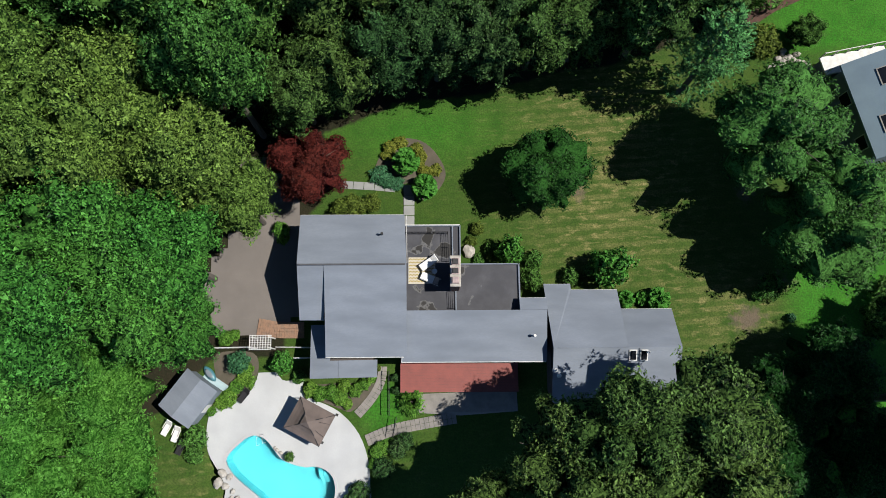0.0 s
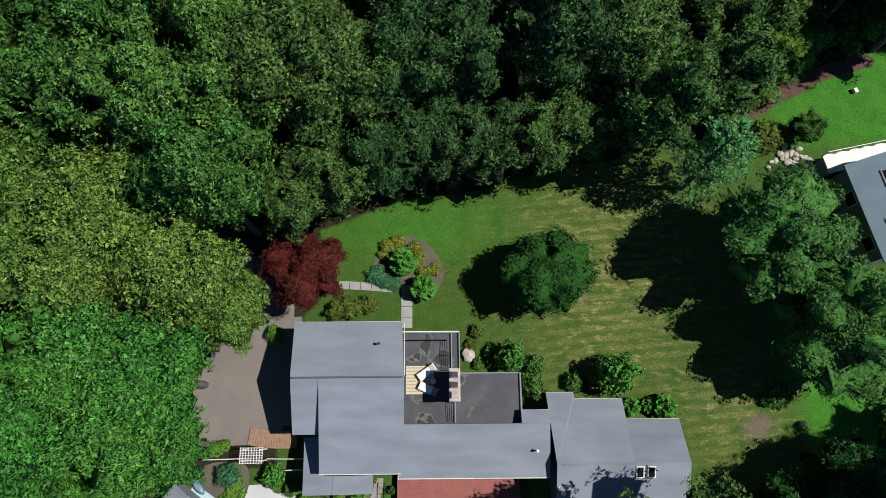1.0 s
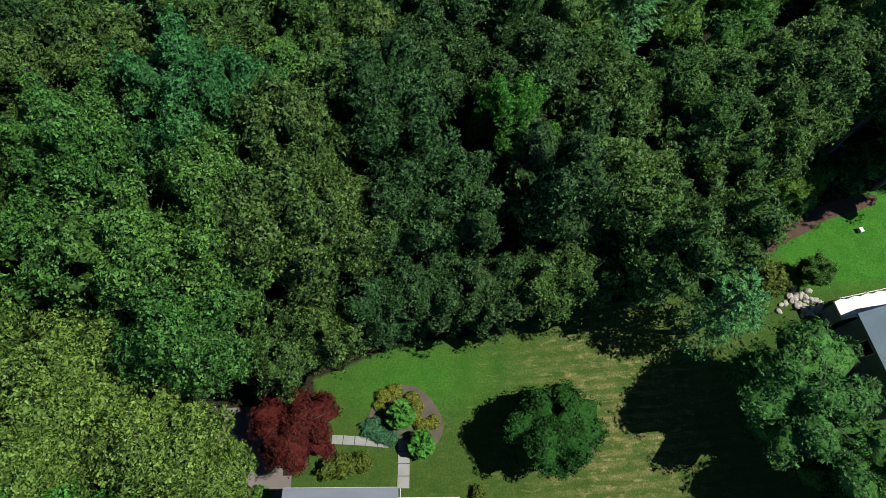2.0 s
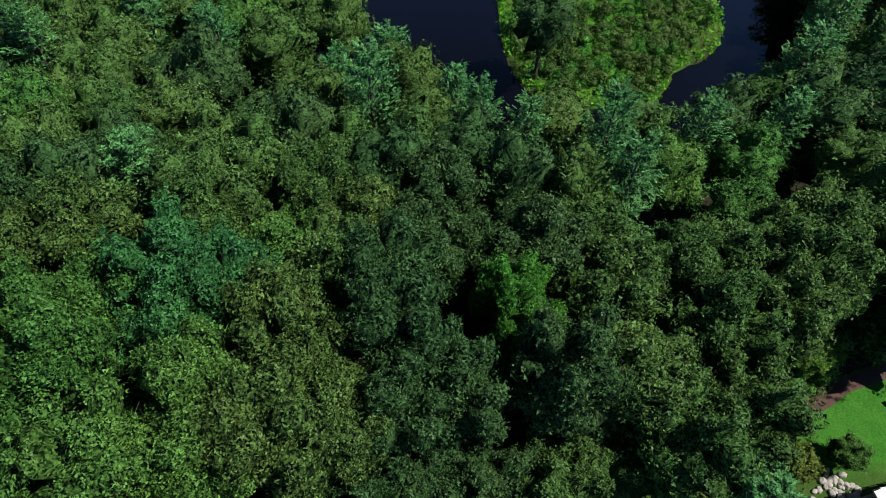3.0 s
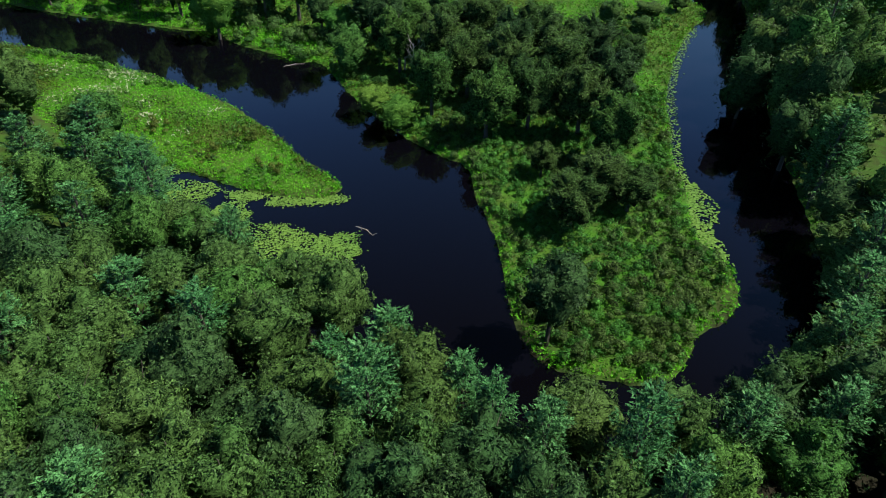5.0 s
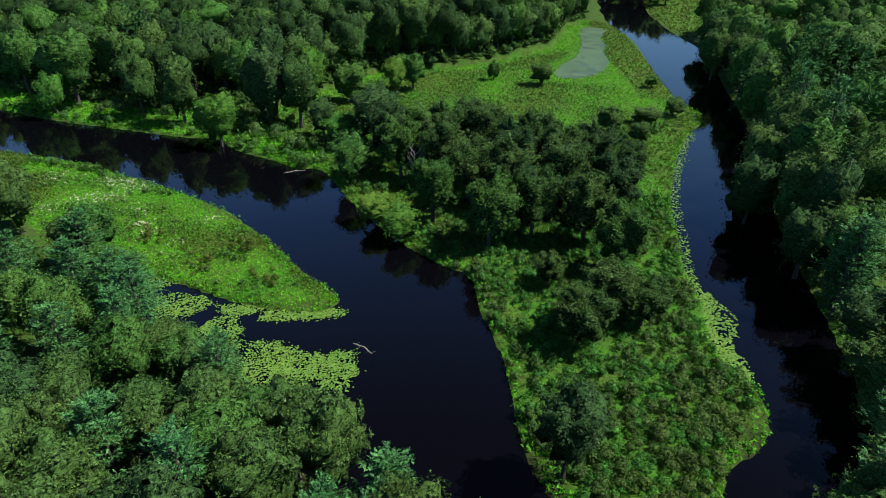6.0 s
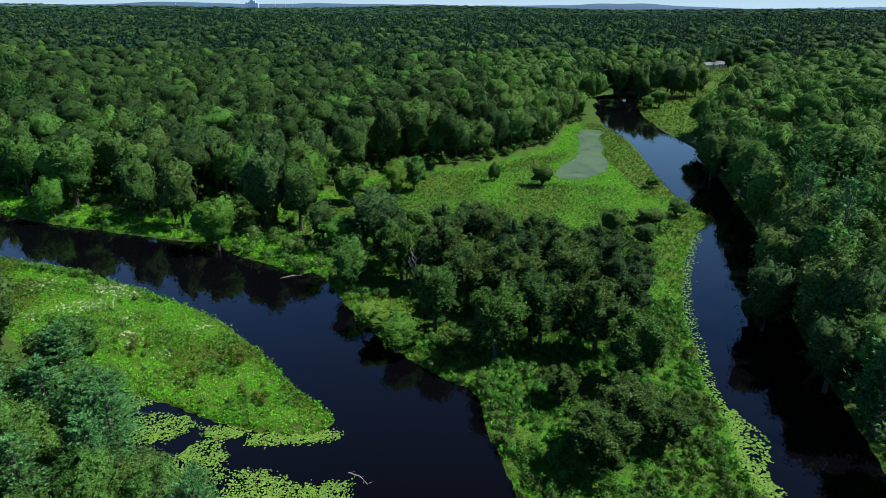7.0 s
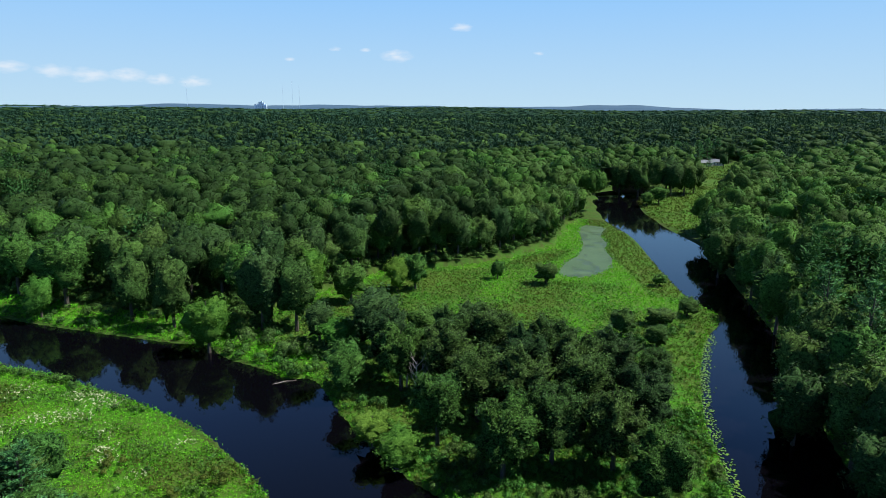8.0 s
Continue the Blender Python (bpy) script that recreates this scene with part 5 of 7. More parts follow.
def pool_water():
    m, nt, p, ln = shader("pool_water")
    p.inputs["Base Color"].default_value = (0.75, 0.97, 1.0, 1)
    p.inputs["Transmission Weight"].default_value = 1.0
    p.inputs["Roughness"].default_value = 0.02
    p.inputs["IOR"].default_value = 1.33
    bump(nt, noise_at(nt, 2.5, 3), p, 0.12, 0.05)
    return m


bm = bmesh.new()
bm.faces.new([bm.verts.new((x, y, -1.3)) for x, y in POOL])
surf = part("pool_surface", bm, pool_water(), pool)
surf.visible_shadow = False
centre = POOL.mean(0)
for ring, name in ((POOL, "coping"),):
    bm = bmesh.new()
    out = ring + (ring - centre) / np.linalg.norm(ring - centre, axis=1, keepdims=True) * 0.28
    a = [bm.verts.new((x, y, -1.08)) for x, y in ring]
    b = [bm.verts.new((x, y, -1.08)) for x, y in out]
    c = [bm.verts.new((x, y, -1.16)) for x, y in ring]
    d = [bm.verts.new((x, y, -1.16)) for x, y in out]
    for i in range(len(ring)):
        bm.faces.new((a[i - 1], a[i], b[i], b[i - 1]))
        bm.faces.new((a[i], a[i - 1], c[i - 1], c[i]))
        bm.faces.new((b[i - 1], b[i], d[i], d[i - 1]))
    part(name, bm, CONCRETE, pool)
for k in range(3):
    part("pool_step", tube([(-12.0 + 0.25 * k, -8.0 - 0.1 * k, -2.2), (-12.0 + 0.25 * k, -8.0 - 0.1 * k, -1.95 + 0.13 * k)], [1.0 - 0.25 * k] * 2, 14), PLASTER, pool)
for dx in (0.0, 0.55):
    x, y = -18.6 + dx, -4.7 + dx * 0.35
    part("handrail", tube([(x, y + 0.3, -1.1), (x, y + 0.3, -0.5), (x, y - 0.1, -0.35), (x, y - 0.5, -0.6), (x, y - 0.5, -1.6)], [0.025] * 5, 6), WHITE, pool)

drive = [(-20.6, 16.5), (-24.5, 11), (-22.8, 5.6), (-18.8, 5.2), (-14.0, 6.9), (-13.4, 8), (-13.6, 15), (-15, 20), (-17, 24), (-22, 24)]
bm = bmesh.new()
gxs, gys = np.arange(-25, -12, 0.8), np.arange(4.5, 25, 0.8)
dpoly = np.array(drive, float)
keep = {}
for gx in gxs:
    for gy in gys:
        if inside(dpoly, gx + 0.4, gy + 0.4)[0]:
            f = []
            for ox, oy in ((0, 0), (0.8, 0), (0.8, 0.8), (0, 0.8)):
                key = (round(gx + ox, 2), round(gy + oy, 2))
                if key not in keep:
                    keep[key] = bm.verts.new((*key, land(*key) + 0.06))
                f.append(keep[key])
            bm.faces.new(f)
tagged(part("driveway", bm, ASPHALT, None), "worn grey-brown drive beside the house", "driveway", kind="structure")


def paved(name, label, line, width, piece, material, lift=0.07):
    """A path of separate paving pieces along a line."""
    base = new(name)
    tagged(base, label, "path", kind="structure")
    pts = smooth_line(line, 12)
    seg = np.hypot(*np.diff(pts, axis=0).T)
    run = np.concatenate([[0], np.cumsum(seg)])
    n = int(run[-1] / piece)
    across = max(1, round(width / max(piece, 0.3)))
    for k in range(n):
        s0, s1 = (k + 0.03) * piece, (k + 0.97) * piece
        p0 = np.array([np.interp(s0, run, pts[:, 0]), np.interp(s0, run, pts[:, 1])])
        p1 = np.array([np.interp(s1, run, pts[:, 0]), np.interp(s1, run, pts[:, 1])])
        d = (p1 - p0) / np.linalg.norm(p1 - p0)
        nrm = np.array([-d[1], d[0]])
        for j in range(across):
            u0, u1 = (-0.5 + (j + 0.02) / across) * width, (-0.5 + (j + 0.98) / across) * width
            z = land(*(p0 + nrm * (u0 + u1) / 2)) + lift + rng.uniform(-0.008, 0.008)
            part("paving_slab", slab([(*(p + nrm * u), z) for p, u in ((p0, u0), (p1, u0), (p1, u1), (p0, u1))], 0.25), material, base)


paved("front_path", "pale concrete front path across the lawn", [(-10.2, 20.4), (-7, 20.1), (-4.0, 19.7)], 0.85, 1.1, PATHWAY)
paved("front_path", "pale concrete front path along the house", [(-3.35, 20.15), (-3.4, 17.5), (-3.5, 15.0)], 1.15, 1.1, PATHWAY)
paved("garden_path", "curved grey paver path through the garden", [(-6.5, 1.8), (-6.7, 0.4), (-7.6, -1.2), (-9.2, -2.9)], 0.9, 0.45, PAVER, 0.10)
paved("garden_path", "grey paver path from the terrace to the deck", [(-8.2, -5.2), (-5.6, -4.3), (-2.6, -3.8), (0.6, -3.4)], 1.1, 0.45, PAVER, 0.10)
paved("brick_landing", "red and buff brick landing beside the drive", [(-18.6, 6.1), (-16.5, 5.7), (-14.0, 5.6)], 1.6, 0.24, BRICKISH, 0.16)
bm = slab([(x, y, land(x, y) + 0.05) for x, y in ((-3.2, -1.0), (6.6, -1.0), (6.6, -3.0), (1, -3.2), (-3.2, -2.8))], 0.2)
tagged(part("lower_paving", bm, PAVER, None), "grey paving below the red deck", "paving", kind="structure")


# ---- garden structures ----
def gazebo():
    t = thing("gazebo", (-13.27, -3.08, -1.12), -29.3, "brown cloth gazebo on the pool terrace", "gazebo")
    a, b = 1.9, 1.6
    for x in (-a + 0.15, a - 0.15):
        for y in (-b + 0.15, b - 0.15):
            part("post", tube([(x, y, 0), (x, y, 2.2)], [0.05, 0.05], 6), IRON, t)
            part("foot", box(x - 0.12, x + 0.12, y - 0.12, y + 0.12, 0, 0.03), IRON, t)
    names = (((-a, -b), (a, -b)), ((a, -b), (a, b)), ((a, b), (-a, b)), ((-a, b), (-a, -b)))
    for (p, q) in names:
        bm = bmesh.new()
        m = 0.22
        prof = []
        for u in np.linspace(0, 1, 7):
            sag = -0.10 * math.sin(math.pi * u)
            prof.append(((p[0] + (q[0] - p[0]) * u, p[1] + (q[1] - p[1]) * u, 2.15 + sag * 0.3), ((p[0] + (q[0] - p[0]) * u) * m, (p[1] + (q[1] - p[1]) * u) * m, 3.0)))
        rows = []
        for lo, hi in prof:
            rows.append([bm.verts.new((lo[0] + (hi[0] - lo[0]) * v, lo[1] + (hi[1] - lo[1]) * v, lo[2] + (hi[2] - lo[2]) * v - 0.12 * math.sin(math.pi * v))) for v in np.linspace(0, 1, 5)])
        for r0, r1 in zip(rows, rows[1:]):
            for k in range(4):
                bm.faces.new((r0[k], r1[k], r1[k + 1], r0[k + 1]))
        drop = [bm.verts.new((v[0].co.x, v[0].co.y, 1.98)) for v in rows]
        for i in range(6):
            bm.faces.new((rows[i][0], drop[i], drop[i + 1], rows[i + 1][0]))
        part("canopy_panel", bm, FABRIC, t)
    for x, y in ((-a, -b), (a, -b), (a, b), (-a, b)):
        part("rib", tube([(x, y, 2.17), (x * 0.6, y * 0.6, 2.42), (x * 0.22, y * 0.22, 3.03)], [0.03] * 3, 5), IRON, t)
    bm = bmesh.new()
    c = [bm.verts.new((x * 0.30, y * 0.30, 3.02)) for x, y in ((-a, -b), (a, -b), (a, b), (-a, b))]
    apex = bm.verts.new((0, 0, 3.4))
    for i in range(4):
        bm.faces.new((c[i], c[(i + 1) % 4], apex))
    part("vent_cap", bm, FABRIC, t)
    for u in (-0.4, 0.4):
        part("frame_bar", tube([(a * 0.98, b * u, 2.2), (a * 0.3, b * u * 0.5, 2.75)], [0.02, 0.02], 5), IRON, t)


def shed():
    t = thing("pool_shed", (-24.7, -0.5, -1.2), -38, "small grey-roofed pool shed", "shed")
    a, b = 1.85, 2.1
    part("wall", box(-a + 0.2, a - 0.2, -b + 0.2, b - 0.2, 0, 2.2), PALEBLUE, t)
    part("roof", slab([(-a, -b, 2.3), (0, -b, 2.75), (0, b, 2.75), (-a, b, 2.3)], 0.12), ROOF, t)
    part("roof", slab([(0, -b, 2.75), (a, -b, 2.3), (a, b, 2.3), (0, b, 2.75)], 0.12), ROOF, t)
    part("door", box(a - 0.2, a - 0.16, -0.5, 0.4, 0.05, 2.0), WHITE, t)


def arbour():
    t = thing("arbour", (-17.85, 4.4, land(-17.85, 4.4)), -1.5, "white lattice-topped garden arbour over the gate", "arbour")
    for x in (-0.85, 0.85):
        for y in (-0.5, 0.5):
            part("post", box(x - 0.06, x + 0.06, y - 0.06, y + 0.06, 0, 2.2), WHITE, t)
    for k in range(7):
        y = -0.66 + 0.22 * k
        part("lattice_bar", box(-1.05, 1.05, y - 0.03, y + 0.03, 2.2, 2.26), WHITE, t)
    for k in range(9):
        x = -1.0 + 0.25 * k
        part("lattice_bar", box(x - 0.03, x + 0.03, -0.72, 0.72, 2.264, 2.32), WHITE, t)


def picket_fence(p, q, label, h=1.1, material=None, step=0.5):
    mat = material or WHITE
    p, q = Vector((*p, 0)), Vector((*q, 0))
    t = thing("fence", (p.x, p.y, land(p.x, p.y)), math.degrees(math.atan2(q.y - p.y, q.x - p.x)), label, "fence")
    run = (q - p).length
    w = 0.014 if mat is IRON else 0.04
    for k in range(int(run / step) + 1):
        part("post", box(k * step - w, k * step + w, -w, w, -0.4, h), mat, t)
    for z in (0.25, h) if mat is IRON else (0.25, h * 0.6, h):
        part("rail", box(0, run, -w * 0.9, w * 0.9, z - 0.05, z + 0.03), mat, t)


gazebo()
shed()
arbour()
picket_fence((-22.6, 4.15), (-19.0, 4.1), "white rail fence beside the garden arbour")
picket_fence((-16.7, 4.0), (-13.4, 3.85), "white rail fence between arbour and house")
picket_fence((-15.0, 2.9), (-13.4, 2.87), "short white rail fence against the house")
picket_fence((-5.85, 1.3), (-5.9, -2.9), "dark metal garden fence beside the path", 1.2, IRON, 0.35)
picket_fence((-5.2, -3.1), (-5.6, -5.0), "dark metal gate rails over the paver path", 1.2, IRON, 0.4)
picket_fence((21.9, 4.6), (22.4, 1.6), "dark metal fence at the house's end", 1.2, IRON, 0.5)

kayak = thing("kayak", (-23.45, 1.75, land(-23.4, 1.75) + 0.05), -52, "teal plastic boat lying beside the shed", "boat")
bm = bmesh.new()
bmesh.ops.create_uvsphere(bm, u_segments=16, v_segments=8, radius=1.0)
for v in bm.verts:
    v.co = Vector((v.co.x * 0.95, v.co.y * 0.42 * (1 - 0.3 * v.co.x ** 2), max(v.co.z, -0.1) * 0.32 + 0.1))
part("hull", bm, TEAL, kayak, smooth=True)
bm = bmesh.new()
bmesh.ops.create_uvsphere(bm, u_segments=14, v_segments=6, radius=1.0)
for v in bm.verts:
    v.co = Vector((v.co.x * 0.55, v.co.y * 0.24, v.co.z * 0.05 + 0.41))
part("cover", bm, PALEBLUE, kayak, smooth=True)
plank = thing("pale_board", (-22.6, 0.75, -1.18), -35, "long pale blue board leaning along the shed", "board")
part("board", box(-1.7, 1.7, -0.35, 0.35, 0.0, 0.12, bevel=0.03), plain("pale_blue_paint", (0.30, 0.40, 0.43), (0.25, 0.34, 0.37), 2, 0.5), plank)


def deck_chair(x, y, turn, mat, label):
    t = thing("deck_chair", (x, y, land(x, y) + (0.1 if x > -23 else 0.05)), turn, label, "chair", "pool chairs")
    part("seat", box(-0.8, 0.3, -0.3, 0.3, 0.26, 0.34, bevel=0.02), mat, t)
    bm = box(0.3, 0.95, -0.3, 0.3, 0.26, 0.34, bevel=0.02)
    bmesh.ops.rotate(bm, verts=bm.verts, cent=(0.3, 0, 0.28), matrix=Matrix.Rotation(radians(-45), 3, "Y"))
    part("backrest", bm, mat, t)
    for lx in (-0.7, 0.25):
        for ly in (-0.26, 0.26):
            part("leg", tube([(lx, ly, 0), (lx, ly, 0.28)], [0.022, 0.022], 5), IRON, t)
    for ly in (-0.33, 0.33):
        part("armrest", box(-0.2, 0.5, ly - 0.03, ly + 0.03, 0.5, 0.54), mat, t)


deck_chair(-20.0, -0.45, 50, IRON, "dark slatted deck chair on the pool terrace")
deck_chair(-27.3, -3.2, 60, CUSHION, "white plastic lounge chair behind the shed")
deck_chair(-26.4, -3.8, 70, CUSHION, "white plastic lounge chair behind the shed")
deck_chair(-25.9, -5.0, 65, IRON, "dark folded deck chair behind the shed")


# ---- shrubs and flower beds ----
def floor_at(x, y):
    """The ground, or the pool terrace where that lies on it."""
    return max(land(x, y), -1.12) if -23 < x < -9 and -12 < y < 0 else land(x, y)


def shrub_crown(leaves, size, lumps, clipped=False):
    if clipped:
        return lobed_crown(1.0, 1.75, 1.75, 220, 24, 14, leaves, size, -0.6, 2.1, 0.25, 0.01, 0.99, 0.10)
    v, q, t = lobed_crown(1.0, 1.9, 1.8, lumps, 14, 9, leaves, size, -0.8, 2.4, 0.6)
    return v, q, t


def grass_crown(blades):
    """A fountain of arching blades."""
    a, r = rng.uniform(0, 6.28, blades), rng.uniform(0.3, 1.0, blades)
    d = np.stack([np.cos(a), np.sin(a), np.zeros(blades)], 1)
    s = np.stack([-np.sin(a), np.cos(a), np.zeros(blades)], 1) * 0.06
    base, mid, tip = d * 0.1, d * r[:, None] * 0.55 + (0, 0, 1.3), d * r[:, None] * 1.05 + (0, 0, 0.75)
    v = np.stack([base - s, base + s, mid + s, mid - s, tip + s * 0.3, tip - s * 0.3], 1).reshape(-1, 3)
    k = np.arange(blades)[:, None] * 6
    return v, np.concatenate([k + [0, 1, 2, 3], k + [3, 2, 4, 5]]), None


SHRUBS = {"ball": shrub_crown(1500, 0.06, 1, True), "loose": shrub_crown(800, 0.13, 26), "small": shrub_crown(420, 0.20, 12), "grass": grass_crown(260)}
SHRUB_TRUNK = trunk_mesh("stems", 1.0, 0.06, 0.7, 4)
SHRUB_PROTO = {}


def shrub(form, kind, x, y, r, h, label):
    key = (form, kind, label)
    m = pose(x, y, floor_at(x, y) - 0.05, 0, 0, rng.uniform(0, 360)) @ Matrix.Diagonal((r, r, h / 1.75, 1))
    if key not in SHRUB_PROTO:
        e = tagged(new("shrub"), label, "shrub", "garden shrubs")
        child(new("stems", SHRUB_TRUNK), e)
        v, q, t = SHRUBS[form]
        child(new("foliage", mesh_np("foliage", v, q, t, LEAF[kind])), e)
        e.matrix_basis = m
        SHRUB_PROTO[key] = e
        return e
    p = SHRUB_PROTO[key]
    return copy_thing(p, m @ Matrix.Diagonal((1 / p.scale[0], 1 / p.scale[1], 1 / p.scale[2], 1)))


for x, y, r, h in ((-3.55, 22.3, 1.45, 2.5), (-1.75, 19.5, 1.35, 2.4), (17.7, 7.3, 0.95, 1.7), (20.9, 7.2, 1.2, 2.1), (19.4, 7.4, 0.75, 1.3)):
    shrub("ball", "clipped", x, y, r, h, "clipped round green shrub in a garden bed")
for x, y, r, h in ((-6.3, 21.1, 1.3, 0.8), (-5.4, 20.6, 0.9, 0.7), (-4.6, 20.4, 0.9, 0.6)):
    shrub("loose", "blue", x, y, r, h, "low blue-green juniper beside the path")
for x, y, r, h in ((-5.1, 24.2, 0.9, 0.8), (-4.1, 24.6, 0.9, 0.7), (-2.4, 23.9, 0.8, 0.8), (-1.9, 23.1, 0.8, 0.8), (-0.6, 21.6, 0.8, 0.7), (-1.6, 21.4, 0.9, 0.9), (-5.6, 23.3, 0.7, 0.6), (-2.2, 22.2, 0.7, 0.9)):
    shrub("small", "yellow", x, y, r, h, "low yellow-green flowering plant in a garden bed")
for x, y, r, h in ((-8.8, 18.0, 1.4, 1.7), (-7.2, 18.3, 1.1, 1.4), (-10.2, 17.6, 1.2, 1.6), (3.4, 15.2, 0.8, 1.0), (2.9, 13.9, 0.7, 0.8), (35.2, 34.4, 2.2, 2.6), (-7.0, 1.6, 0.4, 0.6)):
    shrub("loose", "rust", x, y, r, h, "rusty green shrub with reddish leaves")
for x, y, r, h in ((4.7, 12.9, 0.8, 1.0), (8.8, 11.6, 1.1, 1.8), (8.6, 9.6, 1.4, 2.6), (12.4, 9.9, 1.0, 1.5), (14.6, 10.3, 1.0, 1.6), (32.4, 7.9, 1.5, 1.8), (31.2, 7.4, 0.8, 1.1),
                   (-24.5, -4.4, 1.4, 1.6), (-24.4, -5.8, 1.0, 1.1), (-15.45, -6.35, 0.55, 0.9), (-14.6, 1.2, 0.8, 1.1), (3.4, 12.0, 0.7, 0.8), (43.5, 7.0, 2.0, 2.6)):
    shrub("loose", "green", x, y, r, h, "leafy green garden shrub with a loose outline")
for x, y, r, h in ((6.4, 12.6, 1.7, 3.6), (16.3, 10.6, 2.3, 4.6), (-16.3, 2.6, 1.3, 1.9)):
    shrub("loose", "vivid", x, y, r, h, "tall leafy bright green garden shrub")
for x, y, r, h in ((-21.5, 5.0, 0.9, 1.2), (-20.8, 5.3, 0.7, 1.0), (-16.3, 15.8, 1.0, 1.4), (-16.2, 14.9, 0.8, 1.1), (-19.0, 16.6, 0.9, 1.2), (-22.2, -1.0, 0.9, 0.7), (-21.4, -0.6, 1.0, 0.8), (-20.9, 0.4, 0.9, 0.7),
                   (-20.2, 1.2, 0.9, 0.8), (-19.8, 2.0, 0.8, 0.8), (-13.6, -0.2, 0.9, 1.0), (-12.5, -0.6, 0.9, 1.0), (-11.4, -0.5, 0.9, 1.0), (-10.6, -1.2, 0.9, 0.8), (-10.2, 0.0, 0.8, 0.9), (-9.2, -0.4, 0.8, 0.9),
                   (-9.9, -1.7, 0.6, 0.5), (-8.3, 0.2, 0.7, 0.8), (-7.3, -6.3, 0.8, 0.7), (-6.6, -5.9, 0.8, 0.8), (-7.4, -7.4, 0.7, 0.7), (-23.2, -1.8, 0.6, 0.6)):
    shrub("small", "lime", x, y, r, h, "low bright yellow-green plant in a bed")
for x, y, r, h in ((-20.4, 2.9, 1.3, 1.7),):
    shrub("loose", "blue", x, y, r, h, "weeping blue-green shrub beside the arbour")
for x, y, r, h in ((-3.6, -1.7, 1.5, 1.7), (-8.0, 0.8, 0.9, 1.0), (-19.6, 0.9, 0.9, 0.9)):
    shrub("grass", "lime", x, y, r, h, "arching clump of ornamental grass")
for x, y, r, h in ((-5.2, -5.9, 1.1, 1.3), (-4.3, -5.3, 0.9, 1.2), (-5.3, 0.6, 0.5, 0.9), (-5.2, -0.6, 0.5, 0.9), (-6.5, -7.6, 1.2, 1.4), (-9.0, -10.2, 1.4, 1.4)):
    shrub("loose", "dark", x, y, r, h, "dark green shrub beside the path")
shrub("small", "blue", 34.2, 4.9, 0.55, 0.8, "small pale green shrub on the lawn")


def bed(name, label, outline, mat, lift=0.06):
    ring = smooth_line(outline, 4, True)
    bm = bmesh.new()
    c = bm.verts.new((*ring.mean(0), land(*ring.mean(0)) + lift + 0.05))
    vs = [bm.verts.new((x, y, land(x, y) + lift - 0.03)) for x, y in ring]
    for i in range(len(vs)):
        bm.faces.new((vs[i - 1], vs[i], c))
    tagged(part(name, bm, mat, None), label, "flower bed", kind="structure")


bed("flower_bed", "bare soil garden bed round clipped shrubs", [(-6.9, 21.0), (-6.2, 23.6), (-4.6, 25.2), (-2, 25.0), (-0.2, 23.2), (0.5, 21.0), (-0.8, 19.0), (-2.6, 18.5), (-3.0, 20.3), (-4.6, 20.2)], EARTH)
bed("flower_bed", "soil bed beside the arbour and shed", [(-22.8, 3.6), (-19.2, 3.6), (-18.8, 1.6), (-20.2, -0.2), (-22.6, -1.0), (-22.9, 1.2)], EARTH)
bed("flower_bed", "planted bed below the low roof", [(-14.0, 0.2), (-7.2, 0.2), (-8.0, -1.0), (-9.6, -2.4), (-11.0, -2.0), (-13.4, -0.9)], EARTH, 0.1)
bed("mulch_bed", "strip of red-brown bark mulch along the wood", [(34.0, 38.0), (37.6, 40.7), (41, 42.6), (44.4, 43.7), (50, 45.0), (49.8, 43.6), (44.2, 42.0), (41.2, 40.4), (37.8, 38.9), (35.0, 37.2)], MULCH, 0.08)


def rock(name, x, y, r, label, flat=0.6):
    t_bm = bmesh.new()
    bmesh.ops.create_icosphere(t_bm, subdivisions=2, radius=1.0)
    seed = rng.uniform(0, 50)
    for v in t_bm.verts:
        k = 1 + 0.35 * noise.noise(v.co * 1.3 + Vector((seed, 0, 0)))
        v.co = Vector((v.co.x * r * k, v.co.y * r * k * 0.8, v.co.z * r * flat * k))
    ob = part(name, t_bm, STONE, None)
    ob.matrix_world = pose(x, y, floor_at(x, y) + r * flat * 0.4, 0, 0, rng.uniform(0, 360))
    return tagged(ob, label, "rock", "rocks")


rock("boulder", 2.55, 12.9, 0.75, "pale weathered boulder against the house")
for x, y, r in ((-21.9, -7.6, 0.45), (-22.3, -8.5, 0.55), (-21.6, -8.8, 0.4), (-21.2, -8.0, 0.35), (-20.9, -9.3, 0.3), (-20.4, -10.0, 0.35), (-19.8, -10.8, 0.3), (-21.0, -9.9, 0.25), (-16.8, -5.7, 0.22), (-16.4, -6.0, 0.22), (-17.0, -5.5, 0.18)):
    rock("rock", x, y, r, "pale rock at the pool's edge")
for k in range(46):
    u, v = rng.uniform(0, 1), rng.normal() * 0.75
    rock("rock", 36.6 + 3.6 * u + v * 0.5, 33.4 - 1.9 * u + v * 0.9, rng.uniform(0.18, 0.45), "pale stone in a rock pile", 0.7)


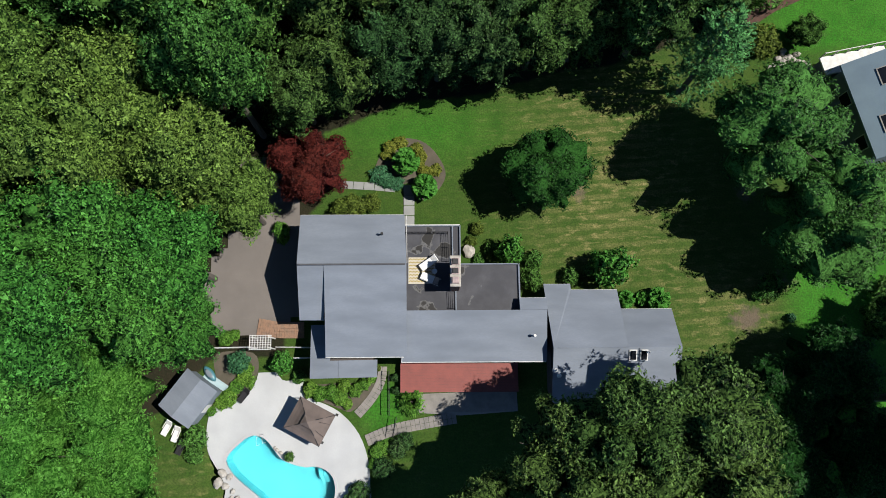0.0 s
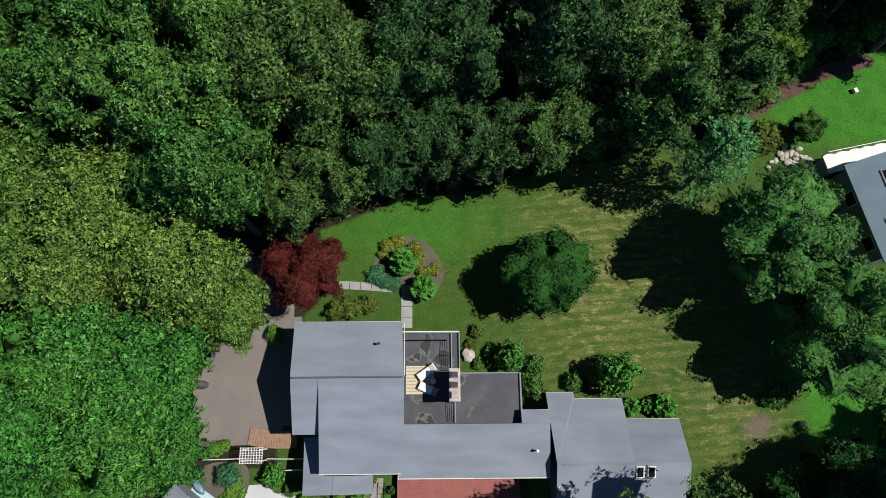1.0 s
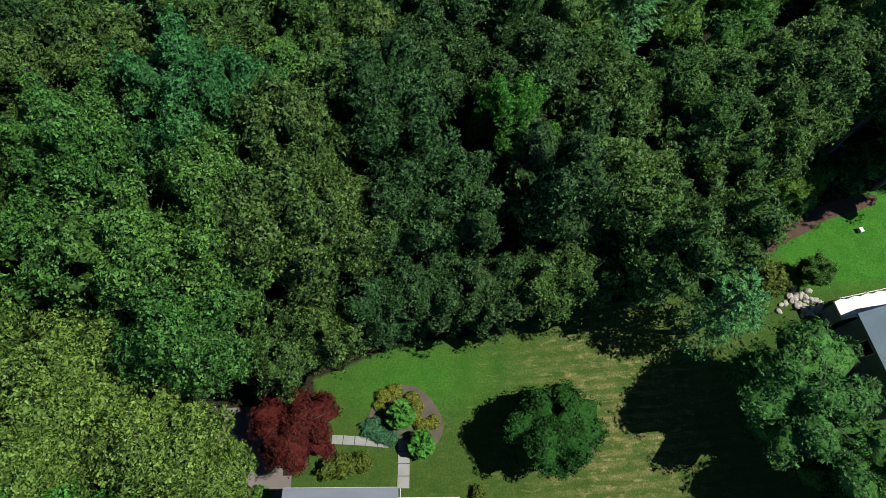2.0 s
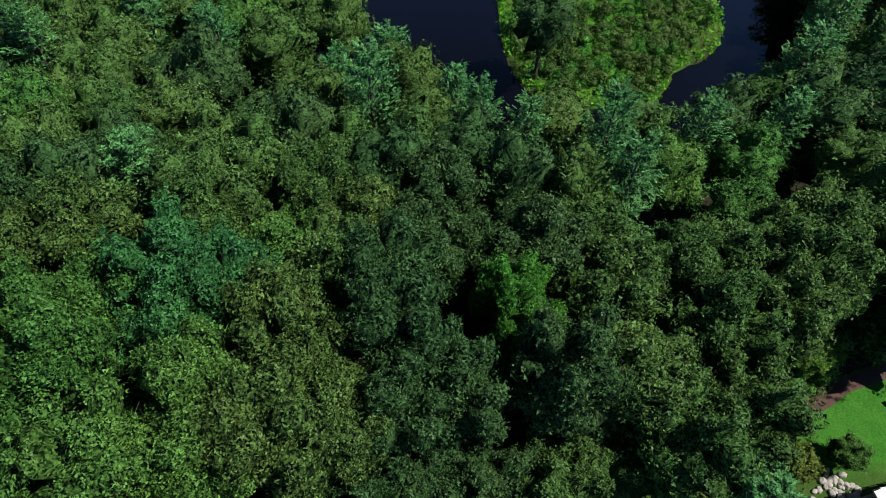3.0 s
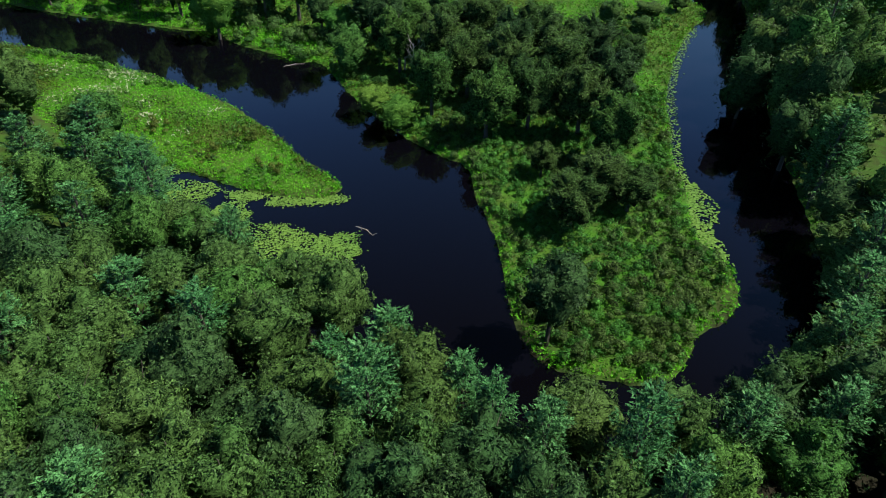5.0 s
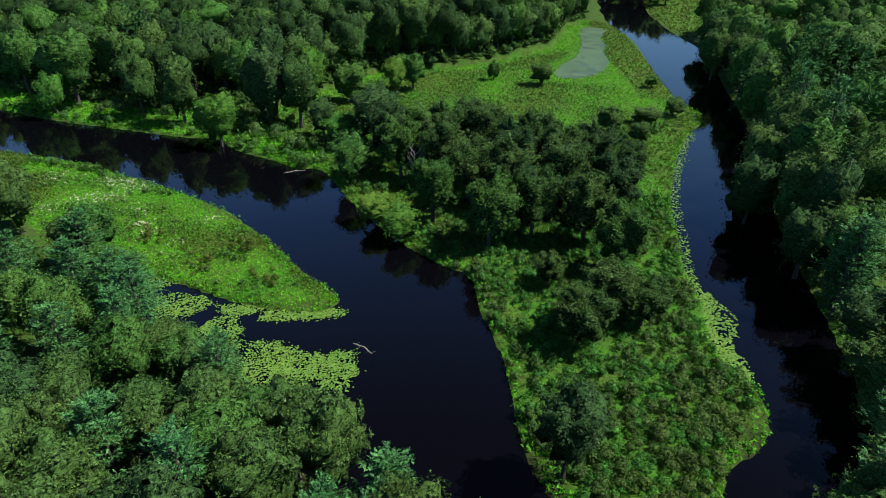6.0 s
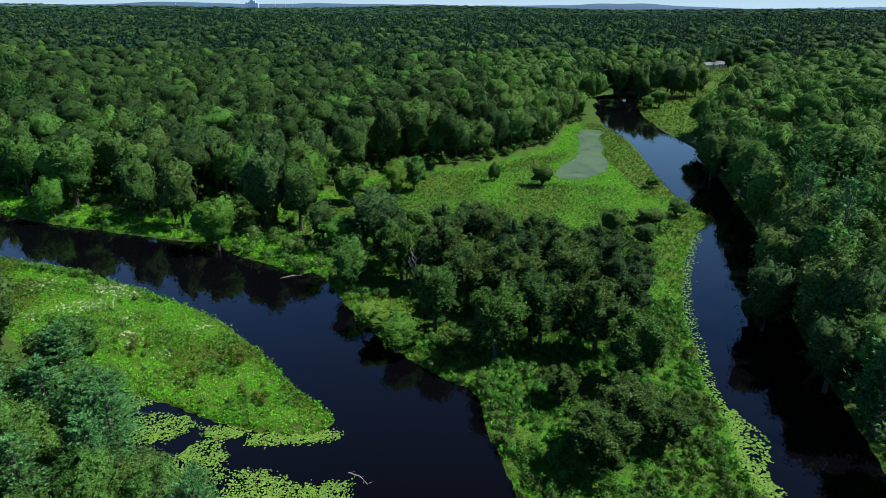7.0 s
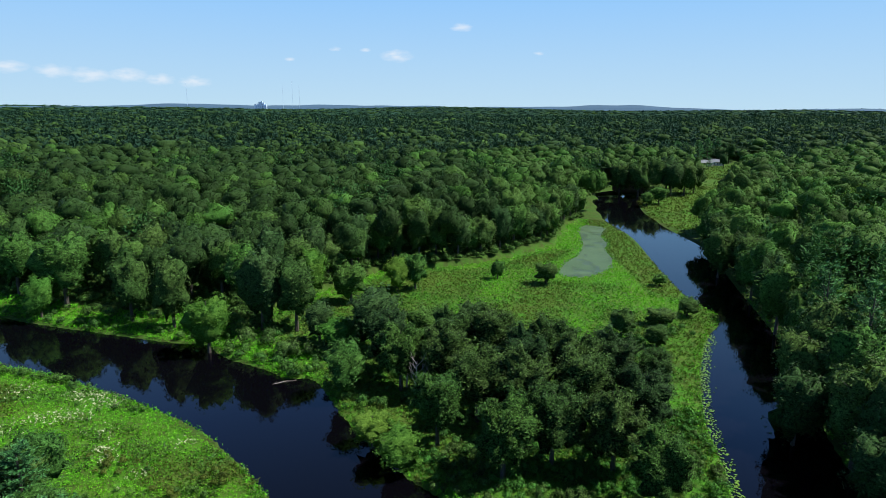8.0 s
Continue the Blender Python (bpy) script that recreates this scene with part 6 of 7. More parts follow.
# ---- the neighbour's house ----
def neighbour():
    t = thing("neighbour_house", (42.5, 19.9, 0), 10.0, "blue-grey neighbouring house with roof windows and a white deck", "house")
    part("wall", box(0.3, 12, 0.2, 9.6, -0.3, 4.8), PALEBLUE, t)
    part("roof", slab([(-0.3, -0.3, 4.9), (4.5, -0.3, 7.6), (4.5, 9.9, 7.6), (-0.3, 9.9, 4.9)], 0.2), SLATE, t)
    part("roof", slab([(4.5, -0.3, 7.6), (12.3, -0.3, 4.6), (12.3, 9.9, 4.6), (4.5, 9.9, 7.6)], 0.2), SLATE, t)
    for y in (1.2, 6.0):
        w = part("window", box(0.22, 0.3, y, y + 1.5, 2.4, 3.9), WHITE, t)
        part("pane", box(0.19, 0.215, y + 0.1, y + 1.4, 2.5, 3.8), GLASS, w)
    for y, x in ((2.0, 1.0), (6.6, 2.0), (2.4, 2.9)):
        z = 4.93 + (x + 0.3) * 0.5625
        w = part("roof_window", slab([(x - 0.1, y - 0.1, z), (x + 1.0, y - 0.1, z + 0.62), (x + 1.0, y + 1.7, z + 0.62), (x - 0.1, y + 1.7, z)], 0.06), STONE, t, "roof window with a pale frame")
        part("pane", slab([(x, y, z + 0.065), (x + 0.9, y, z + 0.57), (x + 0.9, y + 1.6, z + 0.57), (x, y + 1.6, z + 0.065)], 0.01), GLASS, w)
    d = part("deck", box(-0.6, 6.5, 9.9, 11.9, 2.8, 3.0), WHITE, t, "white raised deck")
    part("deck_wall", box(-0.4, 6.3, 10.0, 11.7, -0.3, 2.8), PALEBLUE, t)
    for k in range(6):
        x = -0.55 + 1.4 * k
        part("post", box(x - 0.05, x + 0.05, 11.78, 11.88, 3.0, 4.0), WHITE, d)
    part("rail", box(-0.6, 6.5, 11.8, 11.86, 3.9, 4.0), WHITE, d)
    part("post", box(-0.58, -0.5, 9.95, 10.05, 3.0, 4.0), WHITE, d)


neighbour()
marker = thing("white_box", (47.2, 40.4, land(47.2, 40.4)), 15, "small white box standing on the bright lawn", "box")
part("box_body", box(-0.2, 0.2, -0.26, 0.26, 0, 0.42, bevel=0.03), WHITE, marker)
part("lid", box(-0.22, 0.22, -0.28, 0.28, 0.42, 0.47, bevel=0.015), WHITE, marker)
# Glimpses of two roofs inside the wood
for x, y, a in ((29.3, 59.0, 25), (47.8, 63.2, 50)):
    t = thing("hidden_house", (x, y, land(x, y)), a, "pale roof of a house half hidden in the wood", "house")
    part("wall", box(-2.4, 2.4, -1.8, 1.8, -0.4, 2.3), PALEBLUE, t)
    part("roof", slab([(-2.7, -2.1, 2.2), (2.7, -2.1, 2.2), (2.7, 0, 3.2), (-2.7, 0, 3.2)], 0.12), CONCRETE, t)
    part("roof", slab([(-2.7, 0, 3.2), (2.7, 0, 3.2), (2.7, 2.1, 2.2), (-2.7, 2.1, 2.2)], 0.12), CONCRETE, t)

# ---- deck boards, each a piece ----
for k in range(24):
    y0 = -0.93 + 0.146 * k
    part("board", box(-4.75, 6.75, y0, y0 + 0.138, -0.38, -0.34), REDDECK, deck)


# ---- marsh, spit and water plants ----
def in_region(poly, n):
    lo, hi = poly.min(0), poly.max(0)
    out = np.zeros((0, 2))
    while len(out) < n:
        p = rng.uniform(lo, hi, (n * 2, 2))
        out = np.concatenate([out, p[inside(poly, p[:, 0], p[:, 1])]])
    return out[:n]


def field(name, label, p, size, material, up=0.5, lift=0.15, category="marsh plants"):
    """Many loose leaf sprays over the ground at the places p."""
    z, d, wet = land_height(p[:, 0], p[:, 1])
    p, z = p[~wet], z[~wet]
    n = len(p)
    pos = np.stack([p[:, 0], p[:, 1], z + rng.uniform(0, 1, n) * lift * 2], 1)
    nrm = unit(rng.normal(size=(n, 3)) + (0, 0, up))
    v, q = leaf_sprays(pos, nrm, size * rng.uniform(0.6, 1.5, n), 0.5)
    return tagged(new(name, mesh_np(name, v, None, q, material)), label, category, kind="stuff")


def clump_of(x, y, r, n):
    return np.array([x, y]) + rng.normal(size=(n, 2)) * r * 0.6


def drift(p, scale, seed, lo, hi):
    k = np.array([noise.noise(Vector((x * scale, y * scale, seed))) for x, y in p]) + rng.normal(size=len(p)) * 0.08
    return p[(k > lo) & (k < hi)]


NEAR_SPIT = np.array([(-3.7, 158.5), (10.9, 133), (12.8, 101.7), (19.6, 87.9), (33, 86.9), (49.2, 105.6), (47.7, 121.2), (51.4, 138.8), (60.9, 172.7), (46.8, 181.6), (19.3, 165.9)], float)
marsh_p = in_region(MARSH_LAND, 56000)
field("marsh_grass", "lush bright green marsh grass", drift(marsh_p, 0.06, 1.0, -0.35, 2), 0.28, LEAF["reed"], 1.0, 0.25)
field("marsh_sedge", "rusty brown sedge drifts in the marsh", drift(marsh_p, 0.06, 1.0, -2, -0.27)[:16000], 0.38, LEAF["rust"], 0.4, 0.4)
field("marsh_herbs", "dark green herbs through the marsh", drift(marsh_p[::2], 0.12, 4.0, 0.1, 2), 0.40, LEAF["green"], 0.6, 0.5)
fl = np.concatenate([np.array([x, y]) + rng.normal(size=(n, 2)) * (r, r * 0.7) for x, y, r, n in (
    (-76, 187.1, 1.8, 90), (-73.3, 177.7, 2.4, 130), (-70.9, 185.9, 2.0, 110), (-65.9, 182.6, 1.6, 80), (-59.3, 163.6, 1.2, 60), (-57.4, 160.4, 1.0, 50), (-74.8, 163.2, 1.4, 40), (-78.5, 176.8, 2.0, 60), (-49.3, 154.9, 1.6, 30), (-44.7, 166.2, 1.6, 30), (-89.3, 190.7, 3.0, 80), (-83.8, 171.8, 2.5, 50), (-63.2, 171.1, 2.0, 40))])
field("marsh_flowers", "clusters of creamy white marsh flowers", fl, 0.26, LEAF["flower"], 1.5, 0.6)
meadow_p = in_region(SPIT_LAND, 60000)
far_p = meadow_p[meadow_p[:, 1] > 150]
POOL_RING = smooth_line([(90.2, 379.6), (95.6, 385.7), (101.5, 377.2), (93.5, 355.6), (91.9, 340.1), (86.2, 325.7), (84.5, 309.1), (77.8, 293.8), (69.2, 284.7), (60.8, 281.9), (56.9, 288.3), (64.8, 305.7), (72.5, 317.9), (79.3, 336.4), (84.3, 359.1)], 5, True)
far_p = far_p[~inside(POOL_RING, far_p[:, 0], far_p[:, 1])]


def wetness(p):
    """How lush the meadow grows: bright round the pool, in a swale below it and along the wood, sedge on the river's rim."""
    k = np.array([noise.noise(Vector((x * 0.05, y * 0.03, 2.0))) for x, y in p]) * 0.8 + rng.normal(size=len(p)) * 0.14 - 0.24
    ring = edge_distance(POOL_RING, p[:, 0], p[:, 1])
    along = np.min(np.hypot(p[:, None, 0] - WOOD_EDGE[None, :, 0], p[:, None, 1] - WOOD_EDGE[None, :, 1]), 1)
    swale = np.hypot((p[:, 0] - 74) / 13, (p[:, 1] - 262) / 32)
    rim = np.clip(1.9 - edge_distance(SPIT_LAND, p[:, 0], p[:, 1]) / 9, 0, 1) * (p[:, 1] > 255) * (p[:, 0] > 0.25 * p[:, 1])
    return k + 0.9 * np.clip(1 - ring / 11, 0, 1) + 0.85 * np.clip(1.3 - along / 10, 0, 1) + 0.6 * np.clip(1.4 - swale, 0, 1) - 1.3 * rim


wet_k = wetness(far_p)
field("meadow_grass", "bright green wet meadow grass", far_p[wet_k > 0.06], 0.46, LEAF["reed"], 1.0, 0.3)
field("meadow_grass", "olive green meadow grass", far_p[(wet_k <= 0.12) & (wet_k > -0.36)], 0.48, LEAF["fresh"], 0.9, 0.3)
field("meadow_sedge", "olive brown sedge across the meadow", far_p[(wet_k <= -0.12)], 0.48, LEAF["rust"], 0.9, 0.3)
field("bank_grass", "bright grass along the far bank", in_region(BANK_GRASS, 6000), 0.6, LEAF["reed"], 0.7, 0.4)
field("river_meadow", "pale green meadow across the river", np.concatenate([in_region(FAR_MEADOW, 6000), in_region(FAR_LANE, 5000)]), 0.9, LEAF["rust"], 0.8, 0.3)

spit_p = in_region(NEAR_SPIT, 13000)
field("spit_grass", "rank green grass and herbs on the spit", spit_p, 0.34, LEAF["fresh"], 0.5, 0.45)
fringe = np.repeat(SHORE[(SHORE[:, 1] < 260)], 26, axis=0)
fringe = fringe + rng.normal(size=fringe.shape) * 1.3
field("shore_reeds", "reeds and grass along the water's edge", fringe, 0.45, LEAF["reed"], 0.3, 0.5)

# Thickets on the spit: mounds of leaves, too many to count
TH = [lobed_crown(1.0, 1.7, 1.6, 12, 8, 4, 44, 0.18, -0.5, 2.0, 0.8, 0.22, 0.85, 0.7) for k in range(7)]


def thicket(name, label, pts, material, rlo, rhi):
    pl, sz = [], []
    zz, d, wet = land_height(pts[:, 0], pts[:, 1])
    for (x, y), z, w, dd in zip(pts, zz, wet, d):
        if not w and dd > 0.5:
            r = rng.uniform(rlo, rhi)
            pl.append((x, y, z))
            sz.append((20 * r * rng.uniform(0.7, 1.1), r))
    return woods(name, label, pl, TH, sz, material)


sp = in_region(NEAR_SPIT, 1700)
thicket("spit_thicket", "dense green riverside thicket on the spit", drift(sp, 0.08, 5.0, -0.1, 2), LEAF["vivid"], 0.6, 1.35)
thicket("spit_thicket", "olive green riverside thicket on the spit", drift(sp, 0.08, 5.0, -2, -0.02), LEAF["oak"], 0.6, 1.35)
sp2 = in_region(np.array([(-35.3, 197.1), (-7.7, 162.8), (4.5, 156.1), (53.1, 183.4), (81.3, 221.9), (69.3, 232.7), (27.4, 217.6), (-3.4, 222.9), (-29.5, 242.6), (-44.4, 232.8)], float), 420)
thicket("river_thicket", "leafy thicket round the trees' feet", drift(sp2, 0.05, 6.0, -0.15, 2), LEAF["green"], 0.9, 2.0)
edge = smooth_line([(-31.2, 198), (-15.3, 179.7), (-4.6, 160.6), (6.3, 147.7)], 10)
thicket("bank_thicket", "bright leafy bushes over the water's edge", edge + rng.normal(size=edge.shape) * 1.0 + (1.5, 1.2), LEAF["lime"], 1.0, 1.8)
eb = smooth_line(EAST_BANK, 8) + (1.8, 0)
thicket("bank_thicket", "leafy bushes along the shaded bank", eb + rng.normal(size=eb.shape) * 1.5, LEAF["dark"], 1.2, 2.4)
nb = smooth_line(NEAR_BANK, 8) - (0, 2.5)
thicket("bank_thicket", "leafy bushes along the wood's bank", nb + rng.normal(size=nb.shape) * 1.5, LEAF["oak"], 1.2, 2.4)
fbk = smooth_line(FAR_BANK, 8) + (1.0, 3.0)
thicket("bank_thicket", "green bushes along the far bank", fbk + rng.normal(size=fbk.shape) * 1.5, LEAF["green"], 1.0, 2.2)
thicket("bank_thicket", "taller bushes behind the far bank", fbk[::2] + rng.normal(size=fbk[::2].shape) * 2.5 + (2.0, 9.0), LEAF["oak"], 1.8, 4.0)
thicket("wood_edge_thicket", "bushes along the meadow's wooded edge", WOOD_EDGE + rng.normal(size=WOOD_EDGE.shape) * 2.0 + (-2.5, 3.0), LEAF["oak"], 1.0, 2.2)
brush = np.stack([rng.uniform(-60, 110, 9000), rng.uniform(225, 420, 9000)], 1)
brush = brush[wooded(brush[:, 0], brush[:, 1]) & (edge_distance(SPIT_LAND, brush[:, 0], brush[:, 1]) < 15)][:420]
thicket("wood_edge_thicket", "shaded undergrowth at the wood's edge", brush, WOOD_LEAF["oak", 5.0], 1.2, 2.8)
brush = np.stack([rng.uniform(-190, -15, 2200), rng.uniform(205, 285, 2200)], 1)
brush = brush[wooded(brush[:, 0], brush[:, 1])][:520]
thicket("wood_edge_thicket", "shaded undergrowth in the bank's wood", brush, WOOD_LEAF["oak", 5.0], 1.2, 2.8)
tip = in_region(np.array([(16.8, 97.4), (20.6, 88.9), (33, 88), (46, 102.6), (44.3, 115.1), (29.6, 107.3)], float), 130)
thicket("spit_thicket", "olive green bushes at the spit's tip", tip, LEAF["olive"], 0.9, 1.7)
edge = smooth_line([(-101.3, 201.6), (-93.2, 198.7), (-85, 195.8), (-79, 191.4)], 6)
thicket("marsh_thicket", "low dark green bushes on the marsh's edge", edge + rng.normal(size=edge.shape) * 0.9, LEAF["green"], 0.9, 1.7)
tip = np.concatenate([clump_of(x, y, r, n) for x, y, r, n in ((-28.1, 140.7, 3.0, 12), (-41.3, 147.4, 3.5, 10), (-55.4, 158.3, 4.0, 12), (-34.9, 153.4, 3.0, 8))])
thicket("marsh_thicket", "mounds of rusty brown sedge in the marsh", tip, LEAF["rust"], 0.6, 1.2)
mounds = drift(in_region(MARSH_LAND, 700), 0.09, 12.0, 0.12, 2)[:120]
thicket("marsh_thicket", "low leafy green mounds in the marsh", mounds, LEAF["green"], 0.5, 1.1)
brush = np.stack([rng.uniform(-125, -66, 900), rng.uniform(128, 178, 900)], 1)
brush = brush[wooded(brush[:, 0], brush[:, 1])][:150]
thicket("bank_thicket", "leafy bushes behind the marsh", brush, LEAF["oak"], 1.2, 2.6)
brush = np.stack([rng.uniform(52, 82, 900), rng.uniform(50, 118, 900)], 1)
brush = brush[wooded(brush[:, 0], brush[:, 1])][:150]
thicket("bank_thicket", "leafy undergrowth of the near wood", brush, LEAF["dark"], 1.2, 2.6)
floor_p = np.stack([rng.uniform(-50, 50, 9000), rng.uniform(20, 95, 9000)], 1)
floor_p = floor_p[wooded(floor_p[:, 0], floor_p[:, 1])]
field("undergrowth", "low undergrowth on the wood's floor", floor_p, 0.5, LEAF["dark"], 1.0, 0.7, "undergrowth")


verge = smooth_line([(34, 41.5), (38, 43.5), (42, 45.2), (47, 46.6), (53, 48), (60, 49)], 8)
verge = np.repeat(verge, 3, axis=0) + rng.normal(size=(3 * len(verge), 2)) * (1.0, 1.6) + (0, 1.6)
thicket("verge_thicket", "leafy green bushes along the mulch border", verge, LEAF["green"], 1.0, 2.2)


def pads(name, label, p, r, material=None):
    """Floating lily pads: notched round leaves on the water."""
    _, d, wet = land_height(p[:, 0], p[:, 1])
    p = p[wet | (d < 0.8)]
    n, k = len(p), 6
    a = rng.uniform(0, 6.28, (n, 1)) + np.linspace(0.3, 5.98, k)[None, :]
    rr = r * rng.uniform(0.6, 1.25, (n, 1))
    rim = np.stack([p[:, :1] + np.cos(a) * rr, p[:, 1:] + np.sin(a) * rr, np.full((n, k), WATER_Z + 0.03) + rng.uniform(-0.01, 0.10, (n, k))], 2)
    v = rim.reshape(-1, 3)
    base = np.arange(n)[:, None] * k
    q = np.concatenate([base + [0, 1, 2, 3], base + [0, 3, 4, 5]])
    me = mesh_np(name, v, q, None, material or LEAF["pads"])
    return tagged(new(name, me), label, "water plants", kind="stuff")


def clump(x, y, rx, ry, n):
    a, r = rng.uniform(0, 6.28, n), np.sqrt(rng.uniform(0, 1, n))
    k = 1 + 0.18 * np.sin(3 * a + x) + 0.12 * np.sin(7 * a + y)
    return np.stack([x + np.cos(a) * r * rx * k, y + np.sin(a) * r * ry * k], 1)


lily = [clump(-13.4, 115.8, 3.8, 4.6, 420), clump(-19.2, 116.4, 3.2, 4.2, 300), clump(-24.3, 118.2, 4.2, 5.5, 420), clump(-29.6, 114.7, 4.0, 3.0, 260), clump(-33.8, 125.3, 4.6, 5.0, 420), clump(-31.5, 132.5, 4.0, 1.6, 200),
        clump(-23.3, 130.1, 4.5, 1.4, 200), clump(-17.1, 130.9, 4.0, 1.8, 260), clump(-42.8, 133.9, 5.5, 4.0, 420), clump(-50.8, 141.5, 5, 3, 260), clump(-14.5, 104.2, 1.6, 2.2, 80), clump(-18.5, 107, 1.6, 1.0, 50), clump(-38.2, 120.2, 4.5, 4, 300)]
pads("lily_pads", "mats of yellow-green lily pads on dark water", np.concatenate([np.concatenate(lily)] + [c + rng.normal(size=c.shape) * 0.5 for c in lily] + [c + rng.normal(size=c.shape) * 0.4 for c in lily]), 0.15)
shore = smooth_line(SPIT_EAST, 10)
rim = np.repeat(shore[(shore[:, 1] > 111) & (shore[:, 1] < 221)], 20, axis=0)
rim = rim + np.stack([rng.uniform(-0.6, 2.0, len(rim)), rng.normal(size=len(rim)) * 1.2], 1)
pads("lily_pads", "pale fringe of lily pads along the spit", np.concatenate([rim, clump(52.1, 128.4, 2.6, 9, 520), clump(48.6, 117, 3.2, 5.5, 520)]), 0.21)


def meadow_pool():
    """Shallow water with a broken skin of duckweed."""
    zc = max(land(x, y) for x, y in POOL_RING) + 0.04
    bm = bmesh.new()
    cv = bm.verts.new((*POOL_RING.mean(0), zc))
    vs = [bm.verts.new((x, y, zc)) for x, y in POOL_RING]
    lo = [bm.verts.new((x, y, zc - 0.6)) for x, y in POOL_RING]
    for i in range(len(vs)):
        bm.faces.new((vs[i - 1], vs[i], cv))
        bm.faces.new((vs[i], vs[i - 1], lo[i - 1], lo[i]))
    tagged(part("meadow_pool", bm, plain("murky_pool", (0.030, 0.060, 0.028), (0.050, 0.085, 0.036), 0.2, 0.45, 0, 2.0, 0.1), None), "shallow murky green pool in the meadow", "pool", kind="structure")
    p = in_region(POOL_RING, 9000) + rng.normal(size=(9000, 2)) * 0.9
    p = np.concatenate([drift(p, 0.16, 31.0, -0.05, 2), drift(p[::4], 0.5, 17.0, 0.1, 2)])
    n, k = len(p), 6
    a = rng.uniform(0, 6.28, (n, 1)) + np.linspace(0, 5.2, k)[None, :]
    r = rng.uniform(0.2, 0.6, (n, 1))
    z = zc + 0.03 + rng.uniform(0, 0.05, (n, 1))
    rim_p = np.stack([p[:, :1] + np.cos(a) * r, p[:, 1:] + np.sin(a) * r * 1.3, np.repeat(z, k, 1)], 2).reshape(-1, 3)
    base = np.arange(n)[:, None] * k
    me = mesh_np("duckweed", rim_p, np.concatenate([base + [0, 1, 2, 3], base + [0, 3, 4, 5]]), None, plain("duckweed", (0.070, 0.128, 0.062), (0.042, 0.092, 0.034), 0.12, 0.6, 0, 1.2, 0.0))
    tagged(new("duckweed", me), "pale green duckweed rafts on the meadow pool", "water plants", kind="stuff")


meadow_pool()


def dead_tree(x, y, h, label):
    t = thing("dead_tree", (x, y, land(x, y) - 0.1), 0, label, "tree")
    part("trunk", tube([(0, 0, 0), (0.2, 0.1, h * 0.35), (-0.1, 0.2, h * 0.6), (0.1, 0.1, h * 0.85)], [0.22, 0.18, 0.13, 0.04]), DEADWOOD, t)
    for k in range(11):
        a, z = k * 2.1 + rng.uniform(-0.4, 0.4), h * (0.35 + 0.045 * k)
        e = rng.uniform(1.2, 2.8)
        d = Vector((math.cos(a), math.sin(a), 0))
        bm = tube([(0, 0, z), Vector((0, 0, z + e * 0.5)) + d * e * 0.6, Vector((0, 0, z + e * 1.3)) + d * e], [0.09, 0.06, 0.02], 5)
        for s in (-1, 1):
            m = Vector((0, 0, z + e * 0.5)) + d * e * 0.6
            sd = Vector((-d.y, d.x, 0)) * s
            add_tube(bm, [m, m + sd * 0.5 * e + Vector((0, 0, 0.5 * e))], [0.045, 0.012], 4)
        part("branch", bm, DEADWOOD, t)


dead_tree(-0.1, 179.7, 12.5, "bare bleached dead tree among the spit's trees")
dead_tree(2.8, 183.7, 11.0, "bare bleached dead tree among the spit's trees")
dead_tree(-2.4, 188.6, 9.0, "bare bleached dead tree among the spit's trees")
for (x, y), a, n in (((-9.2, 120.7), -40, 4.5), ((-15.3, 108.2), 10, 3.5), ((-31.3, 194.3), 20, 6.0)):
    t = thing("fallen_branch", (x, y, WATER_Z), a, "grey fallen branch lying in the water", "branch")
    part("limb", tube([(-n / 2, 0, -0.1), (0, 0.3, 0.15), (n / 2, -0.2, -0.05)], [0.12, 0.09, 0.03], 5), DEADWOOD, t)
    for k in range(5):
        u = -n / 2 + n * (k + 0.5) / 5
        part("twig", tube([(u, 0.1, 0.05), (u + 0.5, 0.6 * (-1) ** k, 0.3)], [0.04, 0.012], 4), DEADWOOD, t)


# ---- the distance ----
def far_house(x, y, turn, label):
    t = thing("far_house", (x, y, land(x, y)), turn, label, "house")
    part("wall", box(-6.5, 6.5, -4, 4, -0.5, 4.2), WHITE, t)
    part("roof", slab([(-7.0, -4.6, 4.0), (7.0, -4.6, 4.0), (7.0, 0, 6.8), (-7.0, 0, 6.8)], 0.25), ROOF, t)
    part("roof", slab([(-7.0, 0, 6.8), (7.0, 0, 6.8), (7.0, 4.6, 4.0), (-7.0, 4.6, 4.0)], 0.25), ROOF, t)
    for k in range(5):
        w = part("window", box(-5.6 + 2.5 * k, -4.6 + 2.5 * k, -4.06, -3.99, 1.2, 2.8), GLASS, t)
    part("chimney", box(2, 3.2, -0.6, 0.6, 6.0, 8.2), BRICK, t)


far_house(304, 692, 8, "white house with a pale roof beyond the river")
far_house(321, 700, -20, "white house with a pale roof beyond the river")
far_house(340.5, 1370.9, 10, "white house among far woods")
far_house(-316.6, 843.8, -10, "pale house among far woods")

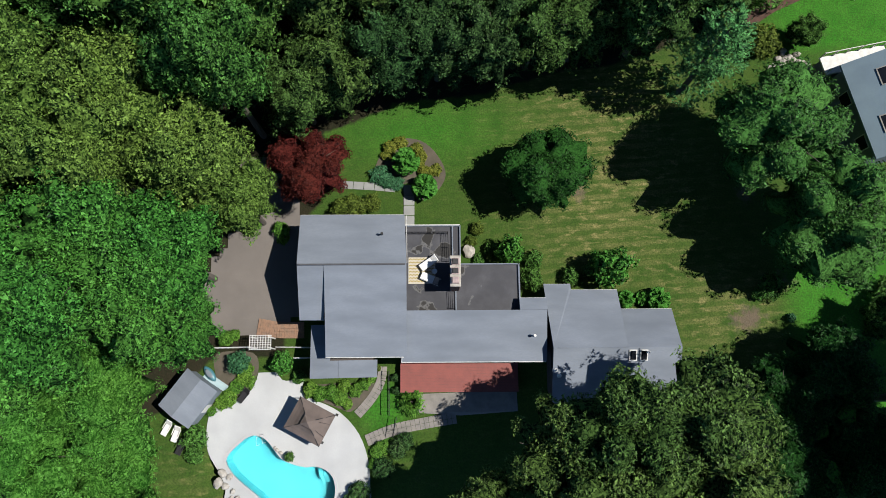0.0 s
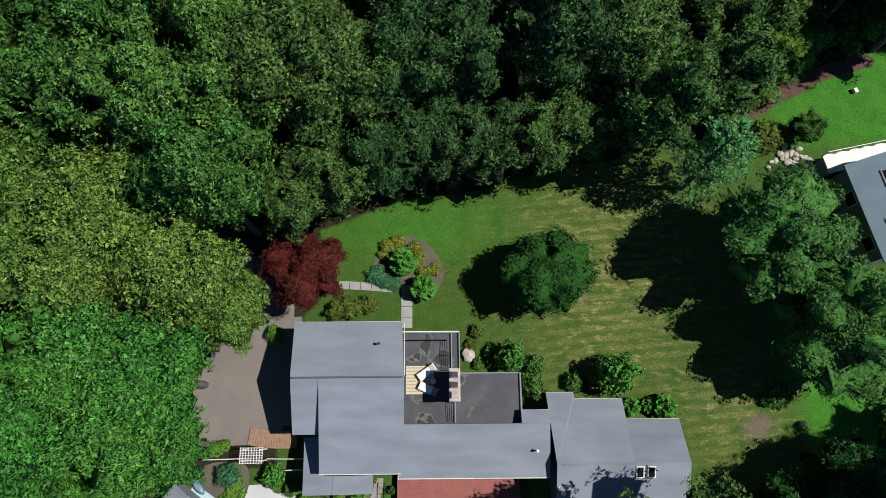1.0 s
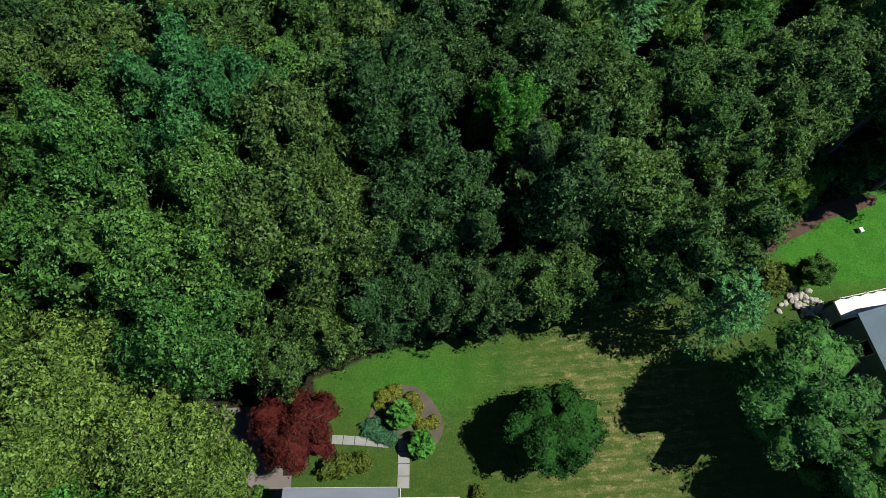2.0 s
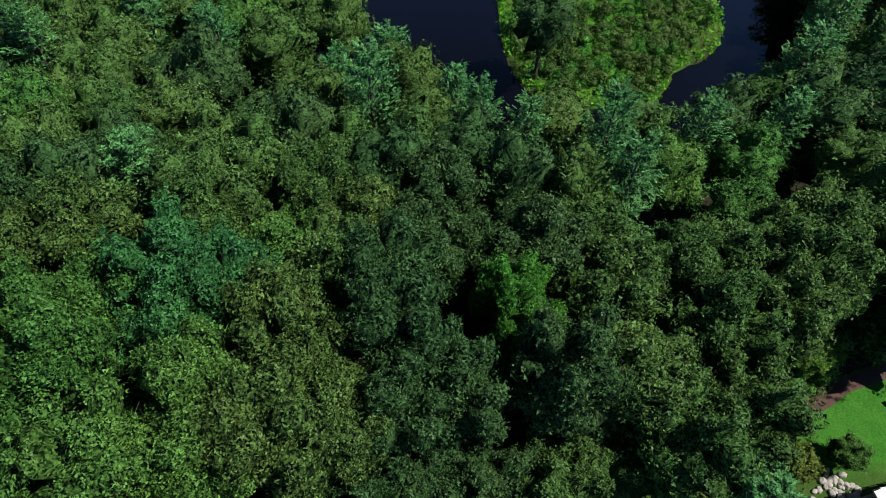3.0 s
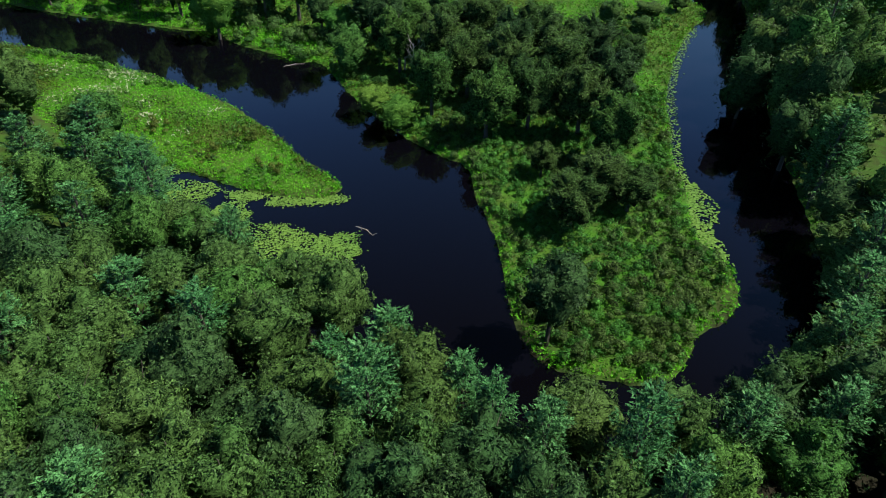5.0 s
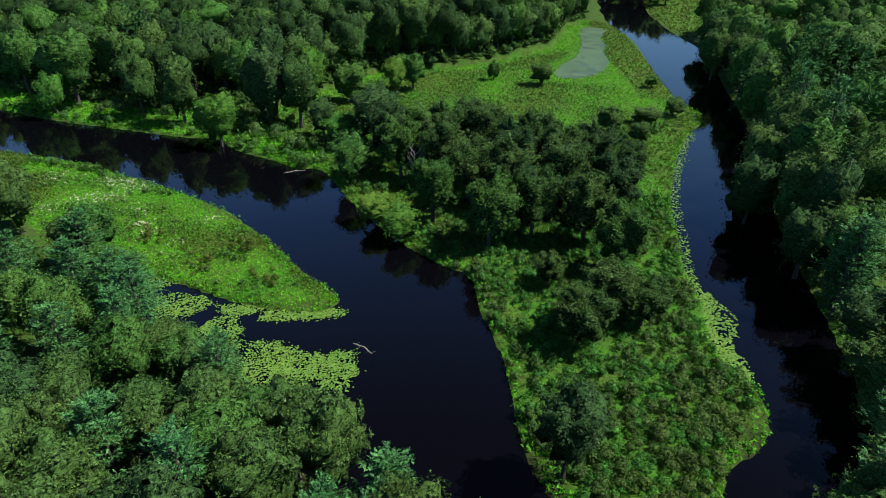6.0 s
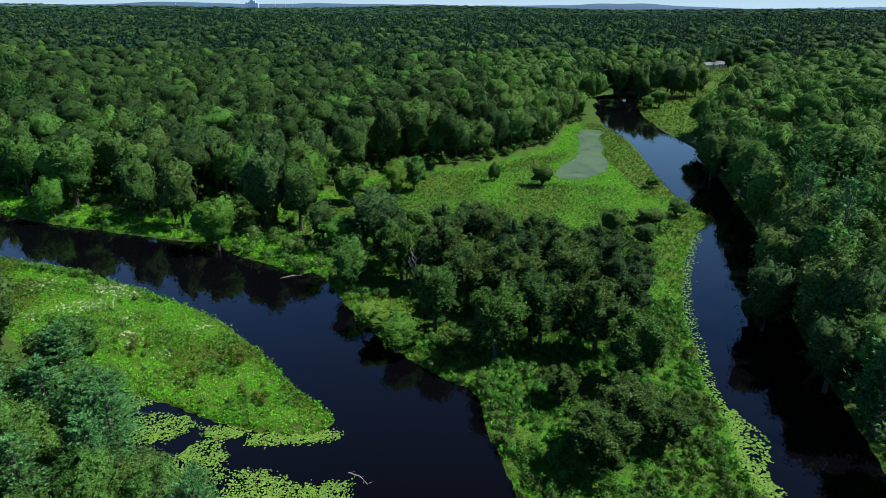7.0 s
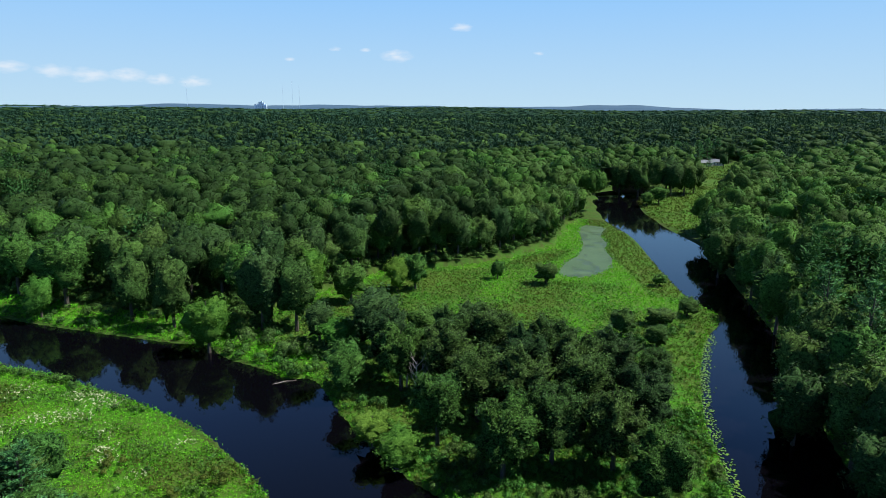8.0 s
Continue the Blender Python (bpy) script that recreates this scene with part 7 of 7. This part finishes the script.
# Blue haze of distance is painted into the hills' base colour.
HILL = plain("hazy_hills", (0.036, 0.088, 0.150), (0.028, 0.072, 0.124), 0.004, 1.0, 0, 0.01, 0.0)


def hills(name, dist, height, seed, label, lo=-0.86, hi=0.94):
    """A low ridge at the horizon, a long mound with a crest line."""
    n = 220
    an = np.linspace(lo, hi, n)
    crest = np.array([height * (0.35 + 0.65 * max(0.0, 0.5 + 0.9 * noise.noise(Vector((a * 5.0, seed, 0))) + 0.3 * noise.noise(Vector((a * 19.0, seed, 3))))) for a in an])
    rows = []
    for dd, f in ((-260, 0.0), (-120, 0.6), (0, 1.0), (90, 0.5)):
        rows.append(np.stack([np.sin(an) * (dist + dd), np.cos(an) * (dist + dd), 8 + crest * f], 1))
    v = np.concatenate(rows)
    i = (np.arange(3)[:, None] * n + np.arange(n - 1)[None, :]).ravel()
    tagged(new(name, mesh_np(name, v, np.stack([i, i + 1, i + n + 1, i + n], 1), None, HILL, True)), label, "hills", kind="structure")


hills("backdrop", 4700, 58, 2.0, "low hills along the horizon, blued by painted haze")
# Towers and masts: pale blue distance haze is put into their colour.
TOWER = plain("hazy_towers", (0.56, 0.70, 0.86), (0.52, 0.66, 0.82), 0.01, 0.9, 0, 0.05, 0.0)
for k, (w, h) in enumerate(((12, 50), (8, 52), (9, 66), (12, 70), (9, 62), (14, 48))):
    t = thing("office_tower", (-1020 + 13 * k, 4360, 10), 0, "hazy tower block on the horizon", "tower", "skyline towers")
    part("shaft", box(-w / 2, w / 2, -9, 9, 0, h * 0.9), TOWER, t)
    part("roof_plant", box(-w / 4, w / 4, -5, 5, h * 0.9, h * 0.95), TOWER, t)
for ax, hh in ((-0.565, 190), (-0.176, 190), (-0.190, 160), (-0.166, 165), (-0.323, 170)):
    t = thing("radio_mast", (4000 * math.sin(ax), 4000 * math.cos(ax), 5), 0, "slender radio mast on the horizon", "mast", "radio masts")
    part("mast", tube([(0, 0, 0), (0, 0, hh)], [0.6, 0.4], 4), TOWER, t)
    for k in range(4):
        part("collar", tube([(0, 0, hh * (0.3 + 0.2 * k)), (0, 0, hh * (0.3 + 0.2 * k) + 4)], [0.8, 0.8], 4), TOWER, t)
